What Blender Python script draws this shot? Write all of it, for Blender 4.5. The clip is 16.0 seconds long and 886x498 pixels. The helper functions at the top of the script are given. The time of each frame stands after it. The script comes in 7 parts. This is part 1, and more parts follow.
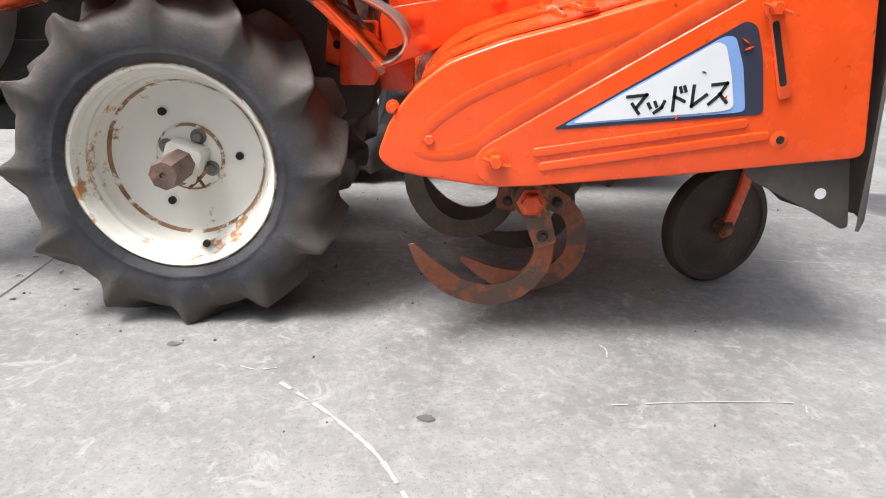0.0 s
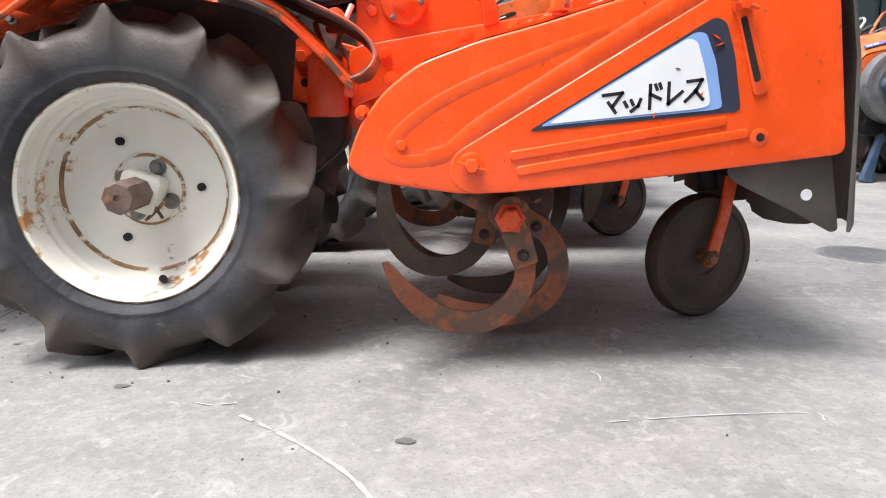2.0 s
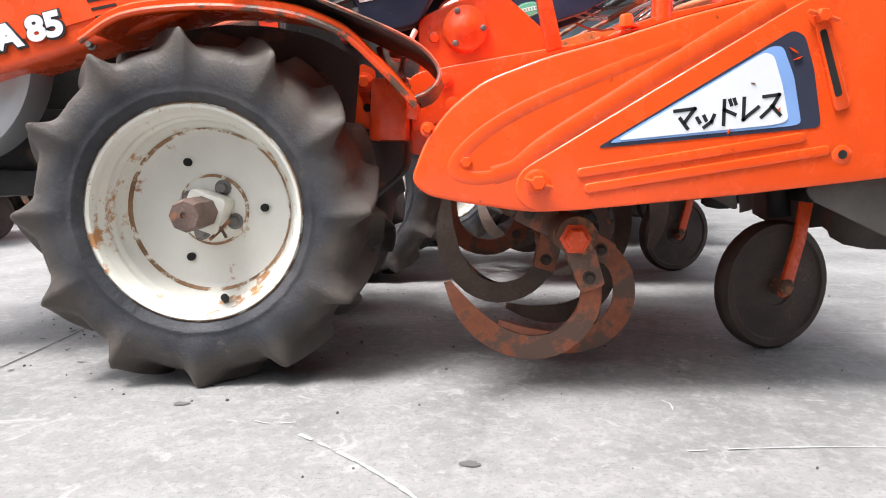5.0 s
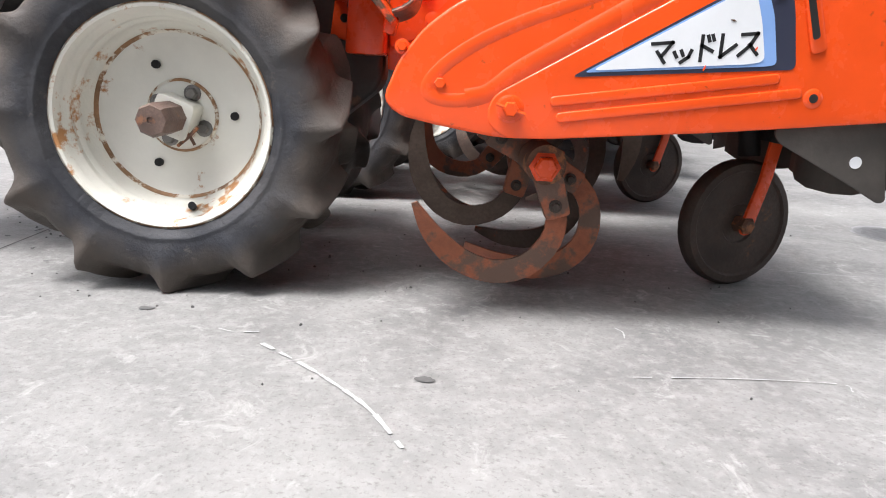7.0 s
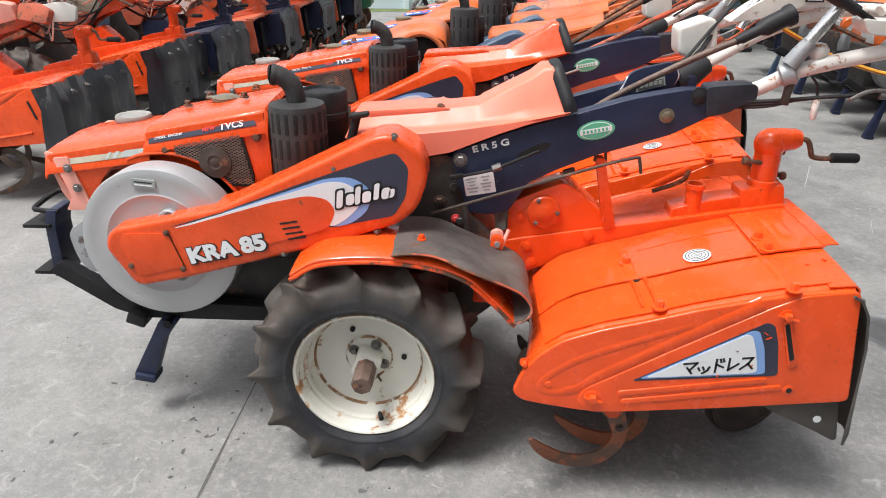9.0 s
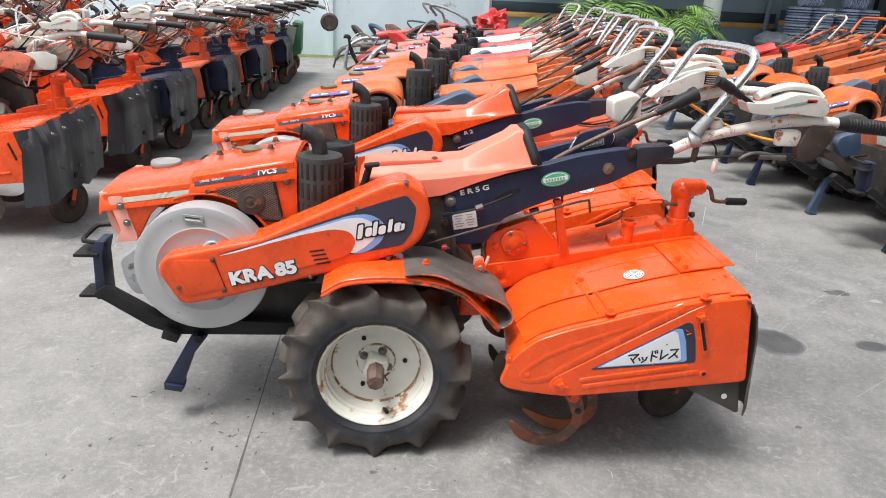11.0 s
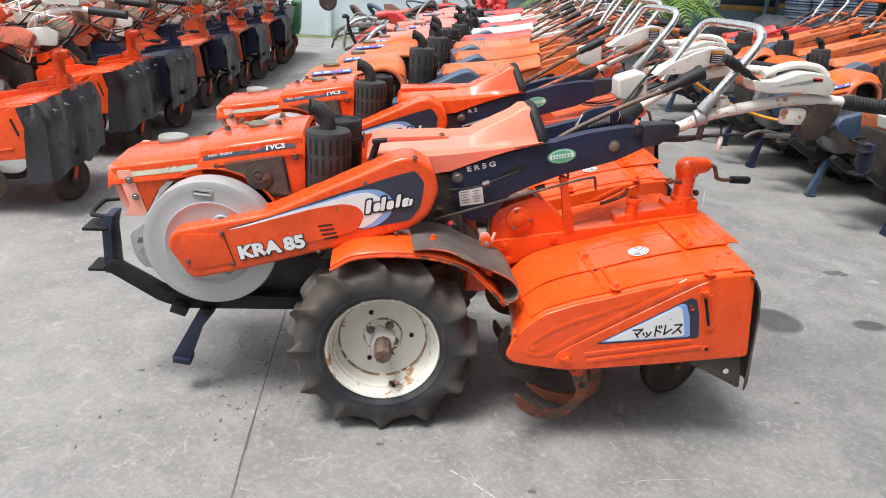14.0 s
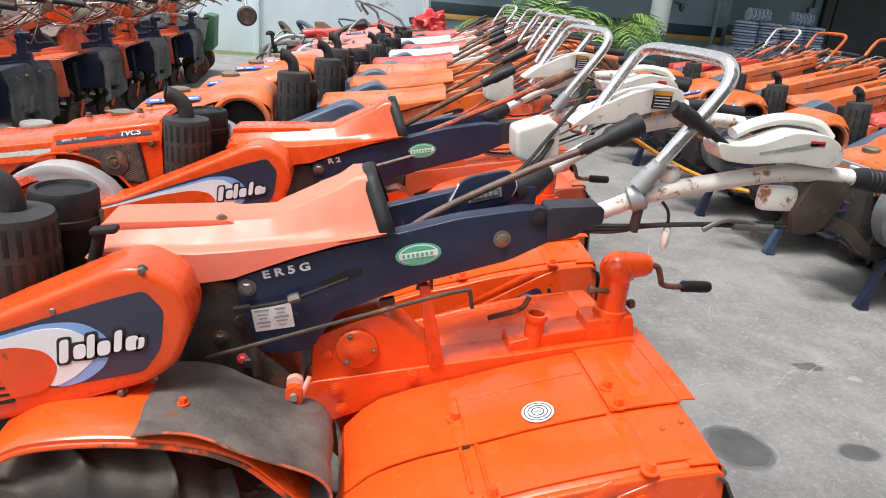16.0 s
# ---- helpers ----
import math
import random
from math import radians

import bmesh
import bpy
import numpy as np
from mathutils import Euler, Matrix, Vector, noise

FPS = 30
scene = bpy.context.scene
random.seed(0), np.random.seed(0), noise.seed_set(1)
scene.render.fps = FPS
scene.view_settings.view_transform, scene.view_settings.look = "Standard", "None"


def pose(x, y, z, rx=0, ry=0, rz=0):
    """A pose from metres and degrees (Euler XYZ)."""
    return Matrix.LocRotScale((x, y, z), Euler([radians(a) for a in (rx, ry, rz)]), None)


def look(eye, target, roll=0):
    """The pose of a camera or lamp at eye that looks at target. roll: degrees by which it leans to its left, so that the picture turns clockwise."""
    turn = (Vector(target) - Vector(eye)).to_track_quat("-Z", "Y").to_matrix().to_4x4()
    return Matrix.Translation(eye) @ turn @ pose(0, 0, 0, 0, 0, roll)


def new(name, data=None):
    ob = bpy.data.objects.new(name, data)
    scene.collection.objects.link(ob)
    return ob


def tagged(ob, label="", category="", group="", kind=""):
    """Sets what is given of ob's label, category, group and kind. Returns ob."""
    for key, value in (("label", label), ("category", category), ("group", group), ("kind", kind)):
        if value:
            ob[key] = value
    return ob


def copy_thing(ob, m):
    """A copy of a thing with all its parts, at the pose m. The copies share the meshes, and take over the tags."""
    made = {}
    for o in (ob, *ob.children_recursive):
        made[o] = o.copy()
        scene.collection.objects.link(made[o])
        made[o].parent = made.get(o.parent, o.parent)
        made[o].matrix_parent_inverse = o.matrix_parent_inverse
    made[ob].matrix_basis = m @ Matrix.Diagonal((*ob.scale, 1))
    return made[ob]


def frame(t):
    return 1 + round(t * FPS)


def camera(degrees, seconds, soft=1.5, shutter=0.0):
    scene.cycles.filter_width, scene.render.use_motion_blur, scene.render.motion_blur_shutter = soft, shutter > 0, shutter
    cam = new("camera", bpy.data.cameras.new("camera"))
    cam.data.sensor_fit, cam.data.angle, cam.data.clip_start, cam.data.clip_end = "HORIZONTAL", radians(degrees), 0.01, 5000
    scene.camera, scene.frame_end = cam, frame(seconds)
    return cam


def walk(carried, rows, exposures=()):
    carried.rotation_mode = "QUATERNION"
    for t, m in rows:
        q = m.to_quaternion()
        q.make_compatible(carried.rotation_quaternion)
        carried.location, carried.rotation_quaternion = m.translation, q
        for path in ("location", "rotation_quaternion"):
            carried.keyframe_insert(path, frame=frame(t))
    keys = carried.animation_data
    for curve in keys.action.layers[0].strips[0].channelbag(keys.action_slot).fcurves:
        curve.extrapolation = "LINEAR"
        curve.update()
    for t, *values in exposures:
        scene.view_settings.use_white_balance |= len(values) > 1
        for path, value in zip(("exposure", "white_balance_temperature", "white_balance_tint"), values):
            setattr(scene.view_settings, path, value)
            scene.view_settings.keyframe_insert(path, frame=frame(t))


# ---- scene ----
cam = camera(65.6, 16.0, soft=1.0)
PATH = [
    (0, (0.426, -1.086, 0.555), (0.448, 0.78, -0.163), 0.6),
    (0.5, (0.423, -1.081, 0.462), (0.258, 0.763, -0.296), -1.2),
    (1, (0.42, -1.074, 0.407), (0.46, 0.842, -0.166), -0.3),
    (1.5, (0.422, -1.074, 0.378), (0.507, 0.836, -0.209), 1.7),
    (2, (0.421, -1.064, 0.389), (0.526, 0.895, 0.003), -0.6),
    (2.5, (0.409, -1.054, 0.353), (0.446, 0.912, -0.016), 0.4),
    (3, (0.407, -1.047, 0.348), (0.41, 0.938, 0.103), -1.0),
    (3.5, (0.398, -1.049, 0.352), (0.393, 0.938, 0.125), -0.3),
    (4, (0.396, -1.048, 0.349), (0.366, 0.94, 0.131), -0.7),
    (6.5, (0.405, -1.053, 0.357), (0.414, 0.905, -0.051), 1.0),
    (7, (0.412, -1.056, 0.359), (0.453, 0.882, -0.134), 3.0),
    (7.5, (0.408, -1.06, 0.389), (0.469, 0.841, -0.228), 2.6),
    (8, (0.386, -1.035, 0.6), (0.33, 0.876, 0.015), -1.0),
    (8.3, (0.322, -1.086, 0.801), (0.137, 0.787, 0.125), -0.7),
    (8.5, (0.323, -1.14, 0.957), (0.076, 0.702, 0.216), -0.5),
    (8.7, (0.265, -1.217, 1.106), (0.098, 0.611, 0.312), 0.1),
    (9, (0.248, -1.337, 1.22), (0.163, 0.48, 0.387), 0.2),
    (9.5, (0.24, -1.563, 1.294), (0.287, 0.256, 0.464), 1.0),
    (9.7, (0.208, -1.6, 1.321), (0.297, 0.25, 0.568), 1.8),
    (11.8, (-0.017, -1.752, 1.339), (0.163, 0.107, 0.622), 2.9),
    (12, (-0.012, -1.749, 1.334), (0.152, 0.109, 0.611), 3.2),
    (12.5, (-0.012, -1.755, 1.325), (0.16, 0.094, 0.583), 3.1),
    (13, (-0.015, -1.753, 1.32), (0.163, 0.089, 0.561), 3.3),
    (13.5, (-0.017, -1.75, 1.322), (0.176, 0.088, 0.558), 3.6),
    (14, (-0.017, -1.751, 1.322), (0.168, 0.088, 0.559), 3.4),
    (14.5, (0.028, -1.726, 1.326), (0.287, 0.114, 0.585), 2.6),
    (14.7, (0.028, -1.694, 1.3), (0.359, 0.139, 0.571), 3.4),
    (15, (0.166, -1.514, 1.304), (0.525, 0.313, 0.575), 1.7),
    (15.2, (0.211, -1.424, 1.334), (0.597, 0.408, 0.629), 3.1),
    (15.5, (0.308, -1.296, 1.302), (0.653, 0.552, 0.619), 2.9),
    (15.7, (0.358, -1.196, 1.285), (0.626, 0.66, 0.588), 4.2),
    (16, (0.368, -0.952, 1.273), (0.687, 0.895, 0.574), 5.4),
]
walk(cam, [(t, look(eye, target, roll)) for t, eye, target, roll in PATH],
     exposures=[(0, 0.97, 6400, 12), (0.5, 0.92, 6400, 12), (1.0, 0.64, 6400, 12), (1.5, 0.80, 6400, 12), (2.0, 1.06, 6400, 12), (2.6, 1.18, 6350, 12), (3.2, 1.25, 6350, 12), (4.2, 1.22, 6350, 12), (6.5, 1.12, 6350, 12), (7.0, 1.04, 6350, 12),
                (7.6, 0.80, 6350, 12), (8.0, 1.03, 6350, 12), (8.3, 1.09, 6400, 11), (8.5, 0.66, 6400, 11), (8.8, 0.44, 6500, 10), (9.0, 0.43, 6480, 10), (12.0, 0.48, 6480, 10), (16.0, 0.46, 6480, 10)])


# ---- sky and sun: bright overcast ----
world = bpy.data.worlds.new("overcast_sky")
scene.world = world
world.use_nodes = True
wn, wl = world.node_tree.nodes, world.node_tree.links
sky = wn.new("ShaderNodeTexSky")
sky.sky_type, sky.sun_disc = "NISHITA", False
sky.sun_elevation, sky.sun_rotation = radians(69), radians(-127)
sky.air_density, sky.dust_density = 1.0, 4.0
pale = wn.new("ShaderNodeHueSaturation")
pale.inputs["Saturation"].default_value = 0.28
wl.new(sky.outputs[0], pale.inputs["Color"])
wl.new(pale.outputs[0], wn["Background"].inputs["Color"])
wn["Background"].inputs["Strength"].default_value = 0.176
sun_data = bpy.data.lights.new("sun", "SUN")
sun_data.energy, sun_data.angle, sun_data.color = 2.75, radians(18), (1.0, 0.985, 0.96)
sun = new("sun", sun_data)
sun.matrix_world = look((-2.5, -1.9, 8.0), (0, 0, 0))
scene.view_settings.exposure = 0.0


# ---- materials ----
def surface(name, col, rough=0.5, metal=0.0, var=0.12, scale=9.0, spots=None, amount=0.4, spot_scale=14.0,
            bump=0.15, bump_scale=120.0, coat=0.0, dust=0.0, spec=0.5, streak=False):
    """Base colour with broad and fine variation, patches of a second colour, relief and uneven gloss."""
    m = bpy.data.materials.new(name)
    m.use_nodes = True
    n, l = m.node_tree.nodes, m.node_tree.links
    bsdf = n["Principled BSDF"]
    co = n.new("ShaderNodeTexCoord")
    info = n.new("ShaderNodeObjectInfo")
    add = n.new("ShaderNodeVectorMath")
    add.operation = "MULTIPLY_ADD"
    l.new(co.outputs["Object"], add.inputs[0])
    add.inputs[1].default_value = (1, 1, 0.35) if streak else (1, 1, 1)
    l.new(info.outputs["Random"], add.inputs[2])

    def grain(sc, detail=6.0, rg=0.6):
        t = n.new("ShaderNodeTexNoise")
        t.inputs["Scale"].default_value, t.inputs["Detail"].default_value = sc, detail
        t.inputs["Roughness"].default_value = rg
        l.new(add.outputs[0], t.inputs["Vector"])
        return t.outputs["Fac"]

    def ramp(src, a, b, lo=0.0, hi=1.0):
        r = n.new("ShaderNodeMapRange")
        r.inputs["From Min"].default_value, r.inputs["From Max"].default_value = a, b
        r.inputs["To Min"].default_value, r.inputs["To Max"].default_value = lo, hi
        l.new(src, r.inputs["Value"])
        return r.outputs[0]

    def mix(fac, a, b):
        x = n.new("ShaderNodeMix")
        x.data_type = "RGBA"
        if isinstance(fac, float):
            x.inputs["Factor"].default_value = fac
        else:
            l.new(fac, x.inputs["Factor"])
        for k, v in (("A", a), ("B", b)):
            sock = [s for s in x.inputs if s.name == k and s.type == "RGBA"][0]
            if isinstance(v, tuple):
                sock.default_value = (*v, 1.0)
            else:
                l.new(v, sock)
        return [s for s in x.outputs if s.type == "RGBA"][0]

    dark = tuple(c * (1 - var * 1.6) for c in col)
    light = tuple(min(1.0, c * (1 + var) + var * 0.03) for c in col)
    base = mix(ramp(grain(scale), 0.3, 0.7), dark, light)
    base = mix(ramp(grain(scale * 11, 4.0), 0.35, 0.75, 0.0, min(0.6, var * 2.2)), base, dark)
    if dust:
        base = mix(ramp(grain(scale * 0.6, 8.0), 0.42, 0.72, 0.0, dust), base, (0.42, 0.38, 0.33))
    if spots:
        base = mix(ramp(grain(spot_scale, 9.0, 0.68), 0.66 - amount * 0.3, 0.72 - amount * 0.3), base, spots)
    l.new(base, bsdf.inputs["Base Color"])
    l.new(ramp(grain(scale * 4), 0.25, 0.75, max(0.03, rough - 0.1), min(1.0, rough + 0.14)), bsdf.inputs["Roughness"])
    bsdf.inputs["Metallic"].default_value = metal
    bsdf.inputs["Coat Weight"].default_value = coat
    bsdf.inputs["Coat Roughness"].default_value = 0.07
    bsdf.inputs["Specular IOR Level"].default_value = spec
    if bump:
        b = n.new("ShaderNodeBump")
        b.inputs["Strength"].default_value, b.inputs["Distance"].default_value = bump, 0.004
        l.new(grain(bump_scale, 5.0), b.inputs["Height"])
        l.new(b.outputs[0], bsdf.inputs["Normal"])
    return m


M = {
    "orange": surface("orange_paint", (0.82, 0.081, 0.009), 0.22, var=0.10, scale=5, spots=(0.30, 0.045, 0.008), amount=0.05, spot_scale=34, bump=0.07, bump_scale=7, coat=0.38, spec=0.38),
    "orange_worn": surface("orange_paint_worn", (0.74, 0.076, 0.011), 0.26, var=0.12, scale=7, spots=(0.16, 0.06, 0.03), amount=0.05, spot_scale=30, dust=0.02, bump=0.06, bump_scale=12, coat=0.20, spec=0.34),
    "faded": surface("sun_faded_plastic", (0.79, 0.178, 0.108), 0.38, var=0.10, scale=4, dust=0.10, bump=0.08, spec=0.4),
    "nose_pink": surface("bleached_pink_paint", (0.78, 0.33, 0.26), 0.45, var=0.1, scale=6, dust=0.15),
    "amber": surface("amber_orange_paint", (0.60, 0.112, 0.014), 0.45, var=0.25, scale=6, spots=(0.14, 0.08, 0.045), amount=0.27, dust=0.30, coat=0.05, spec=0.3),
    "orange_old": surface("weathered_orange_paint", (0.60, 0.088, 0.022), 0.45, var=0.2, scale=6, spots=(0.15, 0.075, 0.045), amount=0.18, spot_scale=12, dust=0.22, bump=0.12, coat=0.1),
    "red": surface("red_paint", (0.55, 0.035, 0.028), 0.4, var=0.14, scale=6, dust=0.18, coat=0.1),
    "pink": surface("faded_red_paint", (0.62, 0.18, 0.145), 0.5, var=0.14, scale=5, dust=0.40),
    "rust_orange": surface("rusted_orange_paint", (0.50, 0.085, 0.03), 0.6, var=0.2, scale=9, spots=(0.13, 0.06, 0.035), amount=0.55, spot_scale=11, dust=0.2, bump=0.35),
    "navy": surface("navy_paint", (0.013, 0.020, 0.052), 0.36, var=0.2, scale=7, dust=0.02, spots=(0.09, 0.09, 0.10), amount=0.04, spot_scale=40, spec=0.4),
    "steel_blue": surface("faded_blue_paint", (0.036, 0.070, 0.125), 0.45, var=0.16, scale=6, dust=0.2, spots=(0.2, 0.2, 0.2), amount=0.1),
    "green": surface("green_paint", (0.03, 0.16, 0.07), 0.5, var=0.2, scale=7, dust=0.2),
    "black": surface("black_paint", (0.009, 0.009, 0.011), 0.5, var=0.25, scale=12, dust=0.03, bump=0.2, spec=0.25),
    "sooty": surface("sooty_black_steel", (0.013, 0.0125, 0.013), 0.62, var=0.25, scale=14, spots=(0.07, 0.045, 0.03), amount=0.10, bump=0.25, spec=0.28),
    "case": surface("greasy_dark_casting", (0.030, 0.026, 0.024), 0.5, var=0.3, scale=16, spots=(0.09, 0.05, 0.03), amount=0.3, bump=0.4),
    "rust_stain": surface("rust_stain_on_paint", (0.30, 0.165, 0.08), 0.7, var=0.3, scale=20, spots=(0.70, 0.67, 0.58), amount=0.55, spot_scale=24, bump=0.2),
    "rubber_sheet": surface("dusty_rubber_sheet", (0.013, 0.016, 0.024), 0.36, var=0.45, scale=6, spots=(0.125, 0.120, 0.118), amount=0.30, spot_scale=4.2, dust=0.06, bump=0.6, bump_scale=26, spec=0.55, streak=True),
    "flap_brown": surface("brown_perished_rubber", (0.085, 0.074, 0.068), 0.5, var=0.4, scale=8, spots=(0.13, 0.062, 0.034), amount=0.16, spot_scale=8, dust=0.22, bump=0.4),
    "decal_beige": surface("yellowed_silver_sticker", (0.42, 0.39, 0.30), 0.4, var=0.2, scale=12, spots=(0.25, 0.23, 0.20), amount=0.3),
    "cap": surface("chalky_grey_cap", (0.27, 0.26, 0.24), 0.5, var=0.12, spots=(0.25, 0.18, 0.12), amount=0.15),
    "grip": surface("black_grip_rubber", (0.016, 0.016, 0.018), 0.55, var=0.15, bump=0.2, spec=0.35),
    "cream": surface("cream_wheel_paint", (0.67, 0.66, 0.60), 0.42, var=0.06, scale=8, spots=(0.34, 0.15, 0.05), amount=0.06, spot_scale=18, bump=0.1),
    "cream_rusty": surface("rusty_cream_wheel_paint", (0.68, 0.67, 0.60), 0.42, var=0.08, scale=8, spots=(0.40, 0.19, 0.07), amount=0.33, spot_scale=16, bump=0.2),
    "white": surface("white_plastic", (0.66, 0.645, 0.60), 0.42, var=0.12, scale=6, spots=(0.33, 0.26, 0.19), amount=0.14, spot_scale=26, dust=0.30, bump=0.12),
    "white_rusty": surface("chipped_white_tube_paint", (0.74, 0.71, 0.66), 0.42, var=0.08, scale=8, spots=(0.33, 0.13, 0.05), amount=0.33, spot_scale=24, bump=0.2),
    "rust": surface("brown_rust", (0.13, 0.062, 0.036), 0.75, var=0.35, scale=16, spots=(0.30, 0.12, 0.05), amount=0.4, spot_scale=26, bump=0.5),
    "dark_rust": surface("dark_brown_rust", (0.060, 0.040, 0.030), 0.6, var=0.35, scale=14, spots=(0.16, 0.08, 0.045), amount=0.25, spot_scale=20, bump=0.4),
    "axle": surface("brown_axle_steel", (0.15, 0.098, 0.078), 0.55, metal=0.2, var=0.3, scale=22, spots=(0.24, 0.11, 0.06), amount=0.3, spot_scale=30, bump=0.4),
    "flap_dark": surface("dark_brown_rubber", (0.058, 0.050, 0.044), 0.65, var=0.25, scale=8, dust=0.10, bump=0.2),
    "blade": surface("worn_tine_steel", (0.125, 0.088, 0.068), 0.5, metal=0.3, var=0.3, scale=14, spots=(0.40, 0.10, 0.04), amount=0.22, spot_scale=9, bump=0.35),
    "chipped": surface("chipped_orange_edge", (0.79, 0.075, 0.007), 0.35, var=0.15, scale=9, spots=(0.10, 0.055, 0.035), amount=0.50, spot_scale=13, bump=0.2),
    "blade_orange": surface("half_painted_tine_steel", (0.34, 0.10, 0.042), 0.5, metal=0.1, var=0.3, scale=10, spots=(0.12, 0.07, 0.05), amount=0.52, spot_scale=10, bump=0.35),
    "tail_tyre": surface("mud_brown_wheel", (0.066, 0.044, 0.034), 0.7, var=0.3, scale=14, spots=(0.16, 0.08, 0.04), amount=0.2, bump=0.4),
    "silver": surface("silver_flywheel_paint", (0.45, 0.46, 0.47), 0.36, metal=0.4, var=0.06, scale=6, spots=(0.33, 0.32, 0.31), amount=0.08, spot_scale=20, bump=0.05),
    "grey_cast": surface("grey_cast_metal", (0.36, 0.37, 0.38), 0.45, metal=0.4, var=0.15, scale=14, spots=(0.12, 0.10, 0.09), amount=0.25),
    "grey_dark": surface("dark_grey_flywheel", (0.17, 0.175, 0.18), 0.45, metal=0.3, var=0.2, scale=12, spots=(0.08, 0.07, 0.06), amount=0.25),
    "muffler": surface("weathered_black_plastic", (0.042, 0.041, 0.041), 0.6, var=0.3, scale=14, spots=(0.06, 0.06, 0.062), amount=0.06, spot_scale=36, bump=0.25, spec=0.25),
    "boot": surface("blue_black_rubber", (0.018, 0.021, 0.032), 0.5, var=0.25, scale=14, dust=0.03, bump=0.3),
    "alu": surface("polished_aluminium_tube", (0.78, 0.77, 0.75), 0.22, metal=0.92, var=0.08, scale=12, spots=(0.35, 0.32, 0.29), amount=0.12, bump=0.04),
    "steel": surface("dull_steel", (0.20, 0.19, 0.18), 0.45, metal=0.7, var=0.2, scale=18, spots=(0.16, 0.08, 0.04), amount=0.3),
    "decal_navy": surface("navy_sticker", (0.030, 0.034, 0.060), 0.38, var=0.08, scale=8, bump=0.02),
    "decal_white": surface("white_sticker", (0.72, 0.74, 0.76), 0.38, var=0.05, scale=8, bump=0.02),
    "decal_blue": surface("pale_blue_sticker", (0.21, 0.36, 0.68), 0.38, var=0.06, scale=8, bump=0.02),
    "decal_deep": surface("deep_blue_sticker", (0.030, 0.110, 0.420), 0.4, var=0.08, bump=0.02),
    "decal_red": surface("red_sticker", (0.62, 0.05, 0.05), 0.4, var=0.05, bump=0.02),
    "decal_green": surface("green_sticker", (0.10, 0.42, 0.26), 0.4, var=0.08, bump=0.02),
    "decal_grey": surface("grey_sticker", (0.32, 0.36, 0.34), 0.4, var=0.12, scale=14, bump=0.02),
    "ink": surface("black_ink", (0.012, 0.012, 0.014), 0.45, var=0.05, bump=0.0),
    # near-black colour painting the shade inside holes, slots and seams
    "hole": surface("recess_shade_paint", (0.008, 0.008, 0.008), 0.9, var=0.1, bump=0.0),
    "yellow": surface("yellow_lever_paint", (0.62, 0.27, 0.02), 0.45, var=0.15, spots=(0.2, 0.1, 0.04), amount=0.2),
    "brass": surface("tarnished_cap", (0.22, 0.185, 0.13), 0.4, metal=0.5, var=0.15, spots=(0.16, 0.10, 0.06), amount=0.2),
    "glass": surface("lamp_glass", (0.55, 0.56, 0.54), 0.18, var=0.1, dust=0.3),
}


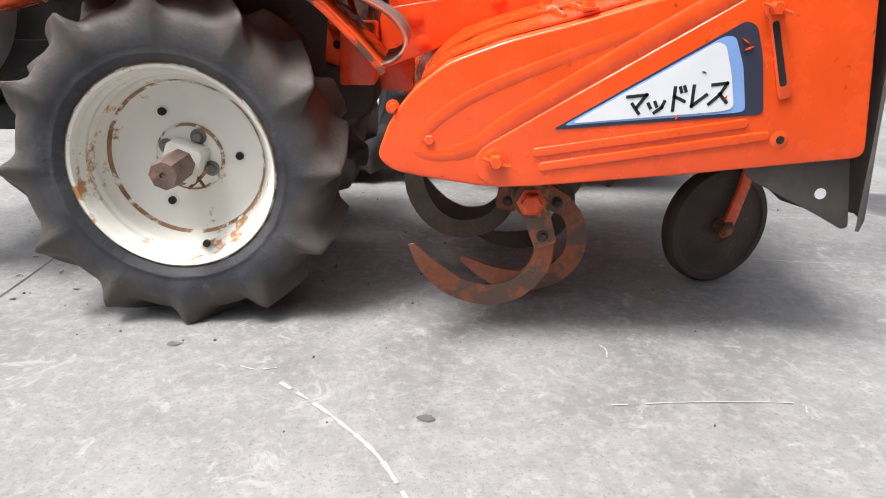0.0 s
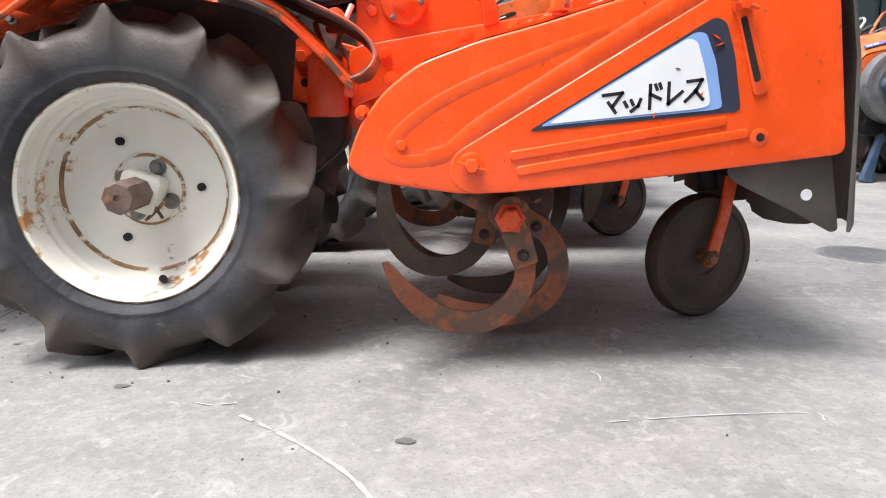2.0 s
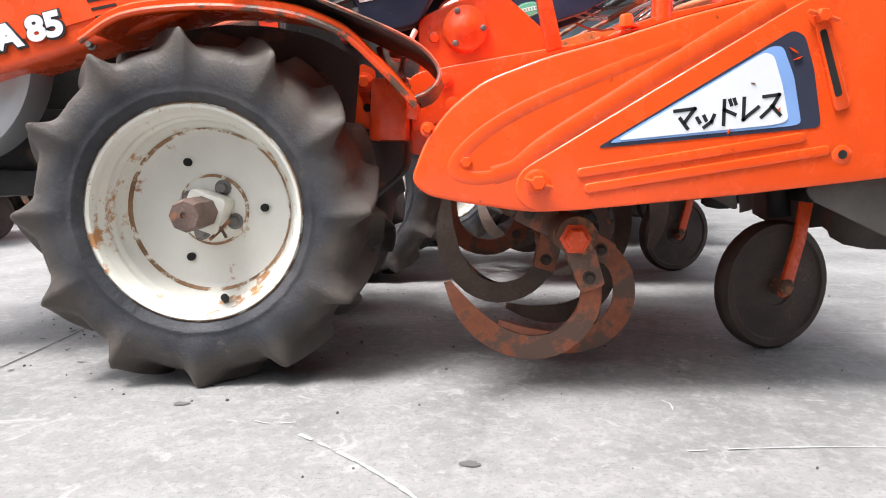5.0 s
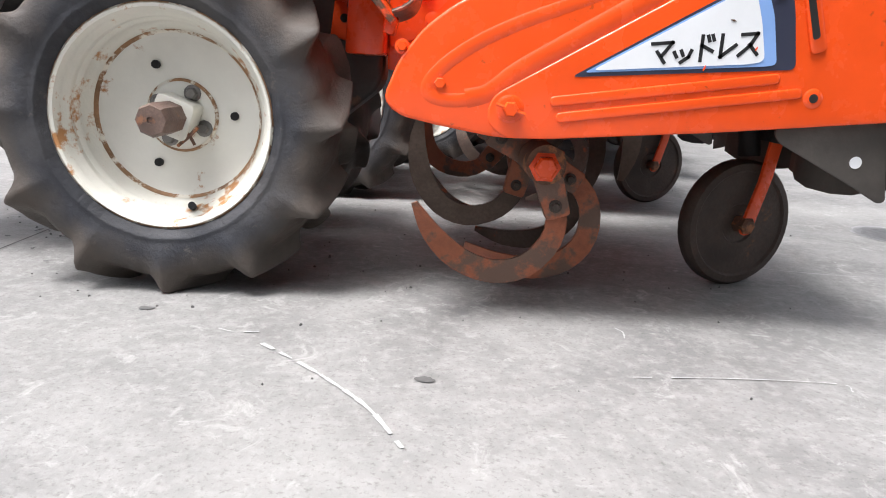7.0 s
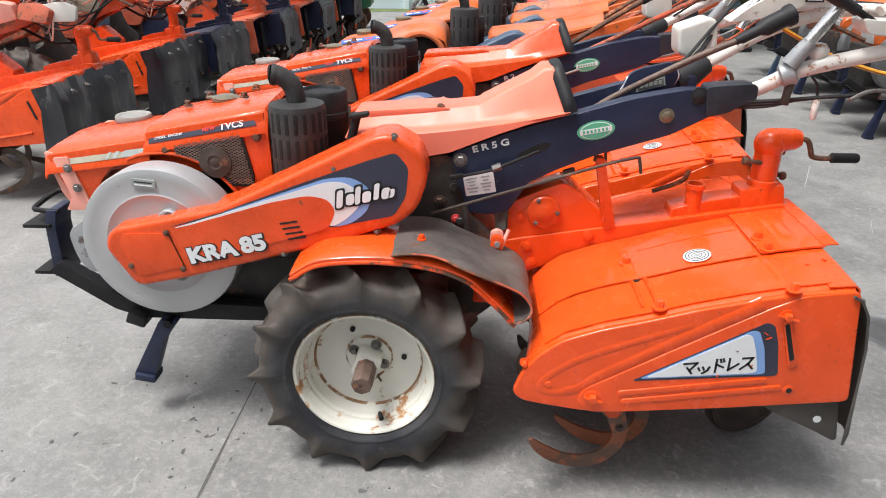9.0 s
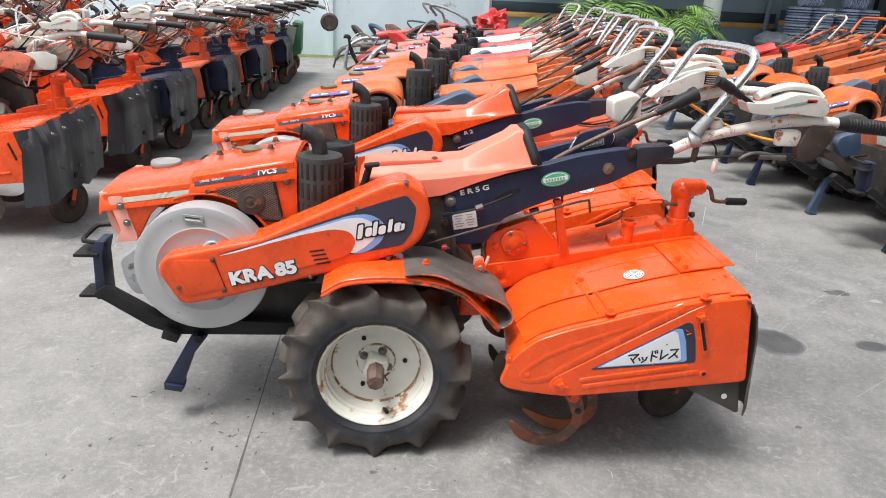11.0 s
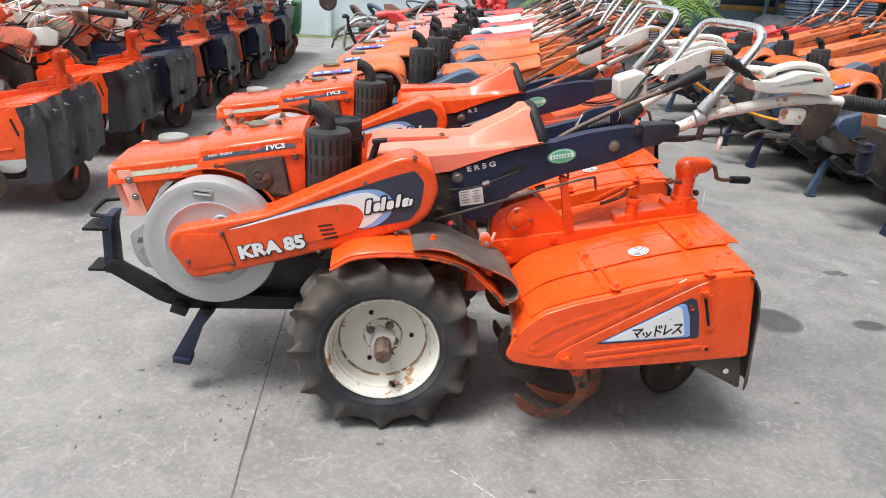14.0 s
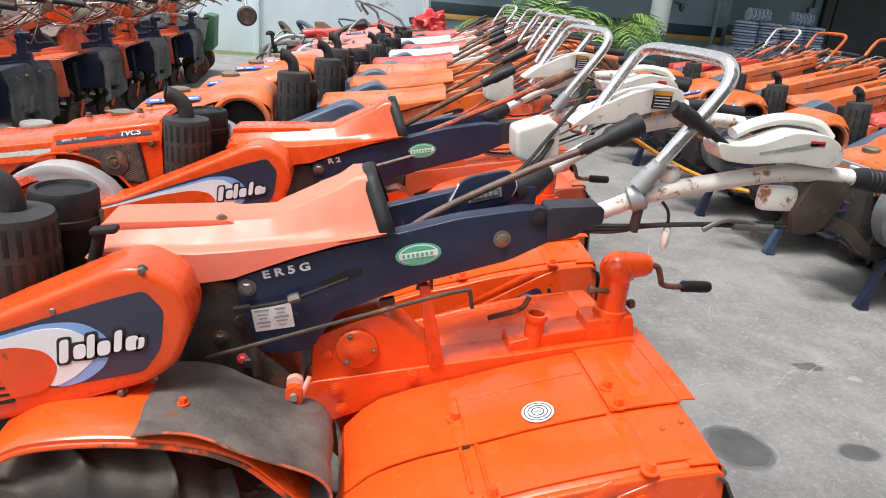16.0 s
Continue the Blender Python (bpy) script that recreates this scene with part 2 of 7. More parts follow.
def tyre_rubber():
    """Dark sidewall that turns dusty brown towards the lugs, by the distance from the hub."""
    m = surface("worn_tyre_rubber", (0.025, 0.027, 0.034), 0.62, var=0.3, scale=10, dust=0.10, spots=(0.085, 0.075, 0.068), amount=0.16, spot_scale=26, bump=0.35, bump_scale=160, spec=0.35)
    n, l = m.node_tree.nodes, m.node_tree.links
    bsdf = n["Principled BSDF"]
    old = bsdf.inputs["Base Color"].links[0].from_socket
    co = n.new("ShaderNodeTexCoord")
    sub = n.new("ShaderNodeVectorMath")
    sub.operation = "MULTIPLY_ADD"
    sub.inputs[1].default_value, sub.inputs[2].default_value = (1, 0, 1), (0, 0, -0.272)
    l.new(co.outputs["Object"], sub.inputs[0])
    dist = n.new("ShaderNodeVectorMath")
    dist.operation = "LENGTH"
    l.new(sub.outputs[0], dist.inputs[0])
    t = n.new("ShaderNodeTexNoise")
    t.inputs["Scale"].default_value, t.inputs["Detail"].default_value = 13.0, 8.0
    l.new(co.outputs["Object"], t.inputs["Vector"])
    wob = n.new("ShaderNodeMath")
    wob.operation = "MULTIPLY_ADD"
    wob.inputs[1].default_value = 0.09
    l.new(t.outputs["Fac"], wob.inputs[0])
    l.new(dist.outputs["Value"], wob.inputs[2])
    r = n.new("ShaderNodeMapRange")
    for k, v in (("From Min", 0.248), ("From Max", 0.282), ("To Min", 0.0), ("To Max", 0.9)):
        r.inputs[k].default_value = v
    l.new(wob.outputs[0], r.inputs["Value"])
    g = n.new("ShaderNodeTexNoise")
    g.inputs["Scale"].default_value, g.inputs["Detail"].default_value = 17.0, 9.0
    l.new(co.outputs["Object"], g.inputs["Vector"])
    # cracks and scuffs in the sidewall
    crack = n.new("ShaderNodeTexVoronoi")
    crack.feature = "DISTANCE_TO_EDGE"
    crack.inputs["Scale"].default_value = 55.0
    l.new(co.outputs["Object"], crack.inputs["Vector"])
    deep = n.new("ShaderNodeMapRange")
    deep.inputs["From Max"].default_value = 0.05
    l.new(crack.outputs["Distance"], deep.inputs["Value"])
    rough_bump = n.new("ShaderNodeBump")
    rough_bump.inputs["Strength"].default_value, rough_bump.inputs["Distance"].default_value = 0.35, 0.004
    both = n.new("ShaderNodeMath")
    both.operation = "MULTIPLY_ADD"
    both.inputs[1].default_value = 0.05
    l.new(deep.outputs[0], both.inputs[0])
    l.new(t.outputs["Fac"], both.inputs[2])
    l.new(both.outputs[0], rough_bump.inputs["Height"])
    l.new(bsdf.inputs["Normal"].links[0].from_socket, rough_bump.inputs["Normal"])
    l.new(rough_bump.outputs[0], bsdf.inputs["Normal"])
    dustc = n.new("ShaderNodeMix")
    dustc.data_type = "RGBA"
    l.new(g.outputs["Fac"], dustc.inputs["Factor"])
    mixc = n.new("ShaderNodeMix")
    mixc.data_type = "RGBA"
    ins = [s for s in dustc.inputs if s.type == "RGBA"]
    ins[0].default_value, ins[1].default_value = (0.018, 0.016, 0.014, 1), (0.118, 0.096, 0.079, 1)
    ins = [s for s in mixc.inputs if s.type == "RGBA"]
    l.new(r.outputs[0], mixc.inputs["Factor"])
    l.new(old, ins[0])
    l.new([s for s in dustc.outputs if s.type == "RGBA"][0], ins[1])
    l.new([s for s in mixc.outputs if s.type == "RGBA"][0], bsdf.inputs["Base Color"])
    return m


M["tyre"] = tyre_rubber()


# ---- mesh helpers ----
def ring(cx, cz, r, n=24, a0=0.0):
    return [(cx + r * math.cos(a0 + 2 * math.pi * i / n), cz + r * math.sin(a0 + 2 * math.pi * i / n)) for i in range(n)]


def rounded(pts, r, n=4):
    """The outline with its corners rounded to about r."""
    out = []
    for i, p in enumerate(pts):
        p, a, b = Vector(p), Vector(pts[i - 1]), Vector(pts[(i + 1) % len(pts)])
        k = min(r, (a - p).length * 0.45, (b - p).length * 0.45)
        p0, p1 = p + (a - p).normalized() * k, p + (b - p).normalized() * k
        for j in range(n + 1):
            t = j / n
            out.append(tuple(p0 * (1 - t) ** 2 + p * 2 * t * (1 - t) + p1 * t * t))
    return out


def bevel(bm, edges, w, seg=2):
    sharp = [e for e in edges if e.is_valid and len(e.link_faces) == 2 and e.calc_face_angle(0) > 0.5]
    if w and sharp:
        bmesh.ops.bevel(bm, geom=sharp, offset=w, segments=seg, affect="EDGES", profile=0.6, clamp_overlap=True)


def prism(bm, pts, y0, y1, bev=0.0, seg=2, m=None):
    """The outline in x and z drawn out from y0 to y1."""
    n = len(pts)
    va = [bm.verts.new((x, y0, z)) for x, z in pts]
    vb = [bm.verts.new((x, y1, z)) for x, z in pts]
    fs = [bm.faces.new(va), bm.faces.new(vb[::-1])]
    for i in range(n):
        fs.append(bm.faces.new((va[i], vb[i], vb[(i + 1) % n], va[(i + 1) % n])))
    if m is not None:
        for v in va + vb:
            v.co = m @ v.co
    bmesh.ops.recalc_face_normals(bm, faces=fs)
    bevel(bm, {e for f in fs for e in f.edges}, bev, seg)


def box(bm, c, s, bev=0.0, rot=(0, 0, 0), seg=2):
    m = pose(*c, *rot)
    hx, hy, hz = (k / 2 for k in s)
    prism(bm, [(-hx, -hz), (hx, -hz), (hx, hz), (-hx, hz)], -hy, hy, bev, seg, m)


def lathe(bm, prof, n=24, c=(0, 0, 0), axis="y", ends=True):
    """The profile of (radius, place along the axis) turned round it."""
    c = Vector(c)

    def at(r, a, k):
        u, v = r * math.cos(2 * math.pi * k / n), r * math.sin(2 * math.pi * k / n)
        return c + Vector({"y": (u, a, v), "z": (u, v, a), "x": (a, u, v)}[axis])
    rows = [[bm.verts.new(at(max(r, 0.0004), a, k)) for k in range(n)] for r, a in prof]
    fs = []
    for p, q in zip(rows, rows[1:]):
        for k in range(n):
            fs.append(bm.faces.new((p[k], p[(k + 1) % n], q[(k + 1) % n], q[k])))
    if ends:
        fs += [bm.faces.new(rows[0][::-1]), bm.faces.new(rows[-1])]
    bmesh.ops.recalc_face_normals(bm, faces=fs)


def smooth_line(pts, k=5):
    p = [Vector(q) for q in pts]
    if len(p) < 3:
        return p
    p = [p[0] * 2 - p[1]] + p + [p[-1] * 2 - p[-2]]
    out = []
    for i in range(1, len(p) - 2):
        for j in range(k):
            t = j / k
            out.append(0.5 * ((2 * p[i]) + (p[i + 1] - p[i - 1]) * t + (2 * p[i - 1] - 5 * p[i] + 4 * p[i + 1] - p[i + 2]) * t * t
                              + (3 * p[i] - p[i - 1] - 3 * p[i + 1] + p[i + 2]) * t ** 3))
    return out + [p[-2]]


def tube(bm, pts, r, n=10, k=5, soft=True, flat=1.0):
    """A round (or flattened) bar along the line; r may be a list."""
    line = smooth_line(pts, k) if soft else [Vector(p) for p in pts]
    m = len(line)
    rs = [r] * m if isinstance(r, (int, float)) else [r[min(len(r) - 1, int(i * (len(r) - 1) / (m - 1) + 0.5))] for i in range(m)]
    up = Vector((0, 1, 0))
    rows = []
    for i, p in enumerate(line):
        d = (line[min(i + 1, m - 1)] - line[max(i - 1, 0)]).normalized()
        if abs(d.dot(up)) > 0.95:
            up = Vector((0, 0, 1)) if abs(d.z) < 0.9 else Vector((1, 0, 0))
        u = (up - d * up.dot(d)).normalized()
        w = d.cross(u)
        up = u
        rows.append([bm.verts.new(p + u * rs[i] * math.cos(2 * math.pi * j / n) + w * rs[i] * flat * math.sin(2 * math.pi * j / n)) for j in range(n)])
    fs = []
    for a, b in zip(rows, rows[1:]):
        for j in range(n):
            fs.append(bm.faces.new((a[j], a[(j + 1) % n], b[(j + 1) % n], b[j])))
    fs += [bm.faces.new(rows[0][::-1]), bm.faces.new(rows[-1])]
    bmesh.ops.recalc_face_normals(bm, faces=fs)


def sheet(bm, rows, thick):
    """A skin over rows of points, given a thickness."""
    vs = [[bm.verts.new(p) for p in row] for row in rows]
    fs = [bm.faces.new((a[i], a[i + 1], b[i + 1], b[i])) for a, b in zip(vs, vs[1:]) for i in range(len(a) - 1)]
    bmesh.ops.recalc_face_normals(bm, faces=fs)
    bmesh.ops.solidify(bm, geom=fs, thickness=thick)


def bolt(bm, x, y, z, r=0.009, h=0.008, axis="y", sides=6):
    """A hexagon head on a washer."""
    s = -1 if axis == "y" else 1
    p = {"y": y, "z": z, "x": x}[axis]
    c = {"y": (x, 0, z), "z": (x, y, 0), "x": (0, y, z)}[axis]
    lathe(bm, [(r * 1.45, p - s * 0.001), (r * 1.45, p + s * 0.002), (r * 1.2, p + s * 0.0025)], 12, c, axis)
    lathe(bm, [(r, p), (r, p + s * h * 0.8), (r * 0.8, p + s * h)], sides, c, axis)


def mesh(bm, name, material, angle=38):
    me = bpy.data.meshes.new(name)
    bm.to_mesh(me)
    bm.free()
    me.materials.append(material)
    me.shade_smooth()
    me.set_sharp_from_angle(angle=radians(angle))
    return me


def part(name, bm, material, parent, label=""):
    ob = new(name, mesh(bm, name, material))
    ob.parent = parent
    if label:
        ob["label"] = label
    return ob


def thing(name, bm, material, label, category, group="", kind=""):
    return tagged(new(name, mesh(bm, name, material)), label, category, group, kind)


def make(fn, *a, **k):
    bm = bmesh.new()
    fn(bm, *a, **k)
    return bm


def again(ob, m, parent=None):
    """The same part once more, moved by m in its thing's space."""
    c = ob.copy()
    scene.collection.objects.link(c)
    c.parent = parent or ob.parent
    c.matrix_basis = m @ ob.matrix_basis
    for child in ob.children:
        again(child, Matrix(), c)
    return c


def lettering(name, body, size, m, material, parent, depth=0.0006, width=1.0, bold=0.0):
    cu = bpy.data.curves.new(name, "FONT")
    cu.body, cu.size, cu.extrude, cu.offset = body, size, depth, bold
    ob = bpy.data.objects.new(name, cu)
    me = bpy.data.meshes.new_from_object(ob)
    bpy.data.objects.remove(ob)
    me.transform(m @ Matrix.Diagonal((width, 1, 1, 1)))
    me.materials.clear()
    me.materials.append(material)
    o = new(name, me)
    o.parent = parent
    return o


def on_side(x, y, z, slope=0.0):
    """A pose for writing on an upright face that looks towards -y."""
    return pose(x, y, z, 90, 0, 0) @ pose(0, 0, 0, 0, 0, slope)


# ---- parts of a walking tractor; x to its tail, y away from its left side, the left hub above the origin ----
HUB = 0.272
MID = 0.33          # between the wheels
KATAKANA = [  # strokes in a unit square
    [[(0, .9), (1, .9), (.52, .38)], [(.28, .55), (.66, .1)]],
    [[(.05, .6), (.17, .36)], [(.4, .66), (.5, .42)], [(.9, .64), (.78, .3), (.42, .02)]],
    [[(.3, 1), (.3, 0)], [(.3, .62), (.85, .36)], [(.58, .98), (.66, .8)], [(.8, 1), (.88, .82)]],
    [[(.2, .95), (.2, .06), (.92, .5)]],
    [[(.1, .88), (.86, .88), (.56, .42), (.02, .03)], [(.52, .44), (.94, .03)]],
]


def stroke(bm, pts, w, y0, y1):
    for a, b in zip(pts, pts[1:]):
        a, b = Vector(a), Vector(b)
        d = (b - a).normalized() * w * 0.5
        s = Vector((-d.y, d.x))
        prism(bm, [tuple(p) for p in (a - d - s, b + d - s, b + d + s, a - d + s)], y0, y1)


def tyre_mesh(bm, lugs=12, fine=True):
    """One skin: a crowned carcass with thorn-shaped slanting lugs drawn out of it, alternately from either shoulder, pressed flat where it stands."""
    mid = .070
    prof = [(.158, .012), (.166, .001), (.174, -.0075), (.179, -.0105), (.182, -.0140), (.185, -.0150), (.188, -.0142), (.194, -.0158), (.201, -.0172), (.212, -.0174), (.222, -.0165), (.231, -.0145), (.2385, -.0105), (.2445, -.0045), (.2490, .003), (.2520, .012), (.2545, .022), (.2570, .032), (.2590, .042), (.2605, .053), (.2612, .063), (.2612, .070)]
    prof += [(r, 2 * mid - y) for r, y in prof[-2::-1]]
    n = lugs * (44 if fine else 18)
    pitch = 2 * math.pi / lugs

    def step(v):
        v = min(1.0, max(0.0, v))
        return v * v * (3 - 2 * v)
    rows = []
    for i in range(n):
        a = 2 * math.pi * i / n
        row = []
        for r, y in prof:
            side = -1 if y < mid else 1
            off = abs(y - mid)
            skew = (.087 - min(off, .087)) / .087 * .27
            u = (a - radians(269) + (0 if side < 0 else pitch / 2)) % pitch
            u = min(u, pitch - u)
            top = (1 - min(1.0, max(0.0, u - .013) / (.110 + .07 * step((off - .05) / .03)))) ** 2.6
            reach = step((.0965 - off) / .016) if off > .03 else step((off + .008) / .016)
            h = max(0.0, .273 + .014 * (1 - (off / .088) ** 2) - r) * top * reach * step((r - .204) / .026)
            bulge = .006 * top * step((r - .194) / .022) * step((off - .070) / .012)
            wob = .0016 * noise.noise(Vector((math.cos(a) * 7, y * 40, math.sin(a) * 7))) + .0007 * noise.noise(Vector((math.cos(a) * 31, y * 90, math.sin(a) * 31)))
            rr = r + h + wob
            ang = a + skew * step((r - .2) / .04)
            row.append(bm.verts.new((rr * math.cos(ang), y + side * bulge, max(.0015, HUB + rr * math.sin(ang)))))
        rows.append(row)
    for i in range(n):
        p, q = rows[i], rows[(i + 1) % n]
        for j in range(len(prof) - 1):
            bm.faces.new((p[j], q[j], q[j + 1], p[j + 1]))
    bmesh.ops.recalc_face_normals(bm, faces=bm.faces[:])


def wheels(root, rim_mat, detail):
    """Two wheels; the far one is the near one turned about."""
    n = 56 if detail else 28
    rim = part("wheel", make(lathe, [(.166, .012), (.1685, .004), (.1685, -.002), (.1655, -.005), (.1610, -.003), (.1580, .004), (.1562, .011), (.1548, .018), (.1505, .022), (.1490, .026), (.1500, .031), (.1495, .036), (.1455, .040), (.1440, .046), (.1430, .056), (.1385, .063), (.1335, .070), (.1320, .0725),
                                     (.1310, .082), (.150, .098), (.158, .114), (.158, .128), (.166, .139)], n, (0, 0, HUB), ends=False),
               rim_mat, root, "cream steel wheel rim streaked with rust")
    part("disc", make(lathe, [(.1320, .0725), (.1285, .0765), (.121, .0785), (.100, .0835), (.075, .0885), (.0585, .0900), (.0570, .0865), (.0540, .0850), (.030, .0845), (.0005, .0845)], n, (0, 0, HUB), ends=False), M["cream"], rim, "dished cream wheel disc")
    part("tyre", make(tyre_mesh, 12, detail), M["tyre"], rim, "worn black tractor tyre with tall dusty lugs")
    if detail:
        part("rust_ring", make(lathe, [(.1338, .0690), (.1322, .0722), (.1300, .0748), (.1288, .0756)], n, (0, -.0006, HUB), ends=False), M["rust_stain"], rim, "rusty seam")
        part("rust_ring", make(lathe, [(.0592, .0892), (.0572, .0862), (.0545, .0846)], n, (0, -.0006, HUB), ends=False), M["rust_stain"], rim, "rusty seam")
        part("rust_ring", make(lathe, [(.1690, .0035), (.1690, -.0025), (.1672, -.0045)], n, (0, -.0003, HUB), ends=False), M["rust_stain"], rim, "rusty flange edge")
        bm = bmesh.new()
        prism(bm, rounded([(-.031, HUB - .030), (.031, HUB - .030), (.031, HUB + .030), (-.031, HUB + .030)], .010), .036, .086, .004, m=Matrix.Translation((0, 0, HUB)) @ Matrix.Rotation(radians(20), 4, "Y") @ Matrix.Translation((0, 0, -HUB)))
        part("hub_boss", bm, M["cream_rusty"], rim, "square cream hub boss")
        for k in range(4):
            a = radians(62 + 90 * k)
            part("bolt", make(bolt, .041 * math.cos(a), .0845, HUB + .041 * math.sin(a), .0095, .012), M["steel"], rim)
        # dark discs painted for the shade inside the bolt holes
        for a in (115, 2, 243):
            part("bolt_hole", make(lathe, [(.0068, .080), (.0068, .0862)], 14, (.087 * math.cos(radians(a)), 0, HUB + .087 * math.sin(radians(a)))), M["hole"], rim)
        part("valve_stem", make(tube, [(.026, .050, HUB - .146), (.030, .034, HUB - .139), (.035, .016, HUB - .134)], .0062, 10), M["grip"], rim, "black rubber valve stem")
        part("cotter_pin", make(tube, [(.006, .046, HUB - .045), (.024, .044, HUB - .030), (.040, .042, HUB - .014)], .003, 6), M["rust"], rim, "bent rusty cotter pin")
        part("cotter_pin", make(tube, [(.012, .044, HUB - .012), (.026, .043, HUB - .028), (.034, .043, HUB - .042)], .0026, 6), M["rust"], rim)
    part("axle", make(lathe, [(.024, .082), (.0255, .050), (.0255, -.034), (.022, -.040), (.006, -.0402), (.0055, -.038), (.0005, -.038)], 8, (0, 0, HUB)), M["axle"], rim, "rusty axle stub")
    again(rim, pose(0, 2 * MID, 0, 0, 0, 180))
    part("axle_tube", make(tube, [(0, .1, HUB), (0, 2 * MID - .1, HUB)], .030, 12, soft=False), M["case"], root)


def fender(root, mat, detail):
    line = smooth_line([(-.150, 0, .545), (-.090, 0, .580), (0, 0, .592), (.090, 0, .590), (.17, 0, .578), (.228, 0, .556), (.255, 0, .538), (.287, 0, .507), (.314, 0, .479), (.333, 0, .457), (.345, 0, .444)], 4)
    rows = []
    for y, dz in ((-.012, -.018), (-.013, -.004), (-.008, .0), (.04, .003), (.10, .003), (.16, .0)):
        rows.append([(p.x, y, p.z + dz) for p in line])
    part("fender", make(sheet, rows, .003), mat, root, "orange sheet-metal fender with a chipped rolled edge")
    if detail:
        part("rolled_edge", make(tube, [(p.x, -.012, p.z - .016) for p in line], .0052, 8, 1), M["chipped"], root, "chipped rolled fender edge")
    part("fender_bracket", make(prism, rounded([(.322, .42), (.338, .415), (.345, .440), (.330, .458)], .006), .10, .16, .003), mat, root)
    if detail:
        # the flap arches off the fender and curls back under to its tip
        loop = smooth_line([(.075, 0, .599), (.115, 0, .602), (.16, 0, .599), (.20, 0, .587), (.235, 0, .572), (.276, 0, .552), (.321, 0, .531), (.353, 0, .515), (.372, 0, .498), (.381, 0, .478), (.376, 0, .459), (.363, 0, .447), (.344, 0, .442)], 3)
        rows = []
        for i in range(10):
            y = -.022 + i * .024
            rows.append([(q.x + .002 * math.sin(i * 1.3), y + .004 * math.sin(k * .35), q.z + .0022 * math.sin(2.1 * i + k * .45) * (k > 9)) for k, q in enumerate(loop)])
        part("fender_flap", make(sheet, rows, .004), M["flap_brown"], root, "brown-black rubber flap looped over the fender's end")
        # orange tint on the edge paints the reflection of the fender in the rubber
        part("flap_edge", make(tube, [(x, y - .001, z) for x, y, z in rows[0]], .0026, 6, 1), M["rust_orange"], root, "rubber edge tinted orange for the reflected paint")
        # added dark sheet, paints the shade in the gap between tyre and fender
        part("fender_apron", make(prism, rounded([(-.15, .535), (-.09, .572), (0, .586), (.09, .582), (.17, .562), (.24, .525), (.225, .40), (.10, .36), (-.10, .36), (-.17, .42)], .02), .172, .178, .002), M["case"], root, "added dark sheet filling the shaded gap behind the wheel")
        part("flap_bolt", make(bolt, .135, .06, .602, .007, .012, "z"), mat, root)


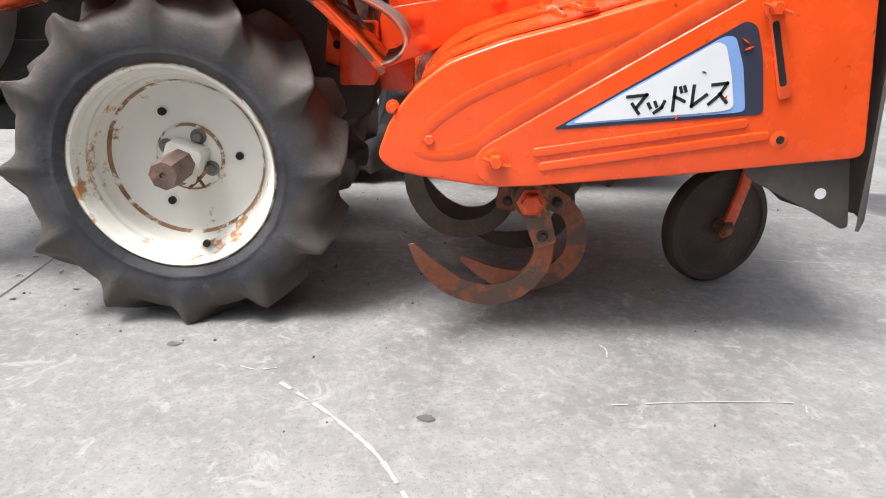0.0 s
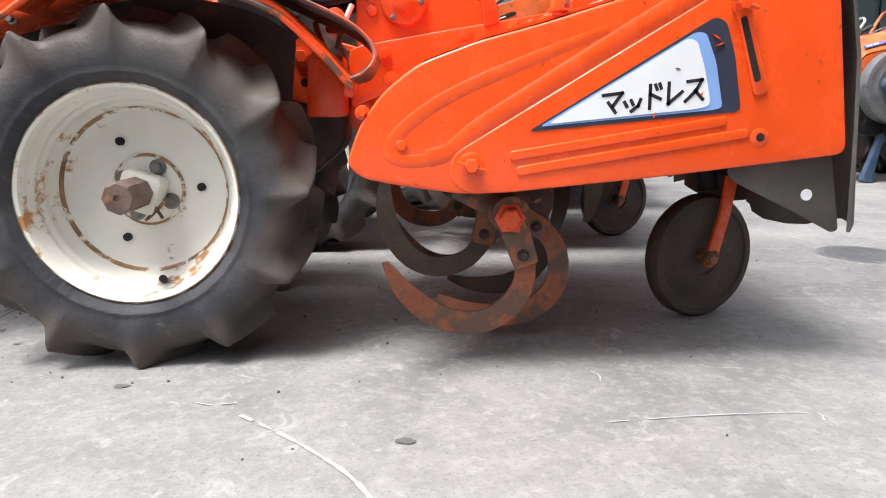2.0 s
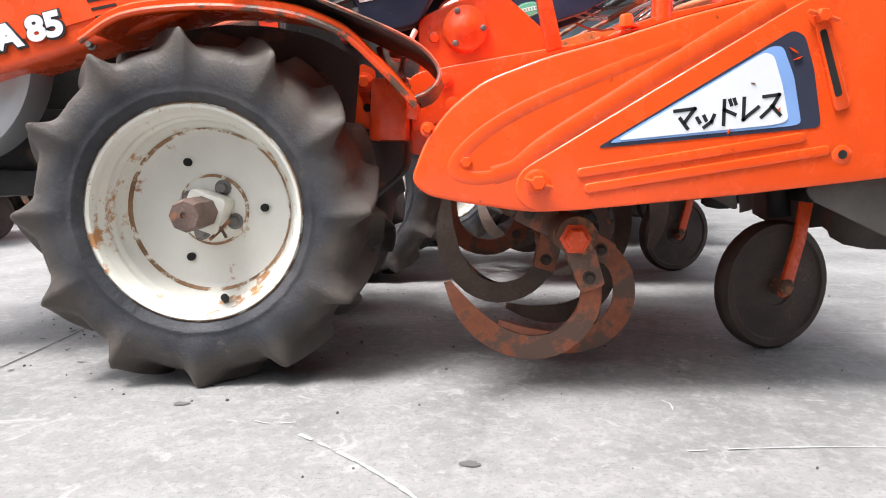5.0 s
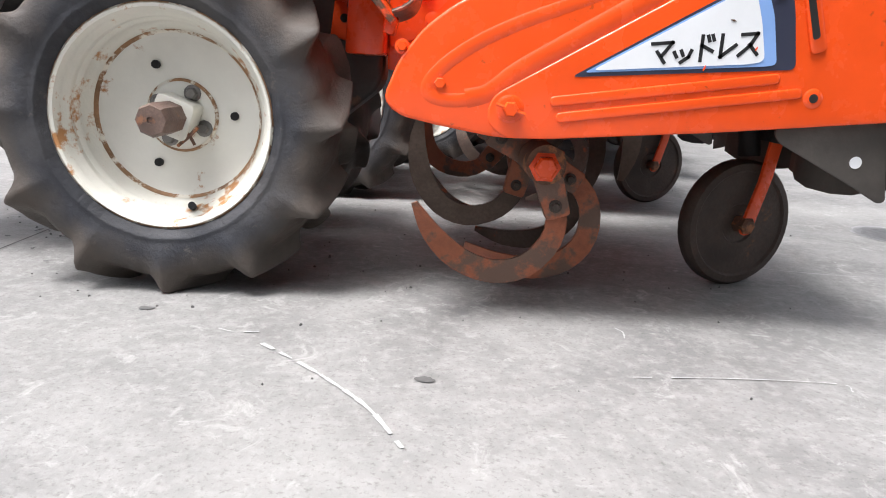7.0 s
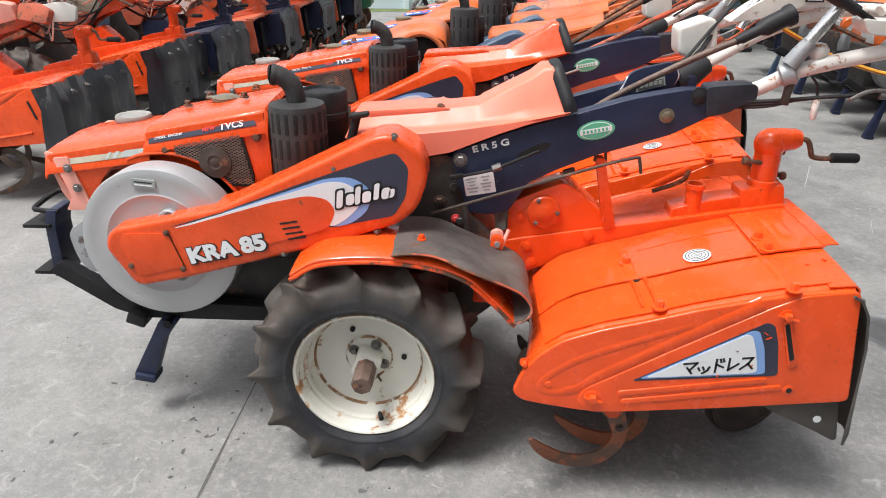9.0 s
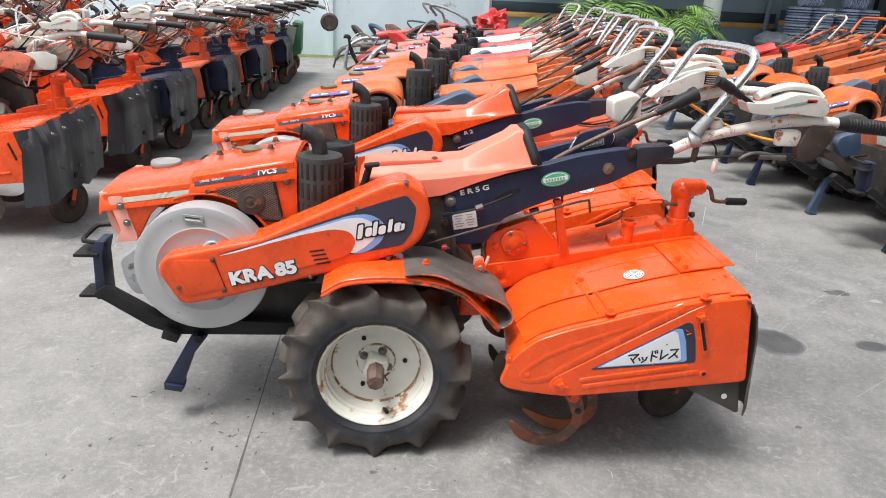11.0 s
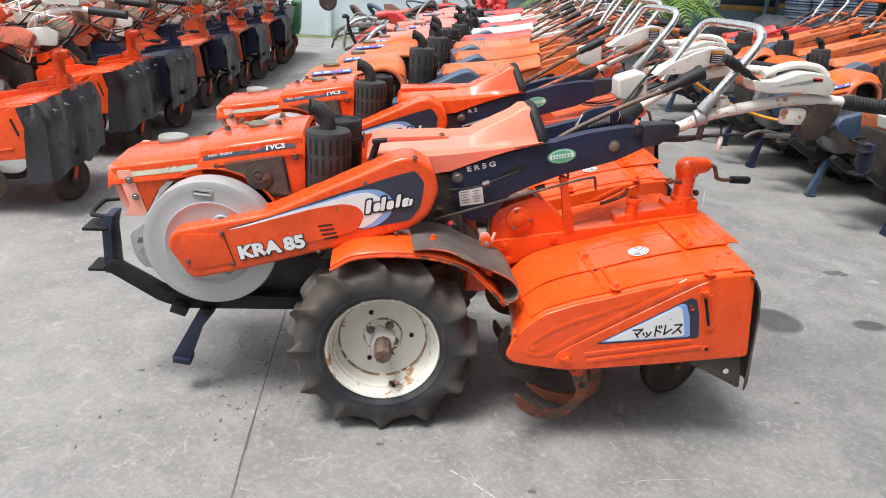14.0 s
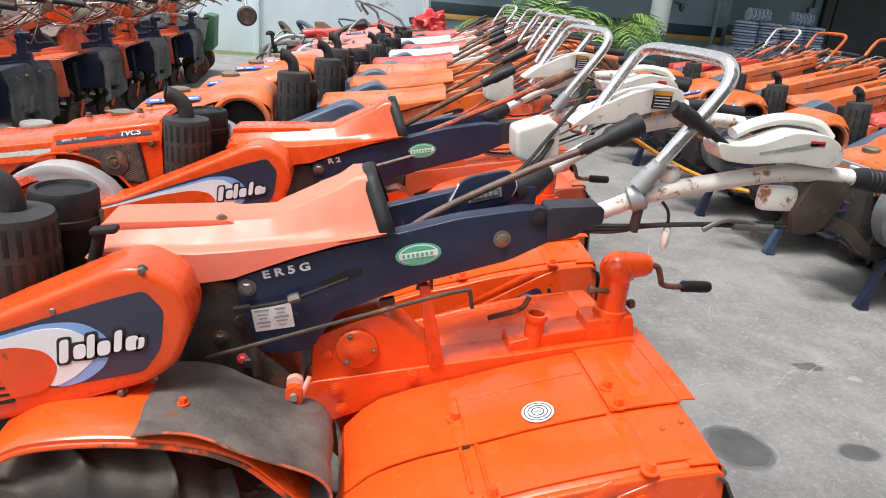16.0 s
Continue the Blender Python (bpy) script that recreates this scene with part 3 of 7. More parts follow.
def tiller_deck(root, mat, detail, sticker=True, curtain=True, wheel_turn=19, plates=False):
    """The rotary cover at the back: hood, side plates, beam, gear case, crank post."""
    edge = [(.352, .325), (.362, .372), (.392, .418), (.440, .455), (.520, .484), (.610, .507), (.712, .537), (.80, .558), (.880, .574), (.96, .586), (1.005, .590)]
    c, half = .24, .345
    rows = []
    for i in range(19):
        y = c - half * (1.0, .992, .97, .93, .86, .74, .60, .40, .20, 0, -.20, -.40, -.60, -.74, -.86, -.93, -.97, -.992, -1.0)[i]
        k = max(0.0, 1 - ((y - c) / half) ** 2)
        drop = {0: .016, 1: .006, 2: .0015}.get(min(i, 18 - i), 0.0)
        rows.append([(x + .045 * k * (1 - j / 10), y, z + (.012 + .006 * j / 10) * k ** .7 - drop) for j, (x, z) in enumerate(edge)])
    part("hood", make(sheet, rows, .004), mat, root, "glossy orange arched rotary hood")
    side = rounded([(.340, .322), (.362, .302), (.41, .292), (.50, .278), (.565, .281), (.784, .300), (1.045, .329), (1.010, .590), (.88, .574), (.712, .537),
                    (.61, .507), (.52, .484), (.44, .455), (.392, .418), (.360, .375)], .02, 3)
    rear = rounded([(.505, .2785), (.565, .280), (.784, .299), (1.047, .327), (1.011, .588), (.905, .574), (.845, .545), (.70, .460), (.486, .334), (.480, .30)], .016, 3)
    for y0, s in ((c - half, -1), (c + half, 1)):
        part("side_plate", make(prism, side, y0 - .007, y0 + .008, .0065, 3), mat, root, "orange pressed-steel side plate")
        part("rear_side_plate", make(prism, rear, y0 + s * .0095, y0 + s * .003, .004, 3), mat, root, "orange pressed-steel side plate with a mudguard decal" if s < 0 and sticker else "")
    f = c - half - .0095
    if detail:
        for z0, x0, x1 in ((.309, .575, .905), (.330, .565, .872)):
            a = math.atan2(.046, .305)
            L = x1 - x0
            bm = bmesh.new()
            prism(bm, rounded([(0, -.007), (L, -.007), (L, .007), (0, .007)], .0065), -.0026, .004, .0024, 3, pose(x0, f, z0, 0, -math.degrees(a), 0))
            part("rib", bm, mat, root)
        bm = bmesh.new()
        prism(bm, rounded([(.868, .530), (.886, .535), (.925, .414), (.904, .407)], .008), f - .004, f + .004, .003)
        part("slot_boss", bm, mat, root)
        # dark strip standing proud, paints the shade inside the slot
        part("slot", make(prism, rounded([(.8765, .512), (.8850, .515), (.9120, .430), (.9030, .426)], .005), f - .0045, f + .002), M["hole"], root, "dark adjusting slot")
        part("hole", make(lathe, [(.0060, f - .0022), (.0060, f + .002)], 14, (.918, 0, .352)), M["hole"], root)
        part("hole_boss", make(lathe, [(.015, f + .001), (.011, f - .0014), (.0058, f - .0016)], 18, (.918, 0, .352), ends=False), mat, root)
        for x, z, r in ((.878, .530, .010), (.512, .318, .011)):
            b = part("bolt", make(bolt, x, f - .001, z, r, .014), mat, root)
            part("split_pin", make(tube, [(x - .02, f - .010, z + .006), (x, f - .012, z), (x + .02, f - .010, z - .006)], .003, 6), mat, b)
        part("bolt", make(bolt, .416, f + .007, .347, .008, .008), mat, root)
        part("bolt", make(bolt, .364, f + .016, .392, .007, .016), mat, root)
        part("bolt_boss", make(lathe, [(.021, f + .001), (.017, f - .0012), (.0005, f - .0012)], 22, (.512, 0, .318)), mat, root)
        # embossed stiffener along the nose
        part("rib", make(tube, [(.452, f + .0072, .3285), (.482, f + .0074, .338), (.515, f + .0072, .364), (.56, f + .0072, .393), (.70, f + .0072, .478), (.83, f + .0062, .552)], .0066, 16, flat=2.8), mat, root)
        part("rib", make(tube, [(.472, f + .0056, .332), (.448, f + .0050, .3265), (.422, f + .0050, .3255), (.403, f + .0050, .332), (.402, f + .0050, .348), (.426, f + .0050, .375), (.466, f + .0050, .403), (.52, f + .0050, .430), (.60, f + .0052, .462), (.70, f + .0056, .499)], .0038, 12, flat=3.4), mat, root)
    else:
        # slot drawn as a proud strip in the recess shade colour
        part("slot", make(prism, rounded([(.8765, .512), (.8850, .515), (.9120, .430), (.9030, .426)], .005), f - .0045, f + .002), M["hole"], root, "dark adjusting slot")
        part("rib", make(tube, [(.41, f + .0072, .335), (.47, f + .0072, .345), (.56, f + .0072, .395), (.70, f + .0072, .478), (.83, f + .0055, .552)], .0062, 8, flat=2.6), mat, root)
        part("rib", make(tube, [(.57, f - .001, .318), (.70, f - .001, .336), (.87, f - .001, .364)], .006, 8), mat, root)
        part("bolt", make(bolt, .512, f - .001, .318, .011, .014), mat, root)
    if sticker:
        for nm, pts, d, mt, rr in (("decal_field", [(0.5900, .3635), (0.8440, .514), (0.8600, .507), (0.8740, .465), (0.8880, .388)], .0010, "decal_navy", .010),
                                   ("decal_band", [(0.6060, .370), (0.8180, .494), (0.8320, .493), (0.8480, .455), (0.8610, .393), (0.8460, .390)], .0018, "decal_blue", .008),
                                   ("decal_panel", [(0.6170, .3735), (0.8080, .486), (0.8200, .482), (0.8330, .445), (0.8440, .397), (0.8260, .392)], .0026, "decal_white", .010)):
            part(nm, make(prism, rounded(pts, rr), f - d, f + .002), M[mt], root)
        bm = bmesh.new()
        for i, ch in enumerate(KATAKANA):
            sc = .026 if i != 1 else .019
            w = .026
            for st in ch:
                stroke(bm, [(.693 + i * .0285 + u * w, .3835 + i * .0045 + v * sc * 1.18 + u * .003) for u, v in st], .0046, f - .0032, f)
        part("lettering", bm, M["ink"], root, "black katakana lettering")
        # scuffs on the sticker
        for x, z, a, L in ((.846, .488, -35, .022), (.852, .478, 20, .02), (.83, .412, 60, .01), (.765, .384, 70, .012), (.795, .446, -20, .012)):
            bm = bmesh.new()
            prism(bm, [(-L / 3, -.0005), (0, -.0014), (L / 3, 0), (0, .001)], -.0036, 0, m=pose(x, f, z, 0, -a, 0))
            part("scuff", bm, M["rust" if z > .44 and x < .82 else "orange"], root)
    # plates, bolts and seams on the hood

    def top(x, y):
        k = max(0.0, 1 - ((y - c) / half) ** 2)
        xs = [p[0] for p in edge]
        z = float(np.interp(x - .03 * k, xs, [p[1] for p in edge]))
        j = float(np.interp(x - .03 * k, xs, range(11))) / 10
        return z + (.012 + .006 * j) * k ** .7

    if detail or plates:
        def patch(x0, x1, y0, y1, up, thick=.0035, nx=14, ny=6, soft=0.0):
            """A plate that follows the hood; soft lets its rim sink into it."""
            rows = []
            for i, y in enumerate(np.linspace(y0, y1, ny)):
                rows.append([(x, y, top(x, y) + up - soft * (i in (0, ny - 1) or k in (0, nx - 1))) for k, x in enumerate(np.linspace(x0, x1, nx))])
            return make(sheet, rows, thick)
        part("hood_plate", patch(.405, .868, .048, .262, .0085), mat, root)
        part("hood_plate", patch(.405, .962, -.088, .045, .0045), mat, root)
        part("rear_plate", patch(.876, 1.008, .050, .330, .0105, .004), mat, root, "overhanging rear hood plate")
        part("rivet_strip", patch(1.004, 1.036, .052, .330, .0125, .003, 3), mat, root)
        for x, y in ((1.022, .247), (1.022, .164), (1.022, .080)):
            part("rivet", make(lathe, [(.005, 0), (.0045, .002), (.0005, .003)], 10, (x, y, top(1.0, y) + .012), "z"), mat, root)
        for x0, x1, y0, y1, up in ((.926, .972, .078, .236, .0145), (.868, .900, -.082, .036, .0090), (.594, .622, .052, .200, .0125)):
            part("pressing", patch(x0, x1, y0, y1, up, .005, 6, 8, .005), mat, root)
            part("pressing", patch(x0 + .012, x1 - .012, y0 + .014, y1 - .014, up - .0025, .003, 3, 6, .0), mat, root)
        for x0, y, L, up in ((.604, .042, .110, .007), (.632, .042, .110, .007)):
            part("rib", make(tube, [(x0, y, top(x0, y) + up), (x0 + .001, y - L * .5, top(x0, y - L * .5) + up), (x0 + .002, y - L, top(x0, y - L) + up - .003)], .0058, 10, flat=.7), mat, root)
        part("seam_slot", make(box, (.612, .046, top(.612, .046) + .0052), (.020, .010, .003), .001, (0, -14, 0)), M["hole"], root)
        part("rib", make(tube, [(.642, .178, top(.642, .178) + .0088), (.76, .182, top(.76, .182) + .0088), (.866, .184, top(.866, .184) + .0088)], .0022, 8), mat, root)
        for x, y in ((.607, .126), (.894, .121), (.893, .062), (.884, -.106), (.634, -.086)):
            b = part("bolt", make(bolt, x, y, top(x, y) + .009, .0095, .017, "z"), mat, root)
            part("washer", make(lathe, [(.016, 0), (.016, .003), (.010, .004)], 16, (x, y, top(x, y) + .0085), "z"), mat, b)
        for x, y in ((.946, -.012), (.985, .0)):
            part("rivet", make(lathe, [(.005, 0), (.0045, .002), (.0005, .003)], 10, (x, y, top(x, y) + .005), "z"), mat, root)
        tag = part("round_sticker", make(lathe, [(.030, 0), (.030, .0012)], 28, (0, 0, 0), "z"), M["decal_white"], root, "round white sticker with dark rings")
        e = .02
        zx, zy = (top(.745 + e, .08) - top(.745 - e, .08)) / (2 * e), (top(.745, .08 + e) - top(.745, .08 - e)) / (2 * e)
        tag.matrix_basis = pose(.752, .085, top(.752, .085) + .0118, math.degrees(zy), -math.degrees(zx), 0)
        for r in (.026, .019, .012):
            part("ring", make(lathe, [(r, .0012), (r, .0020), (r - .0020, .0020), (r - .0020, .0012)], 28, (0, 0, 0), "z", False), M["ink"], tag)
        part("text_bar", make(box, (0, 0, .0016), (.014, .008, .0014)), M["decal_grey"], tag)
    lip = [[(x, y, top(min(x, 1.0), y) + dz) for x, dz in ((.955, .0035), (1.004, .0040), (1.014, -.004), (1.017, -.018))] for y in np.linspace(c - half + .004, c + half - .004, 9)]
    part("rear_lip", make(sheet, lip, .003), mat, root)
    # beam, gear case, lift post
    before = set(root.children)
    part("beam", make(prism, rounded([(.322, .40), (.50, .47), (.74, .53), (1.0, .575), (1.020, .58), (1.022, .615), (1.0, .624), (.743, .580), (.49, .540), (.34, .515), (.320, .505)], .010), .268, .345, .008, 3), mat, root, "orange box beam over the rotary hood")
    part("beam_step", make(prism, rounded([(.74, .57), (.90, .60), (.93, .62), (.92, .640), (.80, .618), (.74, .60)], .008), .284, .350, .006, 3), mat, root)
    part("gear_case", make(prism, rounded([(.336, .49), (.336, .604), (.346, .617), (.43, .652), (.470, .667), (.496, .655), (.585, .575), (.58, .54), (.45, .51)], .012), .274, .37, .008, 3), mat, root, "orange gear case with a round cover")
    if detail:
        part("case_cover", make(lathe, [(.0425, .275), (.0425, .266), (.039, .2625), (.027, .2615), (.021, .258), (.011, .2545), (.0005, .2535)], 32, (.424, 0, .591)), M["orange_worn"], root)
        for x, z in ((.401, .636), (.449, .605), (.397, .578)):
            part("screw", make(bolt, x, .1945, z, .0040, .004), M["steel"], root)
        part("boss", make(lathe, [(.011, .207), (.009, .201), (.004, .200), (.0005, .200)], 16, (.358, 0, .591)), mat, root)
        for x, z, r in ((.377, .512, .015), (.532, .545, .015), (.391, .468, .014)):
            part("boss", make(lathe, [(r, .201), (r, .197), (r * .80, .1965), (r * .78, .194), (r * .52, .1935), (r * .50, .190), (.0005, .1895)], 22, (x, 0, z)), mat, root)
        part("fill_neck", make(lathe, [(.020, .58), (.020, .665), (.024, .667), (.024, .678), (.017, .678), (.016, .64), (.0005, .64)], 20, (.786, .230, 0), "z"), mat, root)
        part("tie_rod", make(tube, [(.70, .29, .635), (.76, .265, .67), (.775, .26, .70)], .006, 8), M["rust"], root)
        part("lever_post", make(prism, rounded([(.566, .56), (.596, .57), (.552, .750), (.530, .750)], .008), .195, .219, .003), M["orange_worn"], root, "upright lever post")
        part("control_rod", make(tube, [(.148, .20, .608), (.35, .20, .674), (.555, .20, .740), (.618, .20, .756), (.626, .20, .752), (.633, .20, .719)], .0040, 8, 3), M["dark_rust"], root, "rusty control rod")
        part("rod_hook", make(tube, [(.528, .20, .74), (.535, .20, .775), (.55, .20, .775), (.555, .20, .74)], .004, 6), M["rust"], root)
        part("rod_clamp", make(box, (.470, .20, .712), (.030, .014, .016), .004, (0, -18, 0)), M["dark_rust"], root)
        part("clevis", make(prism, rounded([(.290, .525), (.320, .525), (.324, .560), (.310, .570), (.292, .564)], .008), .165, .180, .003), M["orange_worn"], root, "paint-worn steel clevis")
        part("clevis", make(prism, rounded([(.290, .525), (.320, .525), (.324, .560), (.310, .570), (.292, .564)], .008), .200, .215, .003), M["nose_pink"], root)
        part("clevis_pin", make(tube, [(.307, .158, .548), (.307, .222, .548)], .007, 10, soft=False), M["grey_cast"], root)
        part("linkage", make(tube, [(.272, .18, .545), (.276, .175, .53), (.285, .165, .505), (.292, .162, .480)], .0055, 8), M["orange_worn"], root)
        part("linkage", make(tube, [(.335, .19, .575), (.318, .175, .535), (.310, .165, .50)], .005, 8), M["nose_pink"], root)
        part("hitch_block", make(prism, rounded([(.252, .385), (.318, .385), (.318, .492), (.258, .492)], .008), .17, .30, .006), M["orange_worn"], root)
        part("hitch_cheek", make(prism, rounded([(.310, .375), (.372, .372), (.378, .50), (.310, .50)], .008), .215, .30, .005), M["orange_worn"], root)
        part("hitch_ear", make(prism, rounded([(.205, .43), (.245, .42), (.250, .53), (.222, .545), (.205, .51)], .010), .185, .20, .003), M["orange_worn"], root)
        part("bolt", make(bolt, .228, .185, .508, .013, .016), M["orange_worn"], root)
        part("hole", make(lathe, [(.008, .1845), (.008, .190)], 12, (.232, 0, .462)), M["hole"], root)
        w = part("washer", make(lathe, [(.020, .170), (.020, .166), (.010, .165)], 18, (.286, 0, .437), ends=False), M["rust"], root)
        part("bolt", make(bolt, .286, .166, .437, .010, .012), M["rust"], w)
    part("post_base", make(box, (.948, .250, .640), (.110, .078, .075), .016, (0, -8, 0)), mat, root)
    part("post", make(lathe, [(.036, .58), (.036, .688), (.031, .690), (.031, .772)], 20, (.952, .245, 0), "z"), mat, root, "orange lift post")
    head = [(.0005, .044)] + [(.037 * math.cos(a), .006 + .037 * math.sin(a)) for a in np.linspace(1.5, -.45, 12)] + [(.031, -.016)]
    part("post_head", make(lathe, [(r, .772 + z) for r, z in head[::-1]], 22, (.952, .245, 0), "z"), mat, root, "domed orange crank housing")
    part("crank_socket", make(tube, [(.965, .243, .786), (1.005, .236, .792), (1.018, .234, .793)], [.030, .025, .018], 16, soft=False), mat, root)
    part("crank", make(tube, [(1.01, .235, .793), (1.032, .231, .790), (1.042, .229, .770), (1.050, .228, .752), (1.075, .226, .748), (1.10, .225, .750)], .0065, 8), M["rust"], root, "bent steel crank")
    part("crank_grip", make(lathe, [(.008, 1.090), (.0125, 1.094), (.0125, 1.150), (.010, 1.156)], 12, (0, .225, .750), "x"), M["grip"], root, "black plastic crank grip")
    if detail:
        for (p, q) in (((.93, .225, .735), (.885, .205, .745)), ((.975, .255, .70), (1.00, .25, .695)), ((.97, .25, .76), (.99, .26, .755))):
            part("lock_screw", make(tube, [p, q], .006, 8, soft=False), M["rust"], root)
            part("screw_head", make(lathe, [(.009, -.006), (.011, 0), (.009, .006)], 10, q, "x"), M["rust"], root)
    for ob in set(root.children) - before:
        if ob.name.split(".")[0] not in ("clevis", "clevis_pin", "linkage", "hitch_block", "control_rod", "beam", "beam_step", "gear_case", "case_cover"):
            ob.matrix_basis = Matrix.Translation((.008, .068, -.014)) @ ob.matrix_basis
    # gauge wheel
    w = part("gauge_wheel", make(lathe, [(.0005, .188), (.035, .188), (.038, .184), (.096, .183), (.100, .179), (.112, .180), (.118, .188), (.118, .206), (.113, .214), (.10, .217), (.0005, .214)], 36, (.985, 0, .1185)), M["tail_tyre"], root, "solid mud-brown gauge wheel")
    w.matrix_basis = pose(.978, .2, 0, 0, 0, wheel_turn) @ pose(-.985, -.2, 0)
    part("wheel_hub", make(lathe, [(.016, .186), (.016, .160), (.011, .156), (.0005, .156)], 6, (.985, 0, .1185)), M["rust"], w)
    part("wheel_fork", make(prism, rounded([(.972, .112), (.978, .100), (.992, .100), (1.000, .112), (1.026, .20), (1.046, .305), (1.018, .31), (1.000, .20)], .008), .164, .172, .003), M["orange_worn"], root, "orange strap fork").matrix_basis = pose(.978, .2, 0, 0, 0, wheel_turn) @ pose(-.985, -.2, 0)
    part("wheel_strut", make(tube, [(1.0, .225, .24), (.985, .235, .40), (.972, .24, .53)], .020, 10), M["sooty"], root)
    part("fork_bridge", make(box, (1.035, .195, .285), (.05, .10, .03), .006), M["sooty"], root)
    # rear rubber
    if curtain == "wide":
        # one worn sheet pinned along the lip, wrapped round the near corner and torn along the hem
        seed = random.uniform(0, 40)
        reach = .10 if wheel_turn == 62 else .012
        rows = []
        for i in range(31):
            t = i / 30
            y = -.118 + .70 * max(0.0, (t - .14) / .86)
            wrap = reach * max(0.0, 1 - t / .14)
            k = max(0.0, 1 - ((y - c) / half) ** 2)
            fold = .034 * noise.noise(Vector((t * 3.4 + seed, 0, 0))) + .005 * noise.noise(Vector((t * 13 + seed, 3, 0)))
            low = .205 + .035 * noise.noise(Vector((t * 3 + seed, 7, 0))) + .014 * noise.noise(Vector((t * 17 + seed, 9, 0)))
            row = []
            for q in range(9):
                v = q / 8
                z = .592 + .012 * k - wrap * .25 + (low - .592) * v
                x = 1.012 - wrap + .040 * min(1.0, v * 4) + fold * v * 1.7 + .006 * noise.noise(Vector((t * 9 + seed, v * 5, 5)))
                row.append((x, y - (.010 * min(1.0, v * 4) if wrap else 0) - .2 * abs(fold) * v, z))
            rows.append(row)
        part("rear_flap", make(sheet, rows, .005), M["rubber_sheet"], root, "worn black rubber curtain with dusty creases")
        for y, z in ((-.03, .545), (.10, .55), (.29, .55), (.46, .548), (.02, .36), (.20, .33), (.40, .35)):
            part("pin", make(bolt, 1.056, y, z, .008, .014, "x"), M["steel"], root)
            part("pin_bar", make(tube, [(1.070, y - .014, z + .005), (1.072, y, z), (1.070, y + .014, z - .005)], .0035, 6), M["steel"], root)
    elif curtain:
        for ya, yb, low, ph in ((-.120, .150, .215, 0.0), (.125, .593, .225, 2.0)) if curtain is True else ((.06, .56, .225, 1.0),):
            rows = []
            for i in range(11):
                y = ya + (yb - ya) * i / 10
                k = max(0.0, 1 - ((y - c) / half) ** 2)
                wv = .014 * math.sin(i * .55 + ph) + .004 * math.sin(i * 1.5 + ph)
                lo = low + .012 * math.sin(i * .8 + ph)
                dx = .006 * (ph > 1)
                rows.append([(.998, y, .580 + .014 * k), (1.016 + dx, y, .570 + .014 * k), (1.036 + dx + wv * .6, y, .535 + .01 * k), (1.050 + dx + wv, y, .46), (1.056 + dx + wv * 1.4, y, .36), (1.060 + dx + wv * 2, y, lo)])
            part("rear_flap", make(sheet, rows, .005), M["flap_dark" if detail else "rubber_sheet"], root, "grey-brown rubber flap hanging behind the hood")
            for k in range(2):
                y = ya + (yb - ya) * (k + .6) / 2.2
                part("bolt", make(bolt, 1.050, y, .53, .008, .012, "x"), M["steel"], root)
        bm = bmesh.new()
        prism(bm, rounded([(.880, .308), (1.035, .328), (1.056, .215), (1.046, .211), (1.000, .236), (.935, .268), (.890, .290)], .01), c - half + .006, c - half + .012, .002)
        part("flap_corner", bm, M["flap_dark"], root)
        if detail:
            # white disc paints the bright view through the flap's hole
            part("hole", make(lathe, [(.0085, c - half + .0045), (.0085, c - half + .0135)], 16, (1.002, 0, .268)), M["decal_white"], root)


def tine(bm, a, y, bend):
    """One curved blade on the shaft, turned by a degrees."""
    pts = [(.03, 0), (.075, .002), (.120, -.018), (.148, -.066), (.142, -.118), (.105, -.163), (.050, -.190), (-.006, -.200)]
    rows = []
    line = smooth_line([(x, 0, z) for x, z in pts], 3)
    m = pose(.58, y, .236, 0, a, 0)
    n = len(line)
    for i, p in enumerate(line):
        d = (line[min(i + 1, n - 1)] - line[max(i - 1, 0)]).normalized()
        nn = Vector((-d.z, 0, d.x))
        t = i / (n - 1)
        hw = (.0135 + .0055 * math.sin(math.pi * t * .8)) * (1 - .72 * max(0, (t - .72) / .28) ** 2.0)
        off = bend * max(0, t - .45) ** 2 * .22
        rows.append([m @ (p + nn * u + Vector((0, v + off + (.010 * bend * max(0, t - .4)) * (u < 0), 0))) for u, v in ((-hw, -.004), (hw, -.002), (hw, .002), (-hw, .004))])
    vs = [[bm.verts.new(q) for q in r] for r in rows]
    fs = [bm.faces.new((p[j], p[(j + 1) % 4], q[(j + 1) % 4], q[j])) for p, q in zip(vs, vs[1:]) for j in range(4)]
    fs += [bm.faces.new(vs[0][::-1]), bm.faces.new(vs[-1])]
    bmesh.ops.recalc_face_normals(bm, faces=fs)


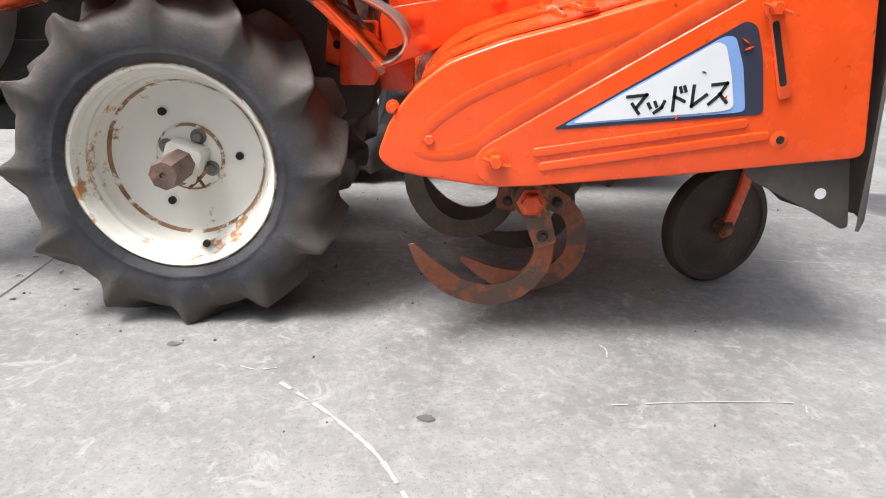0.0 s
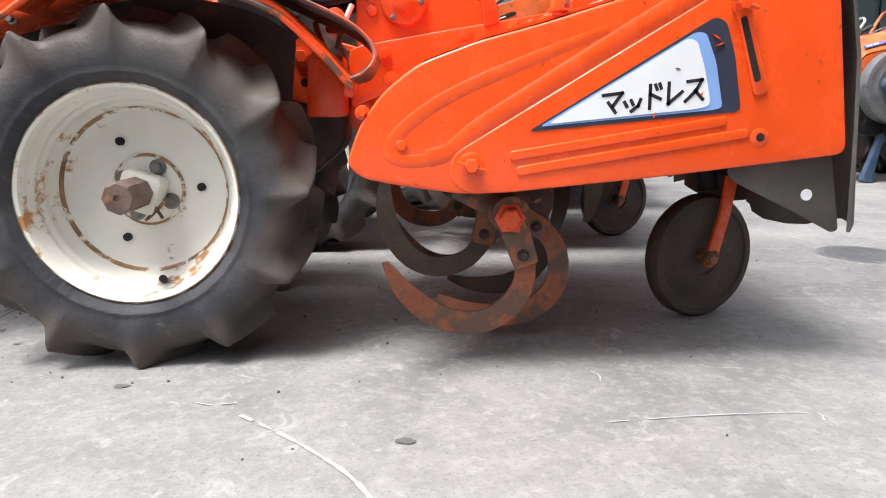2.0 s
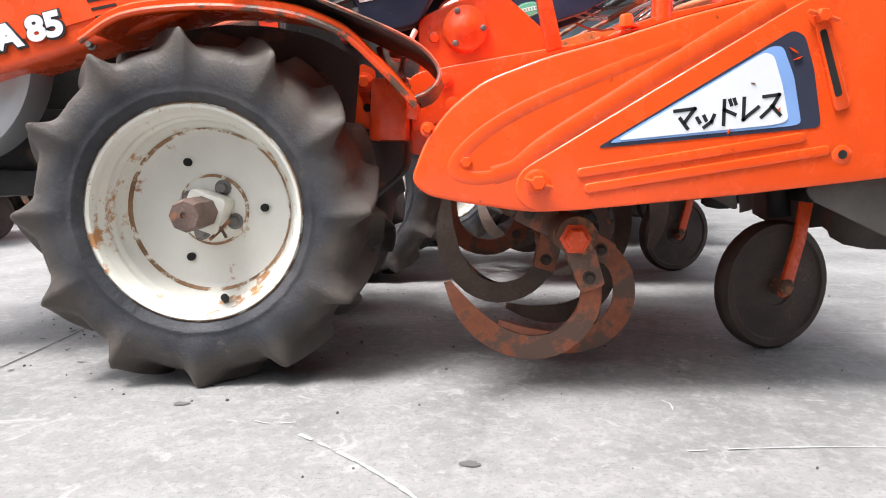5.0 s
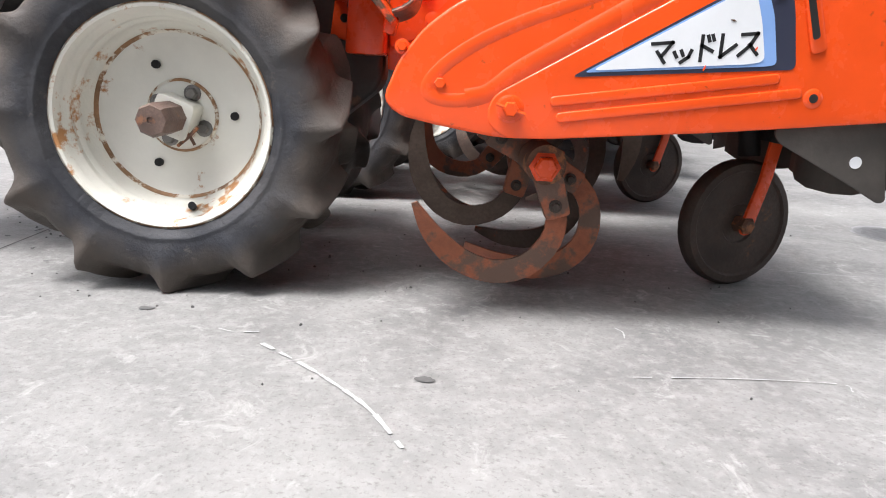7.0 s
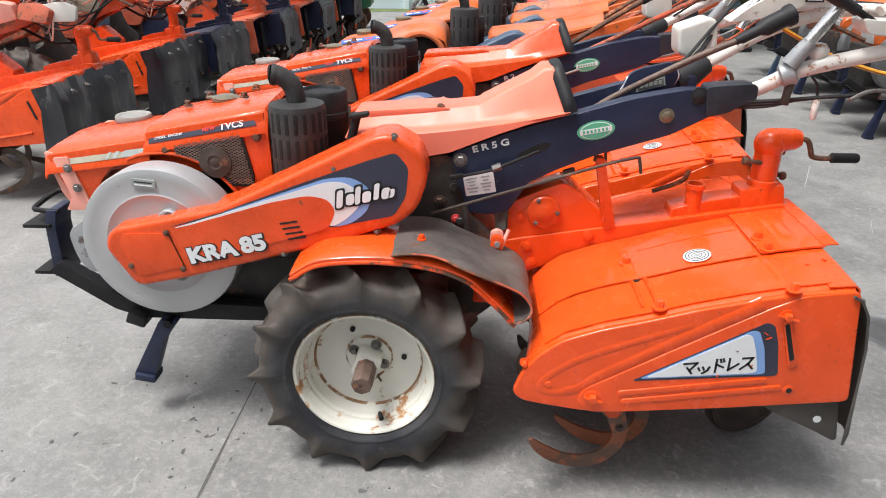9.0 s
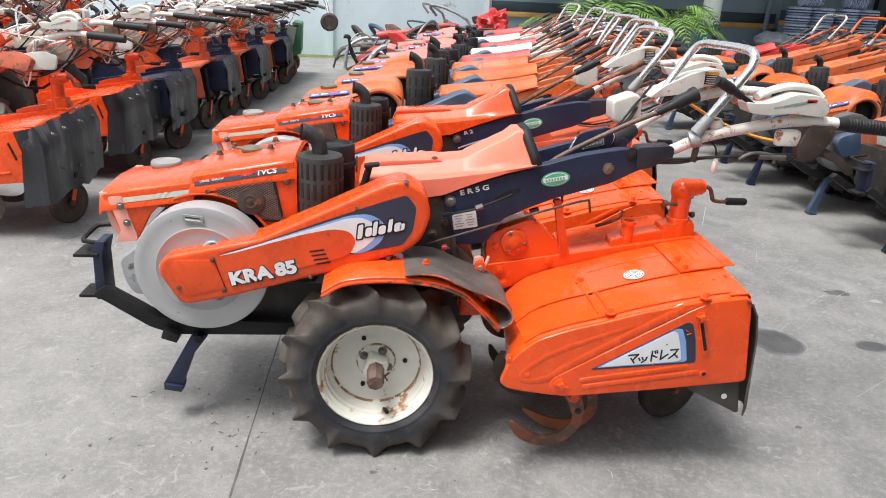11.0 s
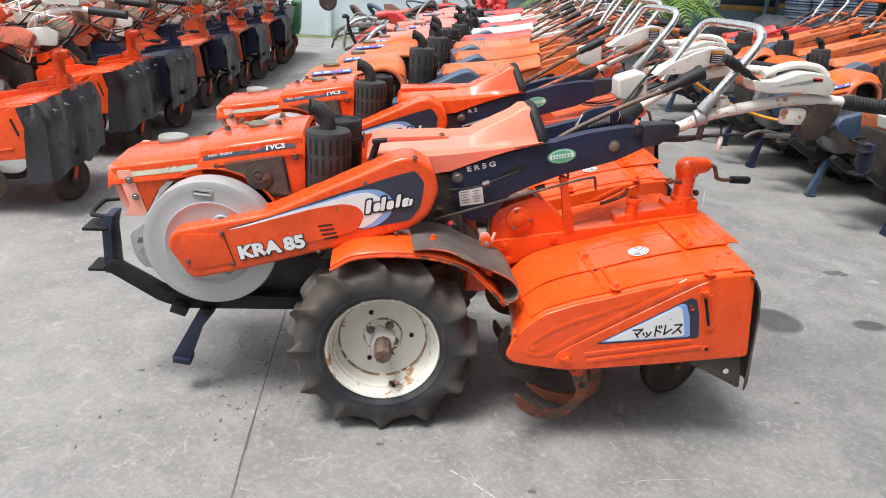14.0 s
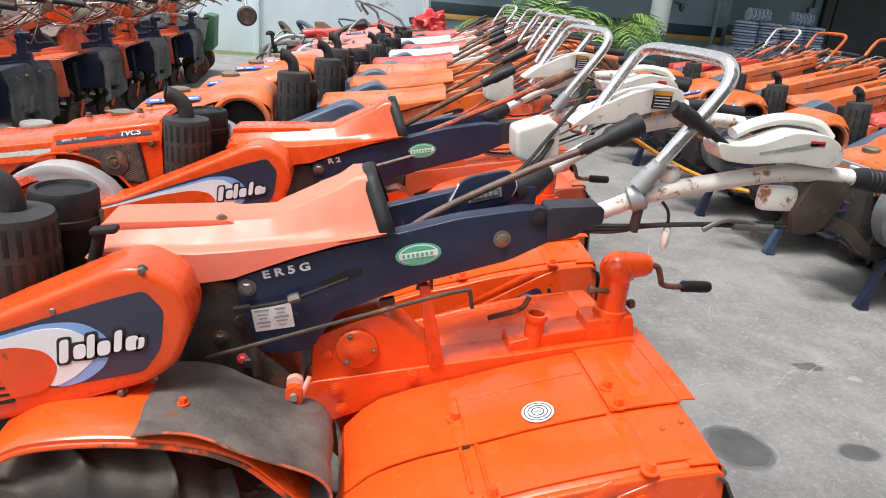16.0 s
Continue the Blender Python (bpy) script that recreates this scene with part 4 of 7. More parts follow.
def rotor(root, detail):
    sh = part("rotor_shaft", make(lathe, [(.030, -.040), (.030, .52)], 18, (.58, 0, .236)), M["rust"], root, "rusty rotor shaft")
    st = ((-.02, (72,)), (.07, (30, 205)), (.18, (105, 285)), (.28, (20, 200)), (.38, (80, 260)), (.48, (130, 310))) if detail else ((0, (0, 180)), (.24, (90, 270)), (.46, (45, 225)))
    for i, (y, angs) in enumerate(st):
        for j, a in enumerate(angs):
            part("tine", make(tine, a, y, 1 if (i + j) % 2 else -1), M["blade_orange" if detail and (i == 0 or (i + j) % 4 == 1) else "blade"], root, "curved rust-brown tiller tine with orange paint traces")
            if detail:
                bm = bmesh.new()
                prism(bm, rounded([(.02, -.022), (.085, -.018), (.085, .020), (.02, .022)], .006), -.012, .012, .003, m=pose(.58, y, .236, 0, a, 0))
                part("tine_holder", bm, M["blade_orange"], sh)
                bm = bmesh.new()
                bolt(bm, 0, -.012, 0, .007, .008)
                bm.transform(pose(.58, y, .236, 0, a, 0) @ pose(.066, 0, 0))
                part("bolt", bm, M["dark_rust"], sh)
    if detail:
        part("shaft_end", make(lathe, [(.024, -.03), (.024, -.042), (.0175, -.043), (.0175, -.055), (.014, -.058), (.0005, -.058)], 6, (.578, 0, .233)), M["orange_worn"], sh, "orange-painted shaft end")


def belt_cover(root, mat, stripes, detail):
    out = rounded([(-.612, .545), (-.553, .446), (-.424, .474), (-.075, .571), (.078, .622), (.124, .660), (.149, .738), (.128, .799), (.070, .831), (.028, .824), (-.328, .653), (-.585, .597), (-.606, .575)], .024, 4)
    part("belt_cover", make(prism, out, .090, .205, .014, 4), mat, root, "long slanting orange belt cover" if detail else "long slanting belt cover")
    if not stripes:
        part("cover_bolt", make(bolt, -.05, .09, .66, .012, .008), M["steel"], root)
        return
    f = .090
    for nm, pts, d, mt, r in (
            ("decal_field", [(-.452, .6045), (-.327, .643), (-.138, .716), (.015, .772), (.078, .792), (.106, .757), (.098, .690), (.070, .645), (-.078, .612), (-.12, .655), (-.2, .665)], .0008, "decal_navy", .012),
            ("decal_band", [(-.330, .640), (-.076, .731), (-.020, .735), (.022, .708), (.016, .660), (-.024, .625), (-.074, .6125), (-.1, .66)], .0014, "decal_blue", .022),
            ("decal_stripe", [(-.447, .6005), (-.201, .682), (-.080, .722), (-.040, .724), (-.004, .702), (-.004, .668), (-.040, .632), (-.0775, .612), (-.1, .66), (-.25, .65)], .0020, "decal_white", .022)):
        part(nm, make(prism, rounded(pts, r, 5), f - d, f + .002), M[mt], root)
    part("decal_panel", make(prism, rounded([(-.447, .5975), (-.205, .672), (-.120, .690), (-.077, .682), (-.060, .656), (-.0785, .611), (-.24, .565), (-.42, .52)], .022, 5), f - .0026, f + .002), mat, root)
    # the maker's mark as plain shapes: slanted bars and rounded blobs, dark-edged
    for d, g, mt in ((.0034, .0042, "ink"), (.0042, 0, "decal_white")):
        for k, (w, h, lean) in enumerate(((.0070, .042, .004), (.0095, .026, .002), (.0060, .042, .004), (.0100, .026, .002), (.0060, .038, .004), (.0100, .026, .002), (.0065, .020, .002))):
            x, z = (-.058, -.036, -.016, .0005, .026, .044, .060)[k], (.660, .668, .670, .675, .682, .6845, .688)[k]
            pts = [(x - g, z - g), (x + 2 * w + g, z + .004 - g), (x + 2 * w + lean + g, z + h + .004 + g), (x + lean - g, z + h + g)]
            part("mark_shape", make(prism, rounded(pts, min(w, .009) * .95, 4), f - d, f), M[mt], root)
    if detail:
        for nm, x, z, s, mt, w in (("lettering", -.411, .5165, .052, "decal_white", 1.18), ("lettering", -.283, .5465, .052, "decal_white", 1.16)):
            body = "KRA" if x < -.35 else "85"
            lettering("lettering_edge", body, s, on_side(x + .001, f - .0033, z - .0008, 12.5), M["ink"], root, .0006, w, .0052)
            lettering(nm, body, s, on_side(x, f - .0042, z, 12.5), M[mt], root, .0006, w, .0026)
        for k in range(4):
            bm = bmesh.new()
            prism(bm, rounded([(-.021, -.0022), (.021, -.0022), (.021, .0022), (-.021, .0022)], .002), -.0036, .003, m=pose(-.170 + k * .0055, f, .624 - k * .0125, 0, -10, 0))
            part("vent_slit", bm, M["hole"], root)
        part("inspection_plate", make(prism, rounded([(-.575, .560), (-.542, .477), (-.428, .503), (-.455, .590), (-.562, .588)], .010), f - .0028, f + .002, .002), mat, root)
        bm = bmesh.new()
        for seam in ([(-.455, .592), (-.427, .503)],):
            stroke(bm, seam, .0009, f - .0030, f)
        part("panel_seam", bm, M["hole"], root)
        for x, z in ((-.458, .592), (-.432, .500), (-.556, .505)):
            part("screw", make(bolt, x, f - .003, z, .005, .005), M["rust"], root)
        for x, z in ((-.06, .752), (.075, .824), (-.19, .542), (.03, .603)):
            part("screw", make(bolt, x, f + .01, z, .006, .012), M["steel"], root)


def flywheel(root, mat, detail):
    c = (-.503, 0, .538)
    w = part("flywheel", make(lathe, [(.190, .205), (.191, .150), (.188, .140), (.176, .136), (.165, .137), (.132, .139), (.127, .136), (.120, .139), (.105, .142), (.085, .140), (.04, .140), (.0005, .140)], 64 if detail else 32, c), mat, root, "silver-painted flywheel")
    if detail:
        bm = bmesh.new()
        prism(bm, rounded([(-.028, -.010), (.028, -.010), (.028, .010), (-.028, .010)], .004), -.002, .002, m=pose(-.515, .136, .694, 0, 6, 0))
        part("maker_plate", bm, M["decal_grey"], w, "small grey data plate")
        for k in range(2):
            part("text_bar", make(box, (-.515, .1335, .697 - k * .007), (.042, .001, .0028), 0, (0, 6, 0)), M["decal_white" if k else "ink"], w)
        lobes = []
        for a in (62, 182, 302):
            for da, r in ((-42, .055), (-13, .096), (-5, .104), (5, .104), (13, .096), (42, .055)):
                lobes.append((c[0] + r * math.cos(radians(a + da)), c[2] + r * math.sin(radians(a + da))))
        part("hub_casting", make(prism, rounded(lobes, .012, 3), .124, .142, .005, 3), M["grey_cast"], w, "three-lobed grey hub casting")
        for a in (62, 182, 302):
            x, z = c[0] + .088 * math.cos(radians(a)), c[2] + .088 * math.sin(radians(a))
            part("bolt", make(bolt, x, .124, z, .009, .010), M["steel"], w)


def engine(root, hood, kind, detail, label_mat="decal_navy"):
    y0, y1 = .222, .56
    part("engine_block", make(box, (-.44, .39, .50), (.50, .26, .26), .02), M["case"], root, "dark greasy engine block")
    if kind == "square":
        # roof in two stepped shells and flanks under them
        for nm, x0, x1, za, zb in (("tank_cover", -.795, -.535, .735, .772), ("hood", -.54, -.240, .792, .848)):
            rows = []
            for y, dz in ((y0 - .005, -.052), (y0 - .004, -.038), (y0 + .0115, -.004), (y0 + .020, .002), (y0 + .06, .007), (.39, .012), (y1 - .06, .004), (y1 - .03, -.004), (y1, -.035)):
                rows.append([(x, y, za + (zb - za) * t + dz - (.012 * (t in (0, 1)))) for t, x in ((0, x0 - .004), (.02, x0 + .004), (.35, x0 + .35 * (x1 - x0)), (.7, x0 + .7 * (x1 - x0)), (.98, x1 - .004), (1, x1 + .004))])
            part(nm, make(sheet, rows, .005), hood, root, "orange pressed-steel engine hood" if nm == "hood" else "orange fuel tank cover")
        part("roof_lining", make(prism, [(-.788, .69), (-.788, .725), (-.54, .768), (-.25, .828), (-.25, .69)], y0 + .02, y1 - .01, .004), hood, root)
        # flank: tank side with the arch over the flywheel, grille frame
        flank = [(-.79, .73), (-.535, .772), (-.535, .79), (-.245, .842), (-.238, .60), (-.275, .60)] + [(-.503 + .207 * math.cos(a), .538 + .207 * math.sin(a)) for a in np.linspace(.35, 2.45, 14)] + [(-.70, .60), (-.74, .60)]
        part("hood_side", make(prism, flank, y0 + .002, y0 + .022, .004), hood, root, "orange engine side panel arched over the flywheel")
        part("hood_side", make(prism, [(-.79, .60), (-.79, .715), (-.535, .755), (-.245, .815), (-.245, .60)], y1 - .012, y1, .004), hood, root)
        part("hood_rear", make(box, (-.243, .39, .71), (.012, .33, .22), .004), hood, root)
        g = [(-.469, .767), (-.301, .797), (-.280, .684), (-.286, .662), (-.345, .661), (-.374, .691), (-.409, .715), (-.448, .732), (-.466, .746)]
        gr = part("grille", make(prism, rounded(g, .008), y0 - .004, y0 + .004), M["sooty"], root, "black wire-mesh radiator grille")
        if detail:
            bm = bmesh.new()
            for fam in (1, -1):
                for k in range(-28, 29):
                    # diagonal wires clipped to the opening over the flywheel arch
                    seg = []
                    for i in range(61):
                        x = -.466 + .186 * i / 60
                        z = .725 + k * .0066 + fam * .55 * (x + .375)
                        hi = .762 + (x + .469) * .1786
                        lo = max(.542 + math.sqrt(max(0.0, .040 - (x + .503) ** 2)), .668)
                        if lo < z < hi and x < -.284 - (z - .68) * .18:
                            seg.append((x, y0 - .0055, z))
                        elif len(seg) > 1:
                            break
                        else:
                            seg = []
                    if len(seg) > 1:
                        tube(bm, [seg[0], seg[-1]], .0010, 4, soft=False)
            part("mesh_wire", bm, M["axle"], gr, "rust-brown diamond wire mesh")
            part("arch_rim", make(tube, [(-.503 + .204 * math.cos(a), y0 - .001, .538 + .204 * math.sin(a)) for a in np.linspace(.50, 2.0, 18)], .0055, 8), hood, root)
            part("fan_hub", make(lathe, [(.039, y0 - .005), (.039, y0 - .0090), (.037, y0 - .0095), (.020, y0 - .0092), (.018, y0 - .0105), (.015, y0 - .0092), (.010, y0 - .0092), (.008, y0 - .0105), (.0005, y0 - .0105)], 30, (-.370, 0, .723)), M["dark_rust"], gr, "rusty round fan boss")
        bm = bmesh.new()
        prism(bm, [(-.527, -.0105), (-.262, -.0105), (-.272, .0115), (-.527, .0115)], -.0016, .002, m=Matrix.Translation((0, y0 + .0027, .7990)) @ Matrix.Rotation(radians(-24.5), 4, "X"))
        for v in bm.verts:
            v.co.z += (v.co.x + .39) * .187
        st = part("label_strip", bm, M[label_mat], root, "dark label strip with white lettering")

        lean = Matrix.Identity(4)
        lean[2][0] = .187

        def roofpose(x, dz):
            return Matrix.Translation((0, y0 + .0027, .7990 + .39 * .187)) @ lean @ Matrix.Rotation(radians(-24.5), 4, "X") @ pose(x, -.0028, dz, 90, 0, 0)
        if detail or label_mat == "decal_navy":
            lettering("lettering", "TVCS", .0215, roofpose(-.352, -.0075), M["decal_white"], st, .0005, 1.15, .0005)
        if detail:
            lettering("lettering", "NEW", .0125, roofpose(-.394, -.0045), M["decal_red"], st, .0005, 1.1, .0004)
            lettering("lettering", "DIESEL  ENGINE", .0085, roofpose(-.512, -.0035), M["decal_white"], st, .0005, 1.15)
        bm = bmesh.new()
        prism(bm, [(-.760, -.013), (-.545, -.013), (-.545, .014), (-.730, .014)], -.0016, .002, m=Matrix.Translation((0, y0 + .0027, .7325)) @ Matrix.Rotation(radians(-24.5), 4, "X"))
        for v in bm.verts:
            v.co.z += (v.co.x + .65) * .142
        ts = part("tank_sticker", bm, M["decal_beige"], root, "worn silver sticker with a dark slashed end")
        for xa, xb in ((-.600, -.549), (-.622, -.612), (-.640, -.633)):
            bm = bmesh.new()
            prism(bm, [(xa, -.012), (xb, -.012), (xb + .012, .012), (xa + .012, .012)], -.0026, .002, m=Matrix.Translation((0, y0 + .0027, .7325)) @ Matrix.Rotation(radians(-24.5), 4, "X"))
            for v in bm.verts:
                v.co.z += (v.co.x + .65) * .142
            part("sticker_slash", bm, M["decal_grey"], ts)
        # nose panel and lamp
        part("nose_panel", make(prism, rounded([(-.772, .725), (-.735, .728), (-.700, .605), (-.705, .592), (-.765, .590), (-.745, .625)], .006), y0 - .004, y0 + .012, .003), M["nose_pink"], root, "sun-faded pink nose panel")
        part("nose_front", make(prism, rounded([(-.800, .735), (-.775, .735), (-.735, .61), (-.757, .60), (-.775, .63)], .006), y0 + .01, y1 - .01, .004), M["nose_pink"], root)
        part("headlamp", make(prism, rounded([(-.808, .725), (-.79, .73), (-.755, .632), (-.772, .628)], .006), y0 + .03, y0 + .15, .006), M["glass"], root, "dusty headlamp glass")
        for x, z in ((-.738, .70), (-.725, .65)):
            part("bolt", make(bolt, x, y0 - .005, z, .0075, .007), M["steel"], root)
        part("fuel_cap", make(lathe, [(.044, .758), (.047, .762), (.047, .772), (.044, .777), (.036, .776), (.034, .774), (.0005, .775)], 30, (-.672, .455, 0), "z"), M["cap"], root, "round chalky-grey fuel cap")
        cap = part("radiator_cap", make(lathe, [(.030, .826), (.034, .830), (.034, .838), (.026, .842), (.0005, .843)], 24, (-.395, .405, 0), "z"), M["brass"], root, "tarnished radiator cap")
        part("cap_ear", make(box, (-.395, .405, .836), (.095, .022, .006), .003), M["brass"], cap)
        for x, y in ((-.49, .39), (-.33, .36), (-.33, .46), (-.46, .47)):
            part("bolt", make(bolt, x, y, .797 + (x + .54) * .186 + .012, .008, .012, "z"), M["rust"], root)
        if detail:
            for x, z in ((-.49, .75), (-.265, .785)):
                part("bolt", make(bolt, x, y0, z, .008, .007), M["rust"], root)
        # gear-side cover in front of the flywheel
        part("side_casting", make(prism, rounded([(-.735, .56), (-.68, .60), (-.64, .60), (-.62, .46), (-.70, .45), (-.725, .49)], .02), .15, .24, .008), M["grey_cast"], root, "grey crankcase casting")
        part("side_cover", make(lathe, [(.045, .19), (.043, .175), (.02, .168), (.0005, .168)], 20, (-.672, 0, .515)), M["grey_cast"], root)
        # muffler, air cleaner
        mx, my = -.172, .255
    else:
        # rounded hood with the open round fan window
        prof = [(-.79, .62), (-.80, .70), (-.775, .745), (-.70, .765), (-.56, .785), (-.48, .825), (-.34, .845), (-.27, .82), (-.25, .76), (-.25, .60)]
        rows = []
        pr = smooth_line([(x, 0, z) for x, z in prof], 3)
        for y, k in ((y0, .78), (y0 + .010, .86), (y0 + .045, .985), (y0 + .07, 1.0), (.39, 1.012), (y1 - .04, 1.0), (y1 - .01, .985), (y1, .955)):
            rows.append([(p.x * .9975, y, .60 + (p.z - .60) * k) for p in pr])
        part("hood", make(sheet, rows, .005), hood, root, "rounded pressed-steel engine hood")
        flank = [(-.79, .61), (-.795, .685), (-.77, .708), (-.70, .724), (-.56, .738), (-.485, .765), (-.485, .72), (-.50, .61)]
        part("hood_side", make(prism, flank, y0 + .002, y0 + .014, .003), hood, root)
        part("hood_side", make(prism, [(-.79, .61), (-.795, .70), (-.70, .752), (-.56, .772), (-.48, .805), (-.34, .825), (-.26, .79), (-.255, .61)], y1 - .014, y1 - .004, .003), hood, root)
        part("window_rim", make(tube, [(-.375 + .112 * math.cos(a), y0 - .002, .69 + .112 * math.sin(a)) for a in np.linspace(-.6, 3.74, 16)], .013, 8), hood, root)
        part("fan", make(lathe, [(.105, y0 + .06), (.10, y0 + .045), (.03, y0 + .03), (.0005, y0 + .03)], 28, (-.375, 0, .69)), M["sooty"], root, "dark fan in a round window")
        def bevel(pts, d):
            bm = bmesh.new()
            prism(bm, pts, -d, .003, m=Matrix.Translation((0, y0 + .024, .769)) @ Matrix.Rotation(radians(-56), 4, "X"))
            for v in bm.verts:
                v.co.z += (v.co.x + .65) * .135
            return bm
        st = part("label_strip", bevel([(-.75, -.012), (-.54, -.012), (-.54, .012), (-.75, .012)], .002), M["decal_deep"], root, "blue label strip with pale blocks")
        for k in range(4):
            part("text_bar", bevel([(-.735 + k * .05, -.003), (-.70 + k * .05, -.003), (-.70 + k * .05, .004), (-.735 + k * .05, .004)], .003), M["decal_white" if k != 2 else "decal_red"], st)
        part("nose_front", make(prism, rounded([(-.80, .72), (-.78, .73), (-.76, .60), (-.785, .60)], .006), y0 + .03, y1 - .03, .004), M["grey_cast"], root)
        part("headlamp", make(prism, rounded([(-.812, .71), (-.79, .715), (-.78, .64), (-.80, .64)], .006), y0 + .05, y0 + .20, .006), M["glass"], root, "dusty rectangular headlamp")
        part("fuel_cap", make(lathe, [(.044, .765), (.046, .772), (.046, .786), (.038, .792), (.0005, .792)], 20, (-.66, .44, 0), "z"), M["brass"], root)
        mx, my = -.172, .29
    up = .05 if kind == "round" else -.07 if kind == "low" else 0
    mf = part("muffler", make(lathe, [(.044, .650), (.064, .657), (.0675, .665), (.0675, .846 + up), (.064, .858 + up), (.040, .863 + up), (.0005, .863 + up)], 30, (mx, my, 0), "z"), M["muffler"], root, "slotted black muffler can")
    # muffler slots are shallow boxes painted as dark as a shaded opening
    n_slot = 20 if detail else 12
    slot = None
    for row in range(3):
        for k in range(n_slot):
            a = 2 * math.pi * (k + .5) / n_slot
            if not detail and -.2 < math.sin(a) and slot:
                continue
            m = pose(mx + .0670 * math.cos(a), my + .0670 * math.sin(a), .822 + up * .6 - row * .060, 0, 0, math.degrees(a))
            if slot is None:
                slot = part("slot", make(box, (0, 0, 0), (.0024, .0092, .047), .001), M["hole"], mf)
                slot.matrix_basis = m
            else:
                again(slot, m @ slot.matrix_basis.inverted())
    part("exhaust_pipe", make(tube, [(mx, my, .85 + up), (mx - .001, my, .875 + up), (mx - .008, my - .002, .902 + up), (mx - .030, my - .008, .922 + up), (mx - .050, my - .012, .927 + up)], [.022, .0225, .0225, .022, .0245], 16), M["muffler"], root, "bent black exhaust outlet")
    # dark disc paints the shaded inside of the outlet
    part("outlet_hole", make(lathe, [(.0005, -.0525), (.022, -.0525), (.022, -.048)], 16, (mx, my - .012, .927 + up), "x"), M["hole"], root)
    ac = part("air_cleaner", make(lathe, [(.056, .69), (.062, .695), (.062, .795), (.066, .797), (.066, .810), (.062, .812), (.062, .856), (.058, .863), (.048, .865), (.044, .858), (.0005, .861)], 32, (-.140, .396, 0), "z"), M["black"], root, "round black air cleaner")
    part("clip", make(box, (-.072, .385, .80), (.006, .012, .05), .002), M["steel"], ac)


def chassis(root, stand_mat, detail, on_ground=False):
    part("frame_rail", make(prism, rounded([(-.845, .425), (-.815, .450), (-.66, .350), (-.30, .335), (.05, .345), (.05, .295), (-.30, .293), (-.62, .293), (-.69, .318)], .008), .205, .245, .004), M["black"], root, "dark frame rail")
    part("frame_rail", make(prism, rounded([(-.845, .425), (-.815, .450), (-.66, .350), (-.30, .335), (.05, .345), (.05, .295), (-.30, .293), (-.62, .293), (-.69, .318)], .008), .50, .54, .004), M["black"], root)
    part("sump", make(box, (-.30, .37, .375), (.62, .24, .16), .02), M["case"], root)
    part("gearbox", make(prism, rounded([(-.10, .27), (.20, .24), (.31, .33), (.31, .52), (.235, .60), (.20, .74), (.12, .74), (.08, .55), (-.10, .45)], .025), .255, .44, .012, 3), M["case"], root, "greasy black gearbox casting")
    part("bumper", make(prism, rounded([(-.845, .40), (-.815, .40), (-.812, .54), (-.80, .585), (-.828, .585), (-.838, .54)], .006), .225, .30, .004), M["navy"], root, "dark navy steel front bumper bracket")
    part("bumper_hoop", make(tube, [(-.80, .235, .578), (-.845, .235, .582), (-.868, .25, .584), (-.868, .34, .590), (-.845, .36, .592), (-.76, .37, .592)], .007, 8), M["sooty"], root, "bent steel bumper hoop")
    for z in (.545, .415):
        part("hitch_plate", make(prism, rounded([(-.890, z - .005), (-.82, z - .005), (-.82, z + .005), (-.890, z + .005)], .003), .215, .30, .002), M["sooty"], root)
    foot = .045 if on_ground else .112
    st = part("stand", make(prism, rounded([(-.565, .30), (-.515, .30), (-.560, .24), (-.605 + .0, foot + .012), (-.600, foot), (-.655, foot + .004), (-.662, foot + .018)], .006), .180, .215, .004), stand_mat, root, "folded dark steel front stand")
    part("stand_foot", make(box, (-.630, .197, foot + .010), (.055, .055, .020), .004, (0, 10, 0)), stand_mat, st)
    part("stand_hinge", make(tube, [(-.54, .17, .295), (-.54, .54, .295)], .012, 10, soft=False), M["black"], root)
    if detail:
        part("hinge_block", make(box, (-.625, .20, .300), (.05, .05, .03), .005, (0, 20, 0)), M["black"], root)
        for x, z in ((.165, .62), (.215, .57), (.20, .66), (.26, .47)):
            part("bolt", make(bolt, x, .255, z, .011, .012), M["case"], root)
        part("red_bolt", make(bolt, .205, .254, .575, .008, .008), M["decal_red"], root)
        part("dip_stick", make(tube, [(.225, .23, .62), (.23, .225, .60), (.235, .22, .56)], .008, 8), M["case"], root)


